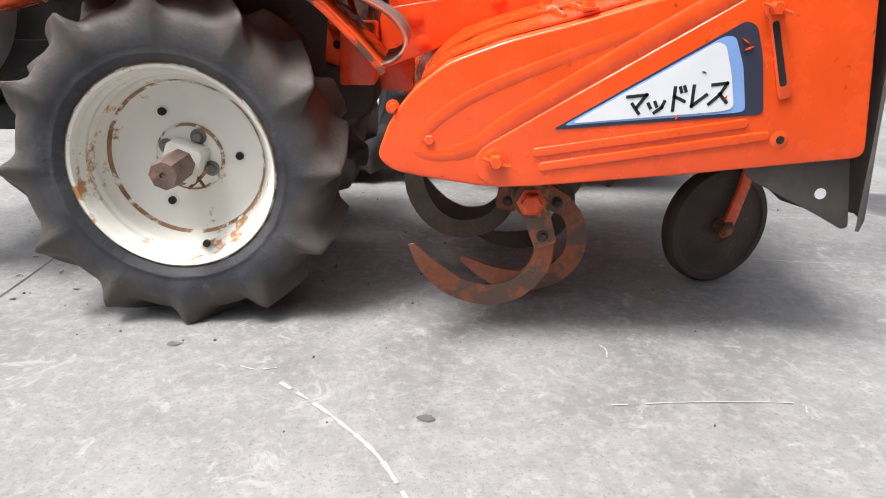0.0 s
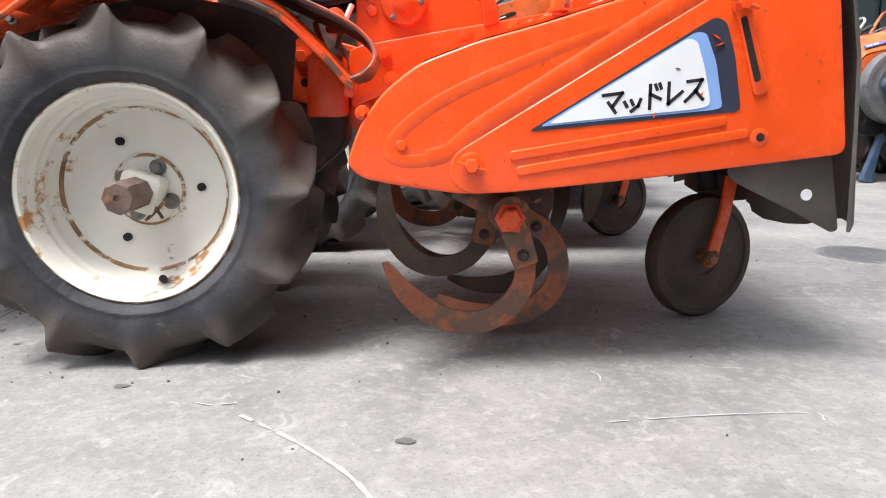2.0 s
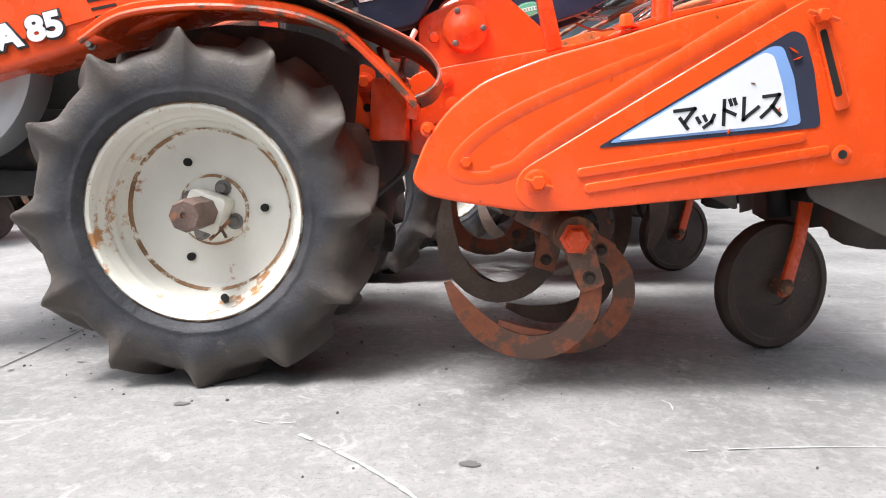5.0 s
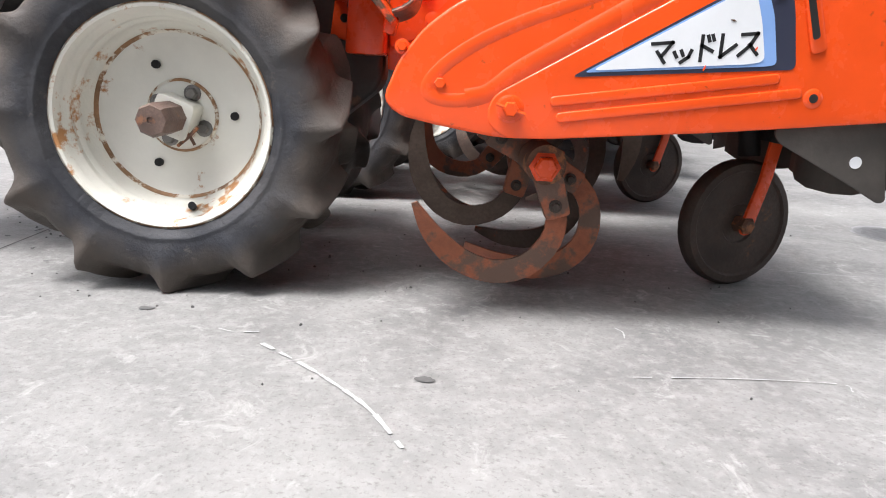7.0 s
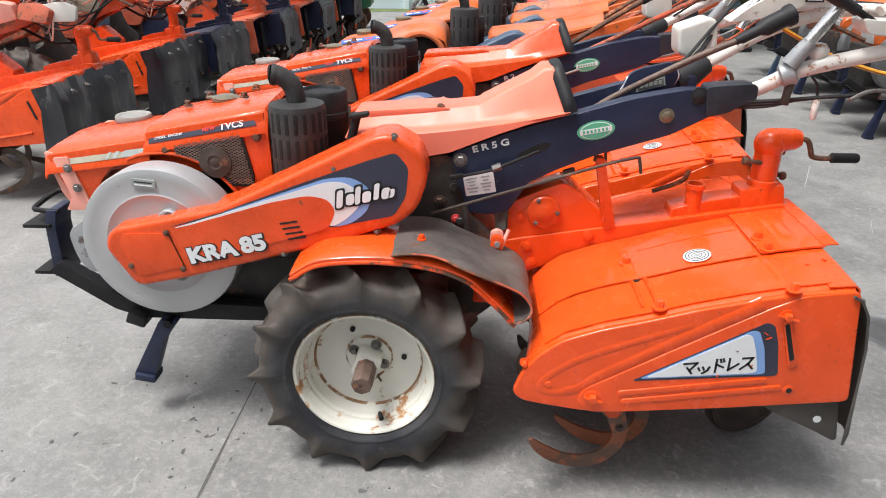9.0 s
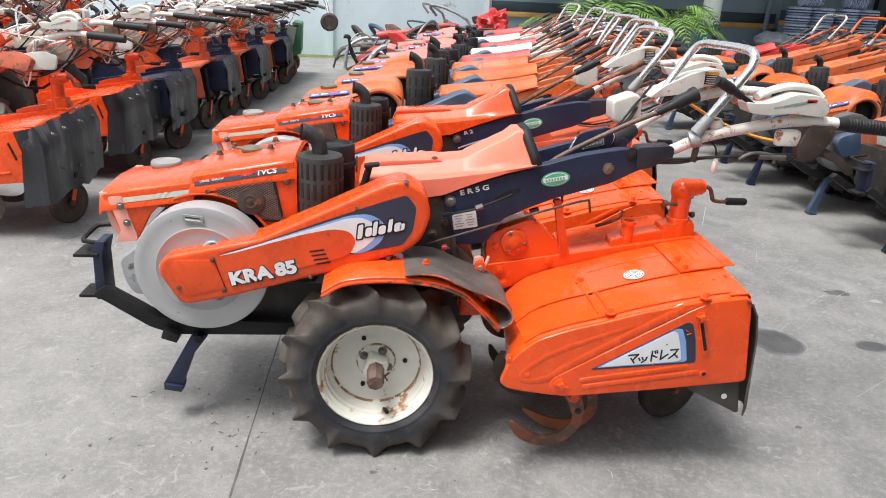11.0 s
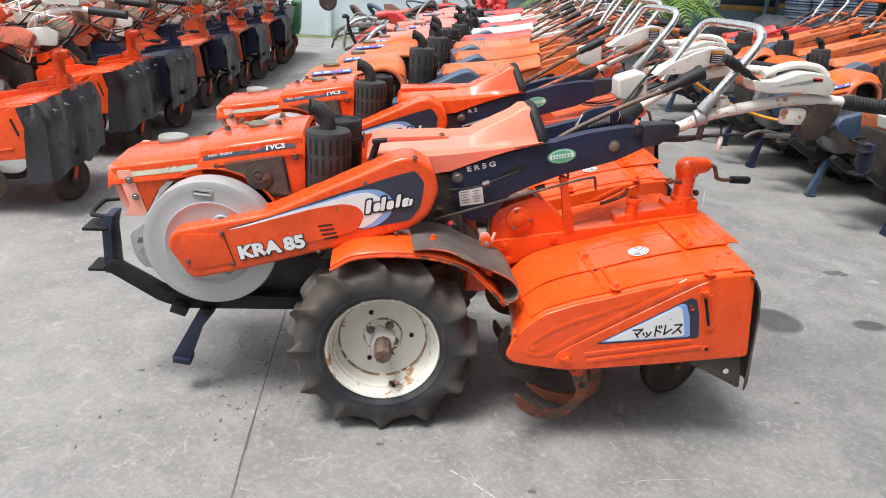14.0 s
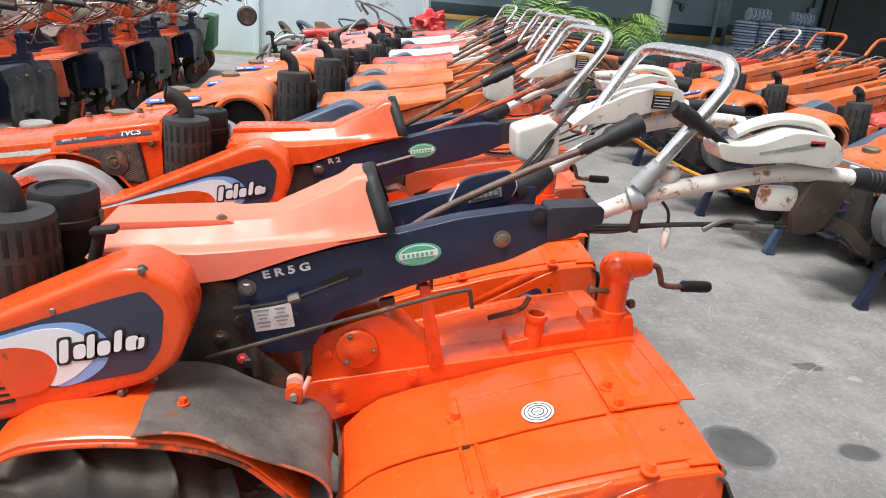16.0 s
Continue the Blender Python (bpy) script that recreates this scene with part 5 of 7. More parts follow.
def cowl(root, mat, detail, hump=True):
    """The faded cover over the gear levers, rising to a hump that is open at the back."""
    xs = [-.060, -.052, -.040, .05, .125, .19, .248, .258, .268, .31, .38, .425, .466]
    low = [.780, .776, .774, .765, .736, .748, .772, .776, .780, .797, .821, .832, .843]
    crease = [.782, .790, .794, .794, .796, .803, .810, .811, .813, .818, .830, .840, .850]
    ridge = [.784, .806, .820, .830, .838, .846, .852, .854, .862, .884, .920, .940, .942]
    if not hump:
        ridge = [min(r, c + .045) for r, c in zip(ridge, crease)]
    rows = []
    for y, k in ((.244, 0), (.2445, .5), (.246, .93), (.250, 1.0), (.262, 1.03), (.276, 1.25), (.292, 1.9), (.297, 1.97), (.304, 2.0), (.325, 2.03)):
        row = []
        for x, lo, c, r in zip(xs, low, crease, ridge):
            z = lo + (c - lo) * k if k <= 1 else c + (r - c) * (k - 1)
            back = max(0.0, x - .38) / .086 * max(0.0, k - 1) * .040 if hump else 0.0
            yy = y - (.010 * min(1, max(0, (x - .36) / .1)) if .5 < k < 1.5 else 0)
            row.append((x - back, yy, z))
        rows.append(row)
    rows += [[(x, .69 - y, z) for x, y, z in r] for r in rows[::-1]]
    part("lever_cowl", make(sheet, rows, .004), mat, root, "sun-faded orange plastic lever cowl with a raised hump" if detail else "plastic lever cowl with a raised hump")
    part("cowl_front", make(prism, [(-.055, .775), (-.05, .80), (-.044, .80), (-.044, .775)], .27, .42), mat, root)
    if not hump:
        return
    rim = [(.469, .246, .846), (.460, .254, .872), (.440, .290, .922), (.433, .310, .939), (.431, .345, .942), (.433, .380, .939), (.440, .400, .922), (.460, .436, .872), (.469, .444, .846)]
    part("cowl_rim", make(tube, rim, .0080, 10, 4, flat=2.0), M["black"], root, "black rubber cowl rim")
    # dark sheet paints the unlit inside of the cowl
    part("cowl_mouth", make(prism, [(.458, .84), (.420, .925), (.424, .925), (.462, .84)], .292, .398), M["hole"], root)
    part("cowl_step", make(prism, rounded([(-.047, .815), (.185, .828), (.190, .842), (.17, .846), (-.03, .832), (-.046, .828)], .006), .290, .400, .006), mat, root)
    if detail:
        part("choke_lever", make(tube, [(-.052, .245, .745), (-.038, .242, .80), (-.028, .240, .832)], [.013, .011, .010], 10), M["sooty"], root, "black lever beside the cowl")
        part("lever_cap", make(box, (-.022, .240, .836), (.045, .028, .011), .004, (0, -8, 0)), M["sooty"], root)
        part("screw", make(bolt, .165, .30, .846, .007, .006, "z"), M["rust"], root)


def arms(root, mat, text, detail, sticker=True):
    out = rounded([(.192, .744), (.330, .798), (.478, .842), (.605, .880), (.723, .902), (.800, .902), (.796, .846), (.705, .797), (.535, .744), (.451, .709), (.380, .674), (.335, .598), (.290, .588), (.238, .592), (.212, .66)], .014, 3)
    part("arm", make(prism, out, .252, .292, .006, 3), mat, root, "navy steel handle arm")
    part("arm", make(prism, out, .424, .456, .006, 3), mat, root)
    part("arm_bridge", make(prism, [(.56, .77), (.60, .80), (.74, .86), (.70, .83)], .28, .44, .004), mat, root)
    boot = rounded([(.768, .910), (.812, .914), (.868, .918), (.880, .912), (.882, .884), (.868, .872), (.846, .868), (.826, .852), (.800, .846), (.775, .840)], .010, 3)
    part("arm_boot", make(prism, boot, .245, .299, .010, 3), M["boot"], root, "black rubber boot over the handle joint")
    part("arm_boot", make(tube, [(.745, .446, .882), (.790, .462, .900), (.830, .482, .920)], [.031, .034, .025], 14, soft=False), M["grip"], root)
    f = .252
    if sticker:
        tag = part("oval_sticker", make(prism, [(x, z) for x, z in ring(0, 0, 1, 28)], -.001, .002), M["decal_green"], root, "green oval inspection sticker")
        tag.matrix_basis = Matrix.Translation((.530, f, .805)) @ Matrix.Rotation(radians(-11), 4, "Y") @ Matrix.Diagonal((.044, 1, .0225, 1))
        part("oval_rim", make(prism, ring(0, 0, .86, 28), -.0016, 0), M["decal_white"], tag)
        part("oval_field", make(prism, ring(0, 0, .80, 28), -.0022, 0), M["decal_green"], tag)
        part("oval_band", make(prism, [(-.84, -.26), (.84, -.26), (.84, .26), (-.84, .26)], -.0028, 0), M["decal_white"], tag)
        for k in range(7):
            part("text_bar", make(prism, [(-.70 + k * .2, -.16), (-.58 + k * .2, -.16), (-.58 + k * .2, .16), (-.70 + k * .2, .16)], -.0034, 0), M["decal_green"], tag)
    if text:
        lettering("lettering", " ".join(text), .0215, on_side(.244, f - .0008, .7465, 14), M["decal_white"], root, .0006, 1.32, .0007)
    part("pivot_bolt", make(bolt, .215, f, .728, .012, .010), M["steel"], root)
    if not detail:
        # dark inlay paints the shade in the arm's slot
        part("slot", make(prism, rounded([(.455, .770), (.545, .798), (.548, .812), (.52, .810), (.457, .784)], .006), f - .0012, f + .003), M["hole"], root, "dark slot in the arm")
        part("clutch_rod", make(tube, [(.22, .240, .690), (.34, .238, .735), (.50, .242, .790)], .0045, 6), M["steel"], root)
    if detail:
        pl = part("data_plate", make(prism, rounded([(-.037, -.026), (.037, -.026), (.037, .026), (-.037, .026)], .003), -.0015, .002), M["decal_white"], root, "pale data plate with rows of small print")
        pl.matrix_basis = pose(.262, f, .668, 0, -10, 0)
        for k in range(5):
            for j in range(2):
                part("text_bar", make(box, (-.018 + j * .034, -.0018, .017 - k * .0085), (.027 - .006 * ((k + j) % 3), .001, .0035)), M["decal_grey"], pl)
        # rod slot is a dark inlay, its shade put into the colour
        part("slot", make(prism, rounded([(.348, .732), (.424, .760), (.428, .774), (.40, .772), (.350, .745)], .006), f - .0012, f + .003), M["hole"], root, "dark slot for the clutch rod")
        part("clutch_rod", make(tube, [(.20, .238, .688), (.28, .236, .706), (.33, .236, .726), (.40, .240, .756)], .0038, 8), M["sooty"], root, "thin clutch rod with an adjuster")
        part("rod_clamp", make(box, (.207, .238, .690), (.032, .012, .012), .003, (0, -12, 0)), M["sooty"], root)
        part("rod_nut", make(tube, [(.292, .236, .712), (.312, .236, .720)], .009, 6, soft=False), M["steel"], root)
        part("bolt", make(bolt, .688, f, .842, .012, .008), M["brass"], root)
        part("bolt", make(bolt, .755, f, .888, .014, .006), M["grip"], root)
        for nm, g, d, mt in (("far_cover", .0, .418, "navy"), ("far_cover_edge", -.004, .415, "decal_white"), ("far_cover_face", -.008, .412, "navy")):
            pts = [(.600 - g, .862 + g), (.625 - g * .5, .900 - g), (.655, .912 - g), (.735 + g * .5, .930 - g), (.758 + g, .905), (.745 + g, .880 + g), (.66, .850 + g), (.62, .846 + g)]
            part(nm, make(prism, rounded(pts, .014), d, .428, .002 if nm != "far_cover_edge" else 0), M[mt], root, "navy cover with a pale edge and small plate" if nm == "far_cover" else "")
        fp = part("far_plate", make(prism, [(.645, .884), (.714, .902), (.718, .880), (.649, .862)], .410, .414), M["decal_grey"], root)
        part("plate_field", make(prism, [(.649, .8815), (.711, .8980), (.714, .8825), (.652, .8660)], .4088, .414), M["flap_brown"], fp)
        for k in range(5):
            part("text_bar", make(box, (.660 + k * .011, .408, .8775 + k * .0027), (.007, .001, .009)), M["decal_grey"], fp)


def handles(root, tube_mat, loop, covers, detail, short=1.0):
    def X(p):
        return (.80 + (p[0] - .80) * short, p[1], p[2])
    near = [X(p) for p in ((.80, .272, .886), (.878, .268, .900), (.95, .228, .950), (1.06, .205, .985), (1.17, .20, 1.008), (1.25, .198, 1.015), (1.345, .197, 1.010))]
    far = [X(p) for p in ((.80, .470, .905), (.88, .518, .940), (.98, .558, .985), (1.09, .572, 1.025), (1.20, .578, 1.045), (1.28, .58, 1.045), (1.34, .58, 1.040))]
    part("handle_tube", make(tube, near, .0165, 14), tube_mat, root, "chipped white handle tube with rust spots" if detail else "")
    part("handle_tube", make(tube, far, .0165, 14), tube_mat, root)
    for p, s in ((near[-1], 1), (far[-1], 1)):
        g = part("grip", make(tube, [(p[0] - .01, p[1], p[2]), (p[0] + .01, p[1], p[2]), (p[0] + .175, p[1] - .004, p[2] - .012)], [.018, .021, .021], 14, soft=False), M["grip"], root, "ribbed black handle grip")
        if detail:
            for k in range(15):
                r = part("grip_ring", make(lathe, [(.0205, -.003), (.0228, 0), (.0205, .003)], 14, (0, 0, 0), "x"), M["grip"], g)
                r.matrix_basis = pose(p[0] + .022 + k * .0098, p[1] - .0003 * k, p[2] - .0008 - k * .0007, 0, 4, 0)
    if loop:
        lp = [X(p) for p in ((.945, .213, .998), (.975, .206, 1.050), (1.025, .202, 1.125), (1.052, .206, 1.172), (1.056, .232, 1.198), (1.054, .30, 1.203), (1.050, .42, 1.202), (1.042, .52, 1.198), (1.026, .556, 1.178), (.988, .562, 1.115), (.945, .556, 1.04), (.925, .550, 1.0))]
        part("handle_loop", make(tube, lp, .0132, 16, 6), M[loop if isinstance(loop, str) else "alu"], root, "bare aluminium loop joining both handles" if not isinstance(loop, str) else "painted loop joining both handles")
        part("loop_clamp", make(tube, [X((.925, .218, .965)), X((.940, .214, .990)), X((.955, .210, 1.015))], [.019, .018, .016], 14, soft=False), M["grey_cast"], root, "cast clamp")
        if detail:
            part("clamp_ball", make(lathe, [(.0005, -.02), (.012, -.017), (.020, -.006), (.020, .006), (.012, .017), (.0005, .02)], 14, (.985, .225, .992), "z"), M["white_rusty"], root)
            part("clamp_ring", make(lathe, [(.020, -.016), (.026, -.012), (.027, .012), (.020, .016)], 18, (0, 0, 0), "x", False), M["grey_cast"], root, "cast ring clamp on the handle").matrix_basis = pose(.930, .228, .944, 0, -26, -18)
            part("clamp_strap", make(box, (.935, .222, .905), (.012, .022, .055), .003, (0, 4, 0)), M["dark_rust"], root)
    if covers:
        # near side: lever guard with an opening
        g = [X(p) for p in ((1.035, .2, 1.068), (1.05, .2, 1.035), (1.105, .2, 1.030), (1.185, .2, 1.038), (1.27, .2, 1.030), (1.29, .2, 1.042), (1.285, .2, 1.070), (1.255, .2, 1.090), (1.185, .2, 1.094), (1.115, .2, 1.066), (1.07, .2, 1.062))]
        part("lever_guard", make(prism, rounded([(x, z) for x, y, z in g], .014, 3), .172, .232, .012, 4), M["white"], root, "grimy white plastic lever guard")
        for k in range(3):
            part("guard_stripe", make(prism, [(X((1.12 + k * .03, 0, 0))[0], 1.050 + k * .004), (X((1.22 + k * .012, 0, 0))[0], 1.074), (X((1.22 + k * .012, 0, 0))[0], 1.077), (X((1.12 + k * .03, 0, 0))[0], 1.054 + k * .004)], .1712, .175), M["decal_grey"], root)
        part("guard_mark", make(prism, [(X((1.215, 0, 0))[0], 1.070), (X((1.245, 0, 0))[0], 1.070), (X((1.245, 0, 0))[0], 1.080), (X((1.215, 0, 0))[0], 1.080)], .1712, .175), M["decal_red"], root)
        bow = [X(p) for p in ((1.09, .222, 1.076), (1.13, .228, 1.094), (1.19, .230, 1.108), (1.255, .226, 1.102), (1.285, .218, 1.078))]
        part("guard_bow", make(tube, bow, .014, 10, flat=.8), M["white"], root)
        gp = [X(p) for p in ((.89, .57, 1.015), (.95, .57, 1.062), (1.03, .57, 1.100), (1.10, .57, 1.118), (1.145, .57, 1.112), (1.150, .57, 1.072), (1.08, .57, 1.060), (1.0, .57, 1.03))]
        sg = part("lever_guard", make(prism, rounded([(x, z) for x, y, z in gp], .014, 3), .540, .604, .012, 4), M["white"], root, "white plastic lever guard with a black warning label")
        lx = X((1.095, 0, 0))[0]
        part("warning_label", make(box, (lx, .5395, 1.087), (.046, .002, .040), 0), M["ink"], sg, "black warning label with a yellow heading")
        part("heading", make(box, (lx, .5387, 1.102), (.044, .002, .009)), M["yellow"], sg)
        for k in range(4):
            part("text_bar", make(box, (lx, .5387, 1.093 - k * .007), (.036, .002, .0022)), M["decal_white"], sg)
        part("switch_box", make(prism, rounded([(-.052, -.035), (-.020, -.052), (.045, -.042), (.050, .030), (.030, .045), (-.048, .032)], .012, 3), -.040, .040, .010, 3, m=pose(*X((.808, .535, .985)), 0, -10, 0)), M["white"], root, "boxy white plastic joint cover")
    if detail:
        # clutch lever, brackets, cables
        part("clutch_lever", make(tube, [(1.090, .19, 1.045), (1.025, .185, 1.080), (.975, .18, 1.106)], [.006, .007, .008], 8), M["sooty"], root, "black lever with a rounded knob")
        part("lever_knob", make(tube, [(1.025, .184, 1.080), (.965, .18, 1.112), (.942, .179, 1.123)], [.011, .015, .012], 12), M["grip"], root)
        part("lever_bracket", make(prism, rounded([(1.25, 1.005), (1.33, 1.005), (1.325, .96), (1.285, .90), (1.235, .895), (1.225, .94)], .012), .180, .215, .004), M["dark_rust"], root, "rusty brown lever bracket")
        part("brake_lever", make(prism, rounded([(1.27, .94), (1.30, .945), (1.37, .915), (1.42, .875), (1.425, .855), (1.41, .855), (1.36, .895), (1.29, .915)], .008), .190, .205, .003), M["dark_rust"], root, "brown brake lever under the grip")
        part("cable_clip", make(tube, [(1.06, .196, .895), (1.10, .196, .915), (1.16, .195, .91), (1.17, .195, .885)], .005, 8), M["steel"], root)
        part("cable_holder", make(box, (1.20, .205, .962), (.075, .03, .05), .014), M["white_rusty"], root, "chipped white cast bracket")
        part("cable_nut", make(tube, [(1.12, .196, .905), (1.20, .194, .905)], .008, 10, soft=False), M["steel"], root)
        for k, (a, b, c2) in enumerate(((.862, .93, 1.15), (.858, .95, 1.14), (.855, .97, 1.20))):
            part("cable", make(tube, [(.80, .262 - .006 * k, .862 + .008 * k), (a + .04, .245, .868 + .006 * k), (b + .06, .228 - .01 * k, .892 + .004 * k), (c2, .20, .905 + .004 * k), (c2 + .08, .195, .908)], .0042, 6), M["grip"], root, "black control cable")
        part("hanging_plug", make(lathe, [(.003, .845), (.007, .85), (.008, .885), (.005, .893)], 10, (1.0, .218, 0), "z"), M["white_rusty"], root)
        part("cable", make(tube, [(1.0, .218, .89), (.995, .218, .92), (.98, .22, .94)], .003, 6), M["grip"], root)
        part("yellow_lever", make(tube, [(1.03, .56, 1.005), (1.16, .55, .94), (1.28, .545, .90), (1.36, .54, .885)], .011, 8, flat=.5), M["yellow"], root, "chipped yellow brake lever")
        # long levers out of the cowl
        part("shift_lever", make(tube, [(.50, .36, .80), (.58, .37, .855), (.76, .385, .945), (.89, .395, 1.00)], .0080, 10), M["axle"], root, "long brown steel shift lever")
        part("lever_knob", make(tube, [(.865, .393, .990), (.89, .395, 1.002), (.955, .401, 1.035), (.985, .403, 1.050), (.993, .4035, 1.054)], [.010, .013, .022, .026, .020], 14), M["grip"], root, "cone-shaped black lever knob")
        part("cable", make(tube, [(.66, .43, .86), (.76, .45, .93), (.83, .49, 1.0), (.92, .53, 1.10)], .004, 6), M["grip"], root)
        part("cable", make(tube, [(.60, .42, .82), (.72, .45, .89), (.80, .47, .945), (.84, .50, .99)], .006, 6), M["grip"], root)
    else:
        part("shift_lever", make(tube, [(.47, .34, .86), (.62, .36, .95), (.76, .375, 1.03)], .009, 8), M["rust"], root)
        part("lever_knob", make(tube, [(.72, .372, 1.008), (.78, .378, 1.04), (.82, .38, 1.06)], [.014, .018, .016], 10), M["grip"], root)
        part("shift_lever", make(tube, [(.52, .30, .84), (.72, .29, .94), (.90, .285, 1.03)], .0085, 8), M["rust_orange"], root)
        part("lever_knob", make(tube, [(.88, .286, 1.02), (.92, .284, 1.04), (.985, .282, 1.075)], [.010, .016, .014], 10), M["rust"], root)
        for k in range(9):
            a = random.uniform(-.08, .10)
            x1 = .80 + (1.22 - .80) * short
            part("cable", make(tube, [(.62, .30 + .025 * k, .84), (.80, .26 + .04 * k, .84 + a), (.5 * (.85 + x1), .22 + .045 * k, .95 + a * 1.5), (x1, .22 + .042 * k, 1.0)], .0042, 5, 4), M[("grip", "grey_cast", "rust_orange")[k % 3]], root)
        for p in (near, far):
            q = p[-2]
            part("lever_bracket", make(box, (q[0] + .02, q[1], q[2] - .04), (.08, .03, .07), .008), M["rust"], root)
            part("brake_lever", make(tube, [(q[0] + .02, q[1], q[2] - .05), (q[0] + .10, q[1], q[2] - .08), (q[0] + .17, q[1], q[2] - .11)], .008, 6), M["rust"], root)


def tangle(root):
    """Loose cables, bent rods and torn cover plates over the handles of a neglected machine."""
    for k in range(16):
        x0, x1 = random.uniform(.45, .75), random.uniform(.85, 1.25)
        y0, y1 = random.uniform(.10, .60), random.uniform(.10, .62)
        zm = random.uniform(.78, 1.12)
        part("cable", make(tube, [(x0, y0, .84), (x0 + .1, y0 + .05, zm), ((x0 + x1) / 2 + .05, (y0 + y1) / 2, zm + random.uniform(-.1, .08)), (x1, y1, .98)], random.choice((.0042, .005, .008)), 6, 4), M[("grip", "alu", "grey_cast", "white_rusty", "nose_pink")[k % 5]], root)
    for k in range(12):
        bm = bmesh.new()
        prism(bm, rounded([(-.08, -.035), (.07, -.045), (.09, .02), (.03, .05), (-.07, .04)], .015), -.02, .02, .006)
        part("cover_plate", bm, M[("white", "white_rusty", "nose_pink", "orange_worn", "decal_beige", "white", "rust_orange")[k % 7]], root).matrix_basis = pose(random.uniform(.5, 1.0), random.uniform(.12, .55), random.uniform(.86, .98), random.uniform(-30, 30), random.uniform(-40, 10), random.uniform(-30, 30))


def short_nose(root, k=.76):
    """The amber machines carry a shorter hood."""
    m = Matrix.Translation((-.25, 0, 0)) @ Matrix.Diagonal((k, 1, 1, 1)) @ Matrix.Translation((.25, 0, 0))
    for ob in root.children:
        if ob.name.split(".")[0] in ("hood", "hood_side", "label_strip", "nose_front", "headlamp", "fuel_cap") and "rotary" not in ob.data.name and ob.bound_box[0][0] < -.2:
            ob.matrix_basis = m @ ob.matrix_basis
    lean = Matrix.Identity(4)
    lean[2][0], lean[2][3] = -.15, .03
    for ob in root.children:
        if ob.name.split(".")[0] in ("arm", "arm_box", "arm_line", "arm_bridge", "arm_boot", "handle_tube", "handle_loop", "loop_clamp", "grip", "cable", "shift_lever", "lever_knob", "lever_bracket", "brake_lever", "clutch_rod", "slot"):
            ob.matrix_basis = lean @ ob.matrix_basis


def box_arm(root, mat):
    """Tall pressed-steel handle arm of the amber machines."""
    part("arm_box", make(prism, rounded([(.10, .70), (.12, .80), (.34, .865), (.84, 1.005), (.875, .985), (.87, .925), (.46, .775), (.22, .665)], .015), .236, .30, .008, 3), mat, root, "tall amber handle arm with a dark line")
    part("arm_line", make(prism, [(.30, .79), (.82, .945), (.82, .951), (.30, .797)], .2345, .24), M["ink"], root)
    part("arm_box", make(prism, rounded([(.10, .70), (.12, .80), (.34, .865), (.84, 1.005), (.875, .985), (.87, .925), (.46, .775), (.22, .665)], .015), .40, .46, .008, 3), mat, root)


def walking_tractor(label, hood, belt, cowl_mat, arm, deck, detail=False, engine_kind="square", stripes=True, text="", tube_mat="white_rusty", fender_mat=None,
                    loop=True, covers=True, stand="navy", on_ground=False, short=1.0, flywheel_mat="silver", curtain=True, group="parked walking tractors", sticker=True, hump=False, wheel_turn=19):
    root = tagged(new("walking_tractor"), label, "walking tractor", group)
    wheels(root, M["cream_rusty"], detail)
    if fender_mat:
        fender(root, M[fender_mat], detail)
    tiller_deck(root, M[deck], detail, sticker=sticker, curtain=curtain, wheel_turn=wheel_turn, plates=bool(text))
    rotor(root, detail)
    belt_cover(root, M[belt], stripes, detail)
    flywheel(root, M[flywheel_mat], detail)
    engine(root, M[hood], engine_kind, detail or bool(text))
    chassis(root, M[stand], detail, on_ground)
    cowl(root, M[cowl_mat], detail, stripes or hump)
    arms(root, M[arm], text, detail, sticker)
    handles(root, M[tube_mat], loop, covers, detail, short)
    return root


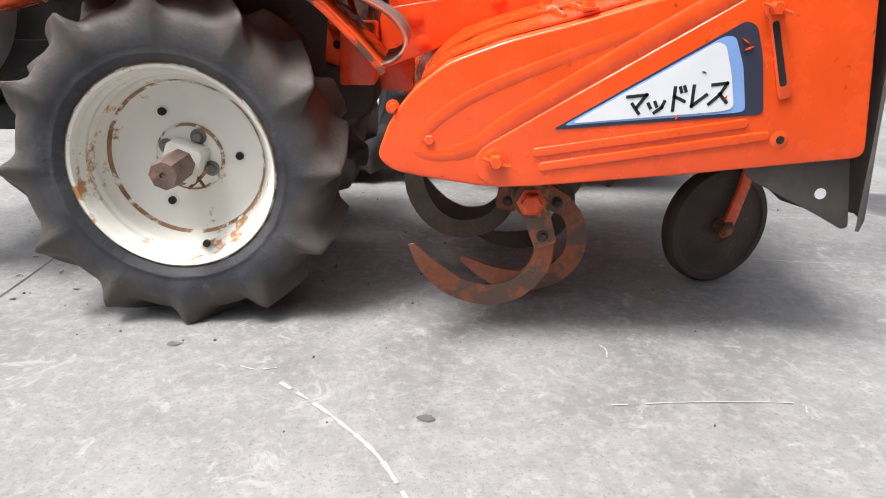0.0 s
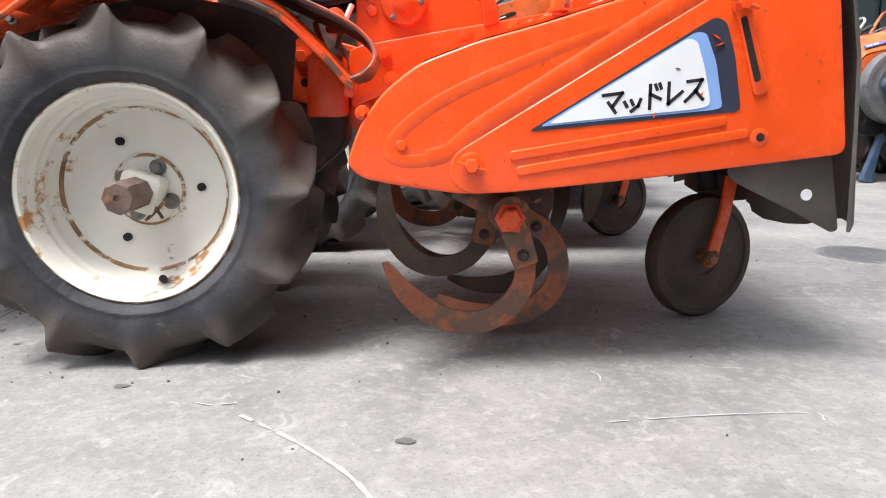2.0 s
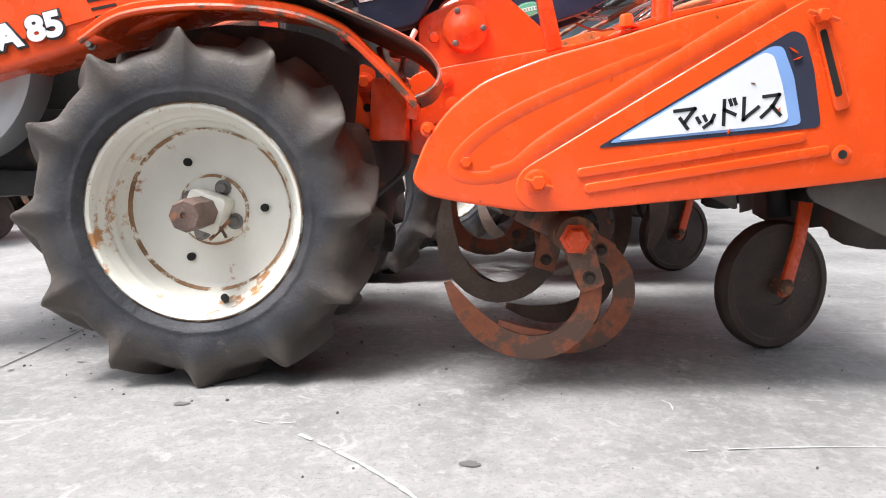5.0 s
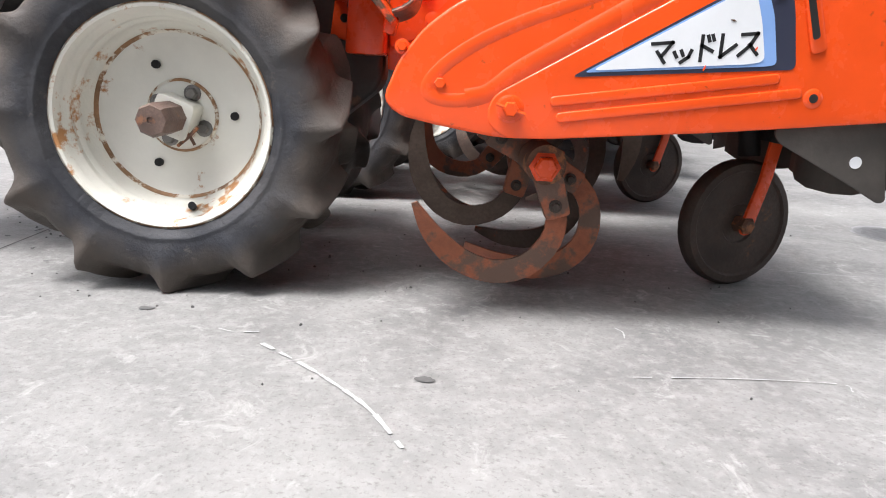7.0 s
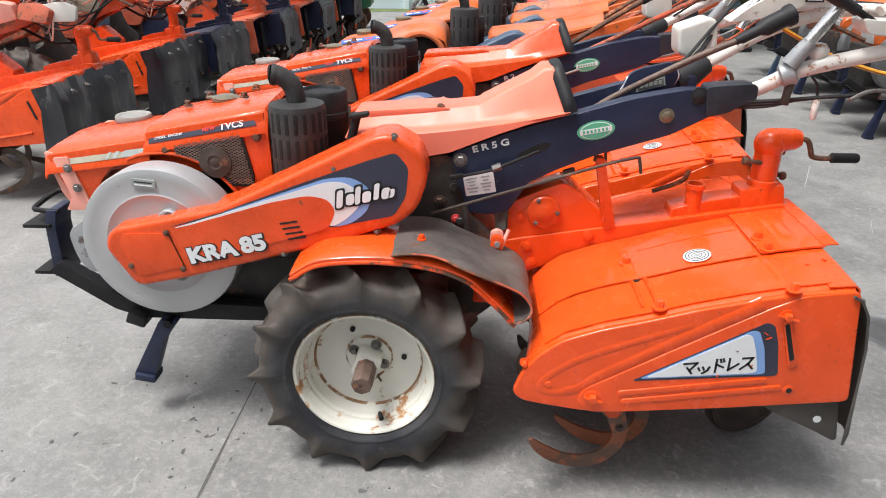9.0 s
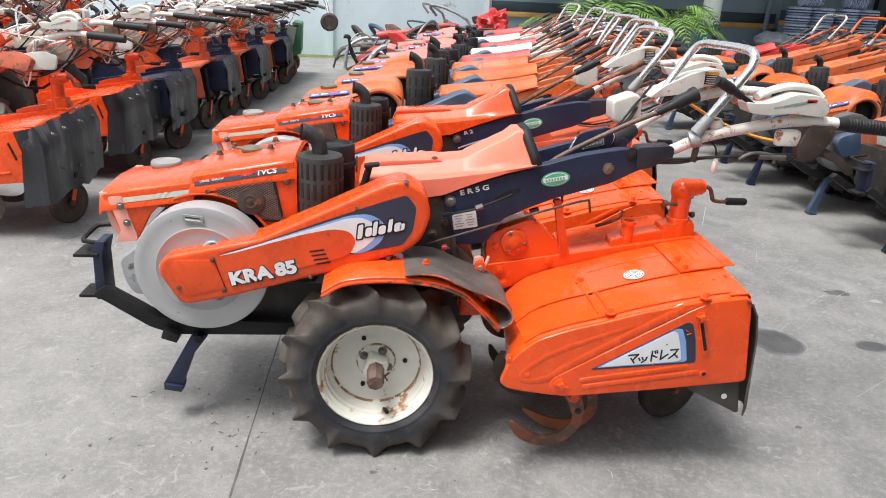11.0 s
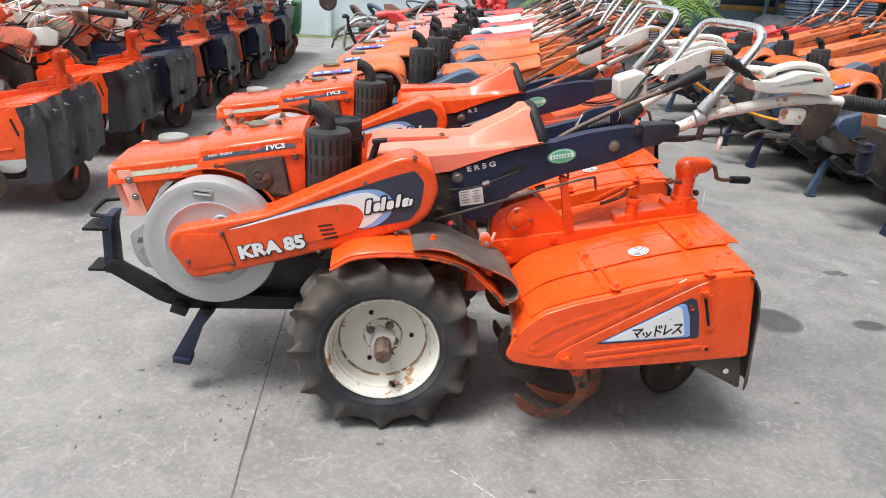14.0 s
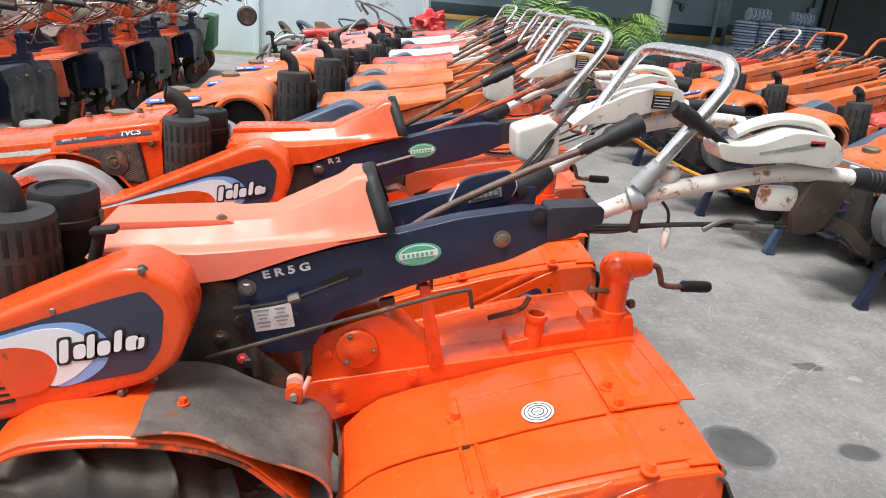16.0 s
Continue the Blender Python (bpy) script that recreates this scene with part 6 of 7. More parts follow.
# ---- ground ----
def concrete():
    m = bpy.data.materials.new("worn_concrete")
    m.use_nodes = True
    n, l = m.node_tree.nodes, m.node_tree.links
    bsdf = n["Principled BSDF"]
    co = n.new("ShaderNodeTexCoord")

    def grain(sc, detail, rg=0.6, dist=0.0):
        t = n.new("ShaderNodeTexNoise")
        t.inputs["Scale"].default_value, t.inputs["Detail"].default_value = sc, detail
        t.inputs["Roughness"].default_value, t.inputs["Distortion"].default_value = rg, dist
        l.new(co.outputs["Object"], t.inputs["Vector"])
        return t.outputs["Fac"]

    def ramp(src, a, b, lo=0.0, hi=1.0):
        r = n.new("ShaderNodeMapRange")
        for k, v in (("From Min", a), ("From Max", b), ("To Min", lo), ("To Max", hi)):
            r.inputs[k].default_value = v
        l.new(src, r.inputs["Value"])
        return r.outputs[0]

    def mix(fac, a, b):
        x = n.new("ShaderNodeMix")
        x.data_type = "RGBA"
        l.new(fac, x.inputs["Factor"])
        for k, v in (("A", a), ("B", b)):
            sock = [s for s in x.inputs if s.name == k and s.type == "RGBA"][0]
            if isinstance(v, tuple):
                sock.default_value = (*v, 1.0)
            else:
                l.new(v, sock)
        return [s for s in x.outputs if s.type == "RGBA"][0]

    c = mix(ramp(grain(0.7, 5.0, 0.6, 0.6), 0.32, 0.68), (0.139, 0.137, 0.136), (0.224, 0.222, 0.213))
    c = mix(ramp(grain(5.0, 8.0, 0.7, 0.4), 0.42, 0.66, 0.0, 0.7), c, (0.273, 0.268, 0.260))
    c = mix(ramp(grain(3.3, 8.0, 0.72), 0.52, 0.74, 0.0, 0.7), c, (0.134, 0.131, 0.127))
    c = mix(ramp(grain(48.0, 6.0, 0.7), 0.48, 0.68, 0.0, 0.6), c, (0.302, 0.296, 0.285))
    c = mix(ramp(grain(150.0, 4.0, 0.7), 0.54, 0.68, 0.0, 0.6), c, (0.101, 0.099, 0.093))
    c = mix(ramp(grain(16.0, 10.0, 0.75, 1.0), 0.57, 0.66, 0.0, 0.75), c, (0.336, 0.330, 0.318))
    l.new(c, bsdf.inputs["Base Color"])
    l.new(ramp(grain(4.0, 6.0), 0.3, 0.7, 0.55, 0.85), bsdf.inputs["Roughness"])
    bsdf.inputs["Specular IOR Level"].default_value = 0.35
    b = n.new("ShaderNodeBump")
    b.inputs["Strength"].default_value, b.inputs["Distance"].default_value = 0.35, 0.004
    l.new(grain(65.0, 8.0, 0.7), b.inputs["Height"])
    l.new(b.outputs[0], bsdf.inputs["Normal"])
    return m


CONCRETE = concrete()
# oil soaks in deeper towards the middle of a stain
OILS = [surface("oil_soaked_concrete", (c, c, c * 1.01), 0.5, var=0.2, scale=14, bump=0.2, bump_scale=70) for c in (.24, .20, .165, .135, .11, .09)]
DAMP = surface("darkened_concrete", (0.185, 0.184, 0.182), 0.6, var=0.15, scale=8, bump=0.2, bump_scale=70)
CHALK = surface("chalky_scratch", (0.40, 0.396, 0.388), 0.8, var=0.1, scale=20, spots=(0.33, 0.33, 0.325), amount=0.55, spot_scale=90)
GRIT = surface("dark_grit", (0.10, 0.098, 0.095), 0.8, var=0.3)
bm = bmesh.new()
bmesh.ops.create_grid(bm, x_segments=1, y_segments=1, size=600)
ground = thing("ground", bm, CONCRETE, "pale grey worn concrete yard with scratches and stains", "ground", kind="structure")


def blot(bm, x, y, rx, ry, z=.0012, n=36, rough=.25, turn=0.0):
    off = random.uniform(0, 50)
    pts = []
    for k in range(n):
        a = 2 * math.pi * k / n
        r = 1 + rough * (noise.noise(Vector((math.cos(a) * 1.3 + off, math.sin(a) * 1.3, 0))) + .5 * noise.noise(Vector((math.cos(a) * 4 + off, math.sin(a) * 4, 3))))
        u, v = rx * r * math.cos(a), ry * r * math.sin(a)
        pts.append(bm.verts.new((x + u * math.cos(turn) - v * math.sin(turn), y + u * math.sin(turn) + v * math.cos(turn), z)))
    bm.faces.new(pts)


def scratch(bm, pts, w, z=.0016):
    line = smooth_line([(x, y, z) for x, y in pts], 6)
    for a, b in zip(line, line[1:]):
        d = (b - a).normalized()
        s = Vector((-d.y, d.x, 0)) * w * random.uniform(.25, .7)
        if random.random() < .88:
            bm.faces.new([bm.verts.new(p) for p in (a - s, b - s * .8, b + s * .8, a + s)])


JOINT = surface("dirt_filled_joint", (0.10, 0.096, 0.090), 0.9, var=0.3, scale=30)
for x in (-.388,):
    bm = bmesh.new()
    y = -8.0
    prev = None
    while y < 11.4:
        xx = x + .004 * noise.noise(Vector((x, y * 2, 0))) + .002 * noise.noise(Vector((x, y * 11, 4)))
        w = .0030 + .0022 * noise.noise(Vector((y * 5, x, 2)))
        cur = (bm.verts.new((xx - w, y, .0010)), bm.verts.new((xx + w, y, .0010)))
        if prev:
            bm.faces.new((prev[0], prev[1], cur[1], cur[0]))
        prev = cur
        y += .06
    part("slab_joint", bm, JOINT, ground)
for x, y, rx, ry in ((1.668, .715, .108, .115), (2.07, .68, .075, .045)):
    for k, s in enumerate((1.10, 1.06, 1.02, .97, .91, .84)):
        part("oil_stain", make(blot, x, y, rx * s, ry * s, .0010 + k * .00015, 44, .18), OILS[k], ground)
for x, y, rx, ry in ((2.27, 1.22, .06, .035), (-.003, -.086, .013, .008), (.415, -.291, .012, .008), (-.02, -.60, .009, .005), (1.42, .12, .013, .007)):
    part("spot", make(blot, x, y, rx, ry, .0014, 28, .45), GRIT, ground)
for pts, w in (([(.197, -.202), (.255, -.256), (.305, -.309), (.355, -.372), (.395, -.45)], .0055), ([(.125, -.155), (.15, -.165), (.19, -.16)], .003), ([(.651, -.261), (.80, -.250), (.941, -.252), (.948, -.275)], .0022),
               ([(.70, -.13), (.705, -.10), (.695, -.08)], .003), ([(1.0, .35), (1.15, .30), (1.3, .28)], .003), ([(1.45, 1.6), (1.7, 1.75), (1.8, 2.0)], .006), ([(2.2, 2.6), (2.0, 2.2)], .006),
               ([(.5, -.75), (.62, -.70), (.9, -.72)], .002), ([(1.2, -.45), (1.5, -.40), (1.75, -.35)], .003), ([(1.1, -.2), (1.18, -.25)], .002), ([(1.75, .3), (1.95, .42)], .004), ([(-1.1, .2), (-.9, .15)], .003)):
    part("scratch", make(scratch, pts, w), CHALK, ground)
for k in range(12):
    x, y = random.uniform(1.5, 2.9), random.uniform(.9, 2.8)
    part("stain", make(blot, x, y, random.uniform(.015, .07), random.uniform(.012, .035), .0008 + k * .00001, 26, .3, random.uniform(0, 3)), DAMP, ground)
for k in range(40):
    x, y = random.uniform(1.25, 3.0), random.uniform(.1, 3.0)
    a, L = random.uniform(0, 6.28), random.uniform(.03, .22)
    part("scratch", make(scratch, [(x, y), (x + L * math.cos(a) * .5, y + L * math.sin(a) * .5 + .01), (x + L * math.cos(a), y + L * math.sin(a))], random.uniform(.0012, .0030)), CHALK, ground)
for k in range(30):
    x, y = random.choice(((random.gauss(-.85, .25), random.gauss(.25, .3)), (random.gauss(-.46, .06), random.gauss(.12, .10)), (random.gauss(-.30, .10), random.gauss(.22, .12))))
    part("leaf_scrap", make(blot, x, y, random.uniform(.004, .012), random.uniform(.002, .005), .0022, 12, .8, random.uniform(0, 3)), GRIT, ground)
bm = bmesh.new()
for k in range(300):
    x, y = random.choice(((random.gauss(-.25, .25), random.gauss(.25, .35)), (random.uniform(-1.6, 2.6), random.uniform(-1.0, 4)), (random.gauss(.45, .3), random.gauss(.35, .2))))
    r = random.uniform(.0010, .0032)
    m = pose(x, y, r * .3, random.uniform(0, 90), random.uniform(0, 90), 0)
    bmesh.ops.create_icosphere(bm, subdivisions=1, radius=r, matrix=m @ Matrix.Diagonal((1, 1, .6, 1)))
tagged(part("grit", bm, GRIT, None), "small dark crumbs of dirt scattered over the concrete", "dirt", kind="stuff")


# ---- walls round the yard ----
WALL = surface("pale_blue_plaster", (0.74, 0.86, 0.92), 0.8, var=0.06, scale=1.2, spots=(0.45, 0.48, 0.42), amount=0.1, spot_scale=3, bump=0.1)
# grey of the added south wall, kept dark so paint reflects less of it
PLAIN = surface("unseen_wall_grey", (0.27, 0.26, 0.24), 0.85, var=0.15, scale=1.2, spots=(0.18, 0.17, 0.15), amount=0.2, spot_scale=2, bump=0.1)
FACADE = surface("grey_blue_facade_paint", (0.17, 0.24, 0.275), 0.75, var=0.08, scale=1.5, bump=0.1)
STRIPE_DARK = surface("dark_green_band_paint", (0.018, 0.035, 0.045), 0.6, var=0.15, scale=3)
STRIPE_GOLD = surface("ochre_band_paint", (0.42, 0.24, 0.06), 0.6, var=0.15, scale=3)
COLUMN_GREEN = surface("teal_column_paint", (0.02, 0.10, 0.10), 0.5, var=0.15, scale=4)
COLUMN_GREY = surface("pale_column_paint", (0.33, 0.37, 0.36), 0.6, var=0.12, scale=4)

wall = thing("wall_north", make(box, (-5.6, 11.75, 1.9), (14.8, 0.25, 3.8), .01), WALL, "pale blue plastered yard wall", "wall", kind="structure")
part("pilaster", make(box, (-1.02, 11.60, 1.9), (.10, .10, 3.8), .008), WALL, wall)
part("coping", make(box, (-5.6, 11.75, 3.83), (14.9, .34, .08), .01), WALL, wall)
wall = thing("wall_west", make(box, (-13.1, 3.0, 1.9), (0.25, 17.6, 3.8), .01), WALL, "pale blue plastered yard wall", "wall", kind="structure")
part("coping", make(box, (-13.1, 3.0, 3.83), (.34, 17.7, .08), .01), WALL, wall)

# added wall out of view; it blocks low sky light behind the camera
wall = thing("wall_south", make(box, (-1.0, -7.4, 1.9), (24.0, .25, 3.8), .01), PLAIN, "unseen grey wall added behind the camera", "wall", kind="structure")
# added roof out of view; it dims the floor on the right
shed = tagged(new("open_shed"), "unseen roof on posts, added to shade the right of the yard", "shed")
part("roof", make(box, (5.1, -3.5, 3.2), (8.4, 6.2, .12), .01), COLUMN_GREY, shed)
for x, y in ((1.1, -6.3), (9.1, -.5), (9.1, -6.3)):
    part("post", make(lathe, [(.07, 0), (.07, 3.15)], 14, (x, y, 0), "z"), COLUMN_GREY, shed)

house = tagged(new("workshop_building"), "grey-blue workshop with a dark and ochre painted band and open bays", "building", kind="")
part("wall", make(box, (4.6, 11.6, 2.2), (5.4, .3, 4.4), .01), FACADE, house)
part("dark_band", make(box, (4.6, 11.44, 1.02), (5.4, .03, .17), .004), STRIPE_DARK, house)
part("ochre_band", make(box, (4.6, 11.44, .88), (5.4, .03, .09), .004), STRIPE_GOLD, house)
part("wall", make(box, (13.6, 13.4, 2.2), (12.6, .3, 4.4), .01), FACADE, house)
part("dark_band", make(box, (13.6, 13.24, 1.06), (12.6, .03, .20), .004), STRIPE_DARK, house)
part("ochre_band", make(box, (13.6, 13.24, .90), (12.6, .03, .10), .004), STRIPE_GOLD, house)
part("side_wall", make(box, (7.3, 12.5, 2.2), (.25, 2.0, 4.4), .01), FACADE, house)
# near-black colour painting the unlit bay, also on its post and the pipes
DARK_BAY = surface("dark_bay_and_pipe_paint", (0.03, 0.035, 0.038), 0.6, var=0.2, scale=3)
# flat dark panel in place of the shaded opening
part("shutter", make(box, (11.7, 13.22, 1.1), (1.9, .06, 2.2), .01), DARK_BAY, house, "dark panel painted for the shaded open bay")
part("shutter_post", make(box, (10.55, 13.18, 1.3), (.20, .14, 2.6), .01), DARK_BAY, house)
# dark panel painted for the black band low on the wall
part("plinth", make(box, (10.0, 13.22, .36), (1.4, .08, .72), .01), DARK_BAY, house)
mb = part("meter_box", make(box, (6.40, 11.40, 1.62), (.26, .10, .34), .02), FACADE, house, "grey electric meter box")
part("box_door", make(box, (6.40, 11.345, 1.62), (.21, .02, .28), .008), FACADE, mb)
part("conduit", make(tube, [(6.40, 11.42, 1.46), (6.40, 11.42, 1.36), (6.44, 11.42, 1.33), (6.46, 11.42, 1.40)], .016, 8), DARK_BAY, house)
part("conduit", make(tube, [(6.30, 11.43, 1.79), (6.30, 11.43, 3.3)], .02, 8), FACADE, house)
part("switch_box", make(box, (10.22, 13.2, 1.50), (.20, .10, .28), .01), FACADE, house)
part("conduit", make(tube, [(10.22, 13.2, 1.64), (10.22, 13.2, 3.3)], .02, 8), DARK_BAY, house)
part("downpipe", make(tube, [(7.12, 11.40, 0), (7.12, 11.40, 3.3)], .045, 10), FACADE, house)
part("roof", make(box, (11.4, 10.8, 3.4), (19.0, 5.8, .16), .02), COLUMN_GREY, house)


# ---- column, palm, rolls and heap at the far end ----
def palm():
    root = tagged(new("palm"), "bushy green palm in front of the workshop wall", "palm")
    LEAF = surface("palm_leaflet", (0.13, 0.25, 0.045), 0.45, var=0.3, scale=5, bump=0.05)
    STEM = surface("palm_stem", (0.10, 0.12, 0.04), 0.6, var=0.2)
    part("trunk", make(tube, [(0, 0, 0), (.02, 0, .18), (.03, .02, .35)], [.07, .06, .05], 10), STEM, root)
    for k in range(17):
        a = 2 * math.pi * k / 17 + random.uniform(-.2, .2)
        up, ln = random.uniform(.45, 1.25), random.uniform(.75, 1.15)
        pts = []
        for j in range(8):
            t = j / 7
            pts.append(Vector((math.cos(a) * ln * t * .85, math.sin(a) * ln * t * .85, .35 + up * math.sin(t * 2.0) * .75 - .35 * t * t)))
        fr = part("frond", make(tube, pts, [.010, .003], 5, 2), STEM, root)
        bm = bmesh.new()
        line = smooth_line(pts, 4)
        for i in range(4, len(line) - 1):
            d = (line[i + 1] - line[i]).normalized()
            s = d.cross(Vector((0, 0, 1))).normalized()
            for side in (-1, 1):
                L = .26 * math.sin(math.pi * min(1, (i + 2) / len(line))) + .05
                tip = line[i] + (s * side * .85 + d * .55).normalized() * L + Vector((0, 0, -.30 * L * random.uniform(.4, 1.4)))
                midp = (line[i] + tip) / 2 + Vector((0, 0, .02))
                w = d * .011
                v = [bm.verts.new(p) for p in (line[i] - w * .5, midp - w, tip, midp + w, line[i] + w * .5)]
                bm.faces.new(v)
        part("leaf_blade", bm, LEAF, fr)
    return root


palm().matrix_basis = pose(3.45, 7.55, 0) @ Matrix.Scale(1.25, 4)
palm_two = palm()
palm_two.matrix_basis = pose(2.75, 7.75, 0, 0, 0, 40) @ Matrix.Scale(1.2, 4)

col = tagged(new("column"), "round roof column, teal below and pale grey above", "column")
part("lower_shaft", make(lathe, [(.17, 0), (.17, .04), (.13, .06), (.13, .995)], 24, (0, 0, 0), "z"), COLUMN_GREEN, col)
part("upper_shaft", make(lathe, [(.127, .995), (.127, 3.33)], 24, (0, 0, 0), "z"), COLUMN_GREY, col)
col.matrix_basis = pose(4.56, 8.2, 0)

ROLL = surface("blue_white_striped_cloth", (0.46, 0.54, 0.66), 0.8, var=0.25, scale=20, bump=0.3)
ROLL_DARK = surface("navy_stripe_cloth", (0.035, 0.055, 0.15), 0.8, var=0.2)
SACK = surface("grey_plastic_sheet", (0.34, 0.36, 0.39), 0.45, var=0.2, scale=8)


def rope_roll():
    """A stack of coiled striped hose on end."""
    root = tagged(new("hose_roll"), "tall roll of blue-white striped hose", "hose roll", "rolls of striped hose")
    z = 0
    for k in range(5):
        part("coil", make(lathe, [(.02, z), (.17, z + .004), (.20, z + .02), (.205, z + .07), (.20, z + .12), (.17, z + .136), (.02, z + .14)], 24, (0, 0, 0), "z"), ROLL, root)
        for j in range(2):
            part("stripe", make(lathe, [(.2035, z + .030 + j * .045), (.2085, z + .036 + j * .045), (.2085, z + .048 + j * .045), (.2035, z + .054 + j * .045)], 24, (0, 0, 0), "z", False), ROLL_DARK, root)
        z += .142
    return root


table = tagged(new("table"), "dark low work table stacked with rolls", "table")
part("tabletop", make(box, (0, 0, .53), (3.2, .9, .05), .01), M["black"], table)
for x in (-1.45, 0, 1.45):
    for y in (-.38, .38):
        part("leg", make(box, (x, y, .255), (.06, .06, .51), .005), M["black"], table)
table.matrix_basis = pose(8.1, 10.7, 0, 0, 0, -3)
first = rope_roll()
first.matrix_basis = pose(7.28, 10.65, .556)
for x, y in ((7.68, 10.6), (8.20, 10.7), (7.5, 11.0), (8.62, 10.75)):
    copy_thing(first, pose(x, y, .556 if y < 11 else .56, 0, 0, x * 70))
for x, y, rz in ((7.45, 10.62, 4), (8.3, 10.7, -5)):
    copy_thing(first, pose(x - .2, y, 1.375, 0, 90, rz) @ Matrix.Scale(.55, 4))
for x, y, r in ((6.75, 10.4, .24), (7.75, 10.25, .22), (8.05, 10.3, .25), (9.0, 10.4, .26)):
    bm = bmesh.new()
    bmesh.ops.create_icosphere(bm, subdivisions=3, radius=r)
    for v in bm.verts:
        v.co = Vector((v.co.x * 1.3, v.co.y, max(-.12, v.co.z * .6))) * (1 + .25 * noise.noise(v.co * 9 + Vector((x, 0, 0))))
    s = thing("plastic_sack", bm, SACK, "crumpled grey plastic bundle on the table", "bundle")
    s.matrix_basis = pose(x, y, .555 + .14)

# heap of spare frames
HEAP = ("grey_dark", "steel", "rust", "steel_blue", "grey_cast", "dark_rust")
for k in range(78):
    x, y = random.uniform(-.5, 2.6), random.uniform(8.9, 11.0)
    z = random.uniform(.05, .85) * (1 - abs(x - 1.1) / 2.8)
    a, L = random.uniform(0, 6.28), random.uniform(.4, 1.1)
    dx, dy, dz = math.cos(a) * L, math.sin(a) * L * .5, random.uniform(-.05, .30)
    mt = HEAP[k % 6]
    pts = [(x - dx / 2 - .1, y - dy / 2, .02), (x - dx / 2, y - dy / 2, max(.03, z)), (x, y, max(.03, z + dz * .8)), (x + dx / 2, y + dy / 2, max(.03, z + dz)), (x + dx / 2 + .1, y + dy / 2, max(.03, z + dz - .15))]
    t = thing("spare_tube", make(tube, pts, random.choice((.015, .02, .035)), 8, 3), M[mt], "bent metal handle tube in the spare parts heap", "metal tube", "spare parts heap")
for k in range(34):
    x, y = random.uniform(-.45, 1.3), random.uniform(9.2, 10.0)
    a, L = random.uniform(-.5, .5), random.uniform(.3, .8)
    z = random.uniform(.15, .55)
    thing("spare_tube", make(tube, [(x - L / 2, y, .02), (x - L / 2 + .05, y, z * .7), (x, y + .1, z), (x + L / 2, y + a * .5, z + a * .25 + .05)], random.choice((.012, .018, .028)), 8, 3), M[("grey_dark", "steel_blue", "sooty", "grey_cast", "steel")[k % 5]], "grey metal tube in the spare parts heap", "metal tube", "spare parts heap")
for k in range(14):
    x, y = random.uniform(-.4, 2.2), random.uniform(8.9, 10.8)
    bm = bmesh.new()
    prism(bm, rounded([(-.28, -.05), (.2, -.08), (.3, .02), (.15, .10), (-.25, .06)], .03), -.06, .06, .01)
    t = thing("spare_housing", bm, M[("red", "rust", "grey_cast", "pink")[k % 4]], "loose red or rusty machine housing in the heap", "machine housing", "spare parts heap")
    t.matrix_basis = pose(x, y, .16 + .35 * random.random(), random.uniform(-20, 20), random.uniform(-25, 25), random.uniform(0, 180))
bm = bmesh.new()
bmesh.ops.create_icosphere(bm, subdivisions=4, radius=.2)
for v in bm.verts:
    v.co = v.co * (1 + .55 * noise.noise(v.co * 9) + .35 * noise.noise(v.co * 27))
    v.co.x *= 1.2
t = thing("red_net", bm, M["decal_red"], "bundled red plastic net on the heap", "net")
t.matrix_basis = pose(1.72, 9.8, .78)

t = thing("red_beam", make(tube, [(-.15, 9.7, .52), (.35, 9.7, .60), (.95, 9.75, .72), (1.15, 9.8, .70)], [.07, .05, .045, .05], 10), M["red"], "long faded red tubular beam across the heap", "beam", "spare parts heap")
for dy in (0, .25):
    t = thing("hook_bar", make(tube, [(-.30, 9.5 + dy, .02), (-.45, 9.5 + dy, .12), (-.55, 9.5 + dy, .30), (-.58, 9.5 + dy, .48), (-.66, 9.5 + dy, .50)], .022, 8), M["black"], "black bent hitch bar leaning on the heap", "hitch bar", "spare parts heap")

# grey-green trailer at the end of the row by the wall
cart = tagged(new("cart"), "weathered grey and green farm cart beside the wall", "cart")
part("bed", make(prism, rounded([(-1.2, .42), (.55, .42), (.62, .72), (-1.15, .75)], .02), -.35, .35, .01), M["decal_grey"], cart)
part("tail_panel", make(prism, rounded([(.50, .30), (.66, .34), (.68, .74), (.56, .76)], .02), -.3, .3, .01), M["green"], cart)
for y in (-.38, .38):
    part("wheel", make(lathe, [(.03, y - .04), (.14, y - .045), (.16, y - .02), (.16, y + .02), (.14, y + .045), (.03, y + .04)], 24, (.45, 0, .16)), M["rust"], cart)
part("frame_bar", make(tube, [(-.9, -.3, .75), (-.2, -.3, 1.05), (.6, -.28, 1.05), (1.0, -.25, .95)], .02, 8), M["steel"], cart)
part("frame_bar", make(tube, [(-.7, .2, .75), (.1, .2, 1.15), (.9, .2, 1.1), (1.05, .0, .85)], .02, 8), M["steel"], cart)
part("raised_wheel", make(lathe, [(.02, -.03), (.10, -.035), (.125, -.01), (.125, .01), (.10, .035), (.02, .03)], 24, (1.05, 0, .76)), M["tail_tyre"], cart)
cart.matrix_basis = pose(-1.85, 8.5, 0, 0, 0, 4)
moss = part("moss", make(blot, -1.2, 11.35, 1.4, .22, .003, 50, .5), surface("moss", (0.12, 0.16, 0.04), 0.9, var=0.3, scale=12), None)
tagged(moss, "yellow-green moss along the foot of the wall", "moss", kind="stuff")


# ---- the machines ----
G1, G2, G3 = "tractors in the middle row", "tractors in the row by the wall", "tractors in the row by the workshop"
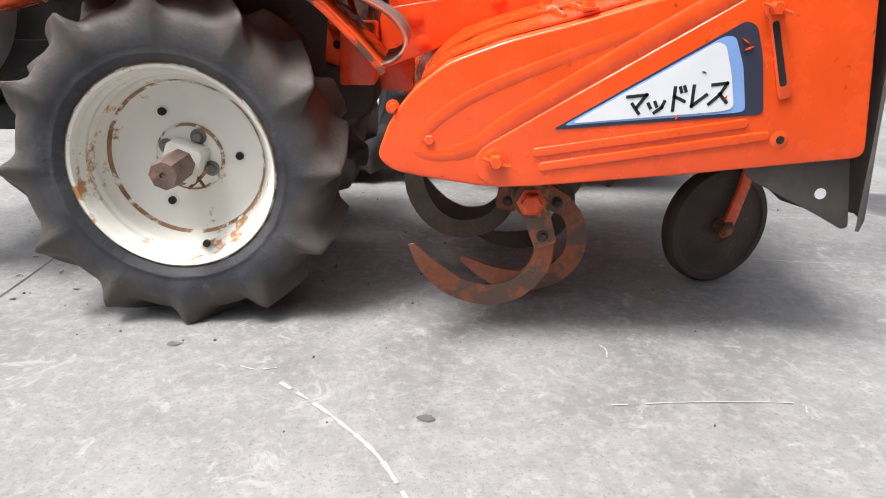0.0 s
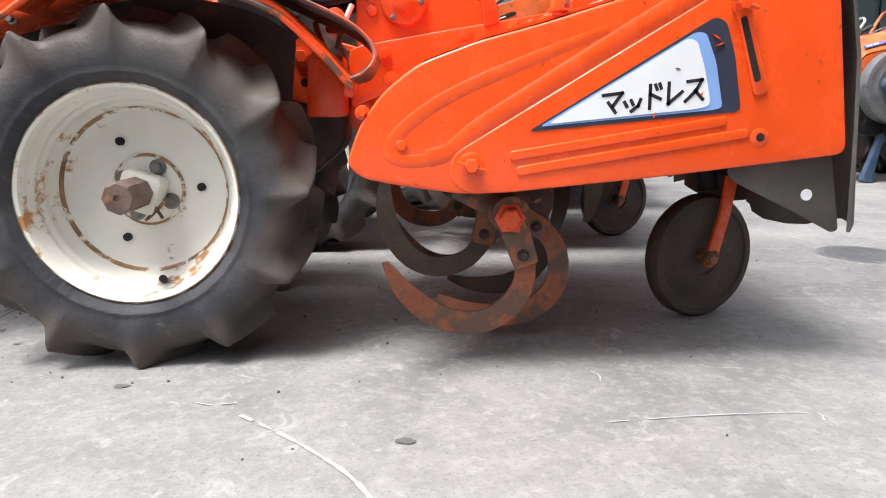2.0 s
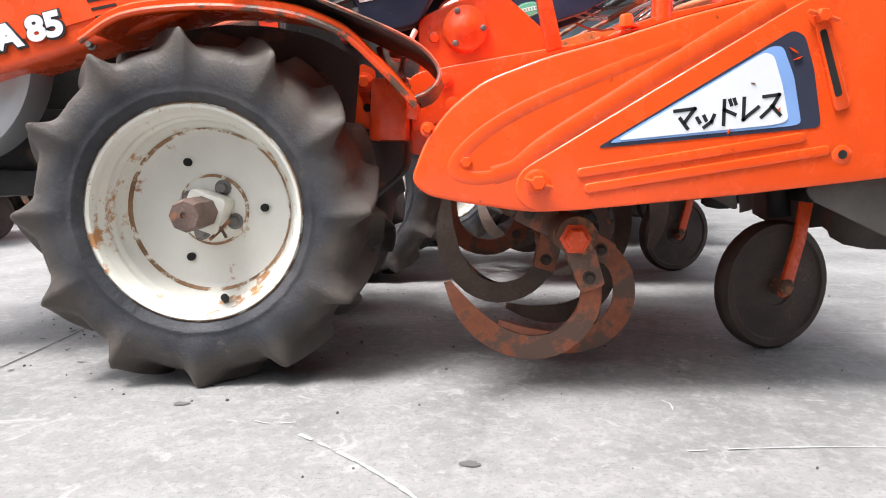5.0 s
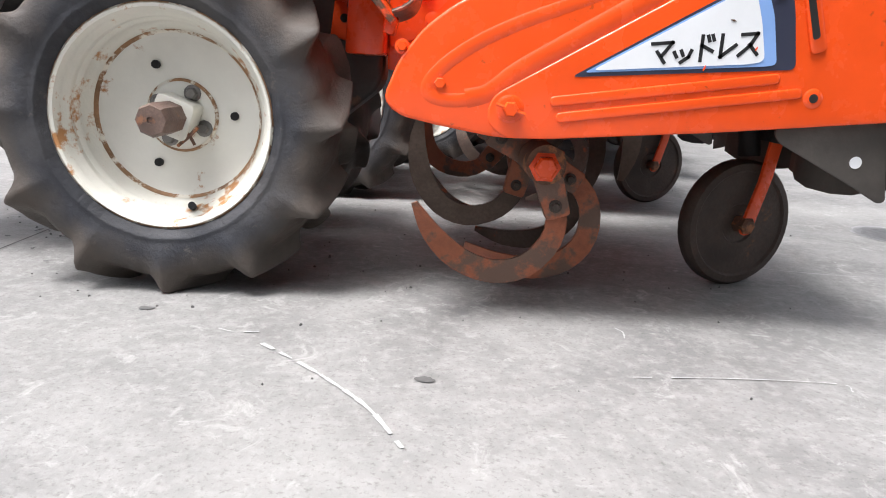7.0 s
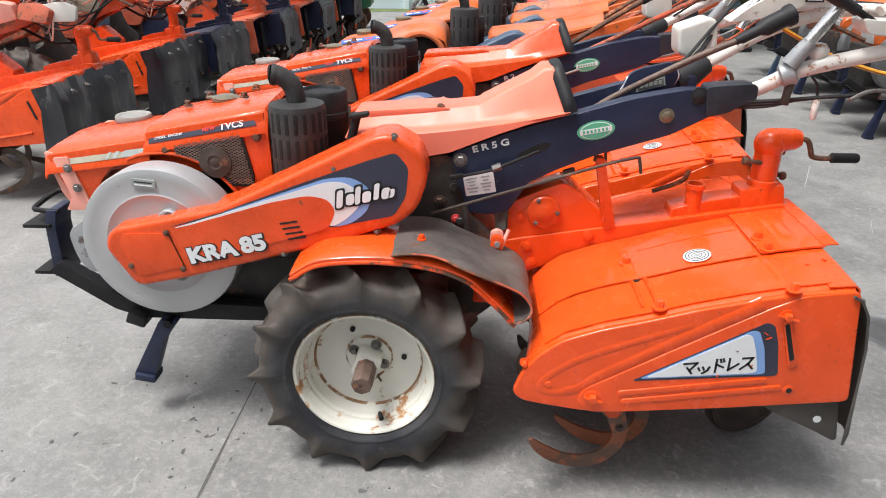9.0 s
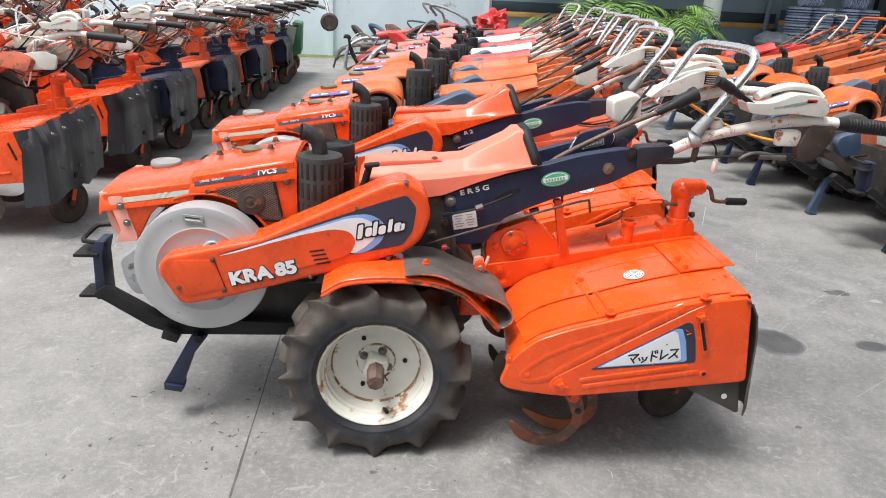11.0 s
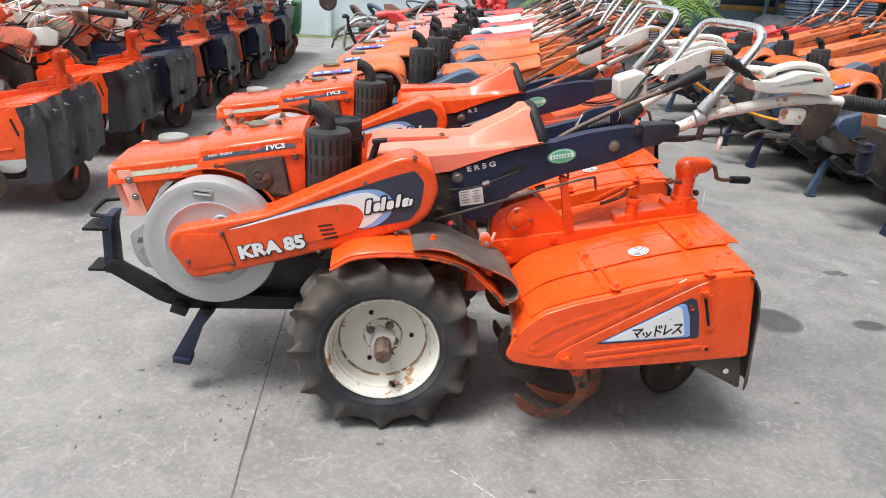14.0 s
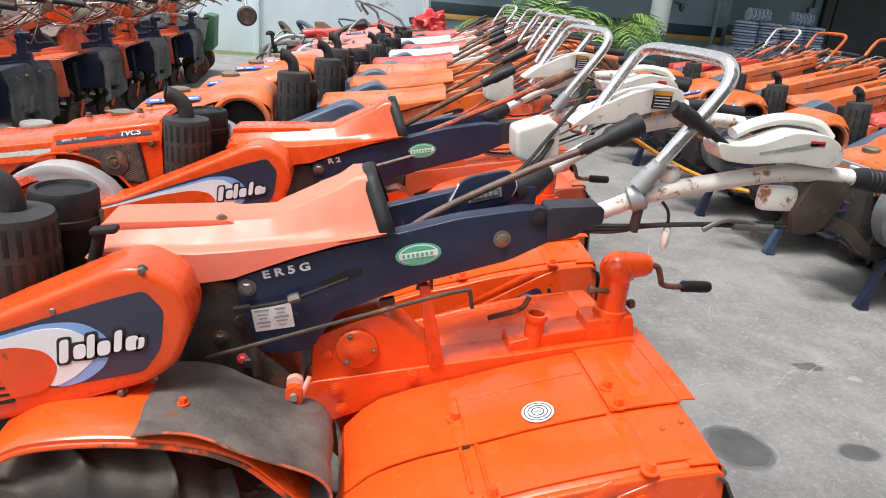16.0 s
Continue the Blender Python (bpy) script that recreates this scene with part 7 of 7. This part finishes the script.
hero = walking_tractor("orange walking tractor with rotary tiller, faded cowl and cream wheels", "orange_worn", "orange_worn", "faded", "navy", "orange", detail=True, text="ER5G", fender_mat="orange", group=G1)

second = walking_tractor("orange walking tractor with bright cowl and navy arms beside the first", "orange_worn", "orange_worn", "orange_worn", "navy", "orange", text="R2", fender_mat="orange", group=G1)
second.matrix_basis = pose(.10, .90, 0, 0, 0, -1)

blue_belt = walking_tractor("amber-orange walking tractor with a round fan window and blue belt cover", "amber", "steel_blue", "amber", "amber", "orange_old", engine_kind="round", stripes=False, fender_mat=None, sticker=False, group=G1, tube_mat="amber", covers=False)
blue_belt.matrix_basis = pose(.36, 1.73, 0, 0, 0, 0)
red_one = walking_tractor("faded red walking tractor with a grey-blue belt cover", "pink", "steel_blue", "red", "white", "rust_orange", engine_kind="low", stripes=False, loop=False, sticker=False, group=G1, tube_mat="alu", covers=False)
red_one.matrix_basis = pose(.66, 3.45, 0, 0, 0, 1)
white_one = walking_tractor("red walking tractor with a dirty white cowl and arms", "pink", "steel_blue", "white", "white", "rust_orange", engine_kind="square", stripes=False, sticker=False, group=G1, tube_mat="alu", covers=False)
white_one.matrix_basis = pose(.80, 4.15, 0, 0, 0, -1)

for proto, x, y, rz in ((blue_belt, .50, 2.36, 2), (blue_belt, .52, 2.93, -3), (red_one, .96, 4.80, -2), (white_one, .95, 5.42, 3), (red_one, 1.16, 6.0, -4), (red_one, 1.2, 6.68, 2)):
    copy_thing(proto, pose(x, y, 0, 0, 0, rz))

# row by the wall: tails to the aisle
b_one = walking_tractor("orange walking tractor with a rubber-draped rotary tail", "orange_old", "rust_orange", "white", "rust_orange", "orange_worn", engine_kind="round", stripes=False, sticker=False, group=G2, short=.75, covers=True, loop=False, curtain="wide", wheel_turn=62)
tangle(b_one)
b_one.matrix_basis = pose(-2.70, 1.85, 0, 0, 0, 0)
b_navy = walking_tractor("rusty walking tractor with a navy rotary tail and rubber flap", "amber", "rust_orange", "amber", "orange_old", "navy", engine_kind="round", stripes=False, sticker=False, group=G2, short=.8, covers=True, loop=False, curtain="wide", tube_mat="white_rusty", wheel_turn=48)
tangle(b_navy)
b_navy.matrix_basis = pose(-2.66, 8.1, 0, 0, 0, 1)
b_rust = walking_tractor("weathered orange walking tractor with a bare rotary tail", "amber", "steel_blue", "white", "white_rusty", "orange_old", engine_kind="round", stripes=False, sticker=False, group=G2, short=.8, covers=True, loop=True, tube_mat="alu", curtain=False, wheel_turn=70)
tangle(b_rust)
b_rust.matrix_basis = pose(-2.58, 4.48, 0, 0, 0, 1)
for proto, x, y, rz in ((b_one, -2.70, 2.98, -1), (b_navy, -2.62, 3.70, -1), (b_navy, -2.50, 5.0, 2), (b_rust, -2.46, 5.6, 0), (b_navy, -2.40, 6.2, 0), (b_rust, -2.36, 6.85, 0), (b_navy, -2.3, 7.5, 1),
                        (b_rust, -5.0, 2.6, 2), (b_navy, -5.0, 3.4, 0), (b_one, -4.95, 4.2, 0), (b_rust, -4.9, 5.0, 0), (b_one, -4.9, 5.8, 0), (b_navy, -4.8, 6.6, 0), (b_rust, -4.8, 7.4, 0)):
    copy_thing(proto, pose(x, y, 0, 0, 0, rz))

# row by the workshop: noses to the aisle
c_one = walking_tractor("amber-orange walking tractor nose-on to the aisle on a navy stand", "amber", "steel_blue", "amber", "amber", "amber", engine_kind="round", stripes=False, sticker=False, group=G3, stand="navy", on_ground=True, covers=False, loop="amber", tube_mat="amber", flywheel_mat="grey_dark")
box_arm(c_one, M["amber"])
short_nose(c_one)
c_one.matrix_basis = pose(3.58, 1.62, 0, 0, -4, 3)
c_red = walking_tractor("amber walking tractor with a red cowl on a dark blue stand", "amber", "steel_blue", "red", "red", "amber", engine_kind="round", stripes=False, sticker=False, group=G3, stand="steel_blue", on_ground=True, covers=False, loop=True, tube_mat="amber", flywheel_mat="grey_dark")
short_nose(c_red)
c_red.matrix_basis = pose(3.54, 2.34, 0, 0, -4, 2)
for proto, x, y, rz in ((c_one, 3.47, 3.03, 0), (c_one, 3.58, 3.72, -1), (c_one, 3.60, 4.45, 1), (c_red, 3.66, 5.2, 0), (c_one, 6.4, 2.6, 0), (c_one, 6.4, 3.6, 2)):
    copy_thing(proto, pose(x, y, 0, 0, -4, rz))
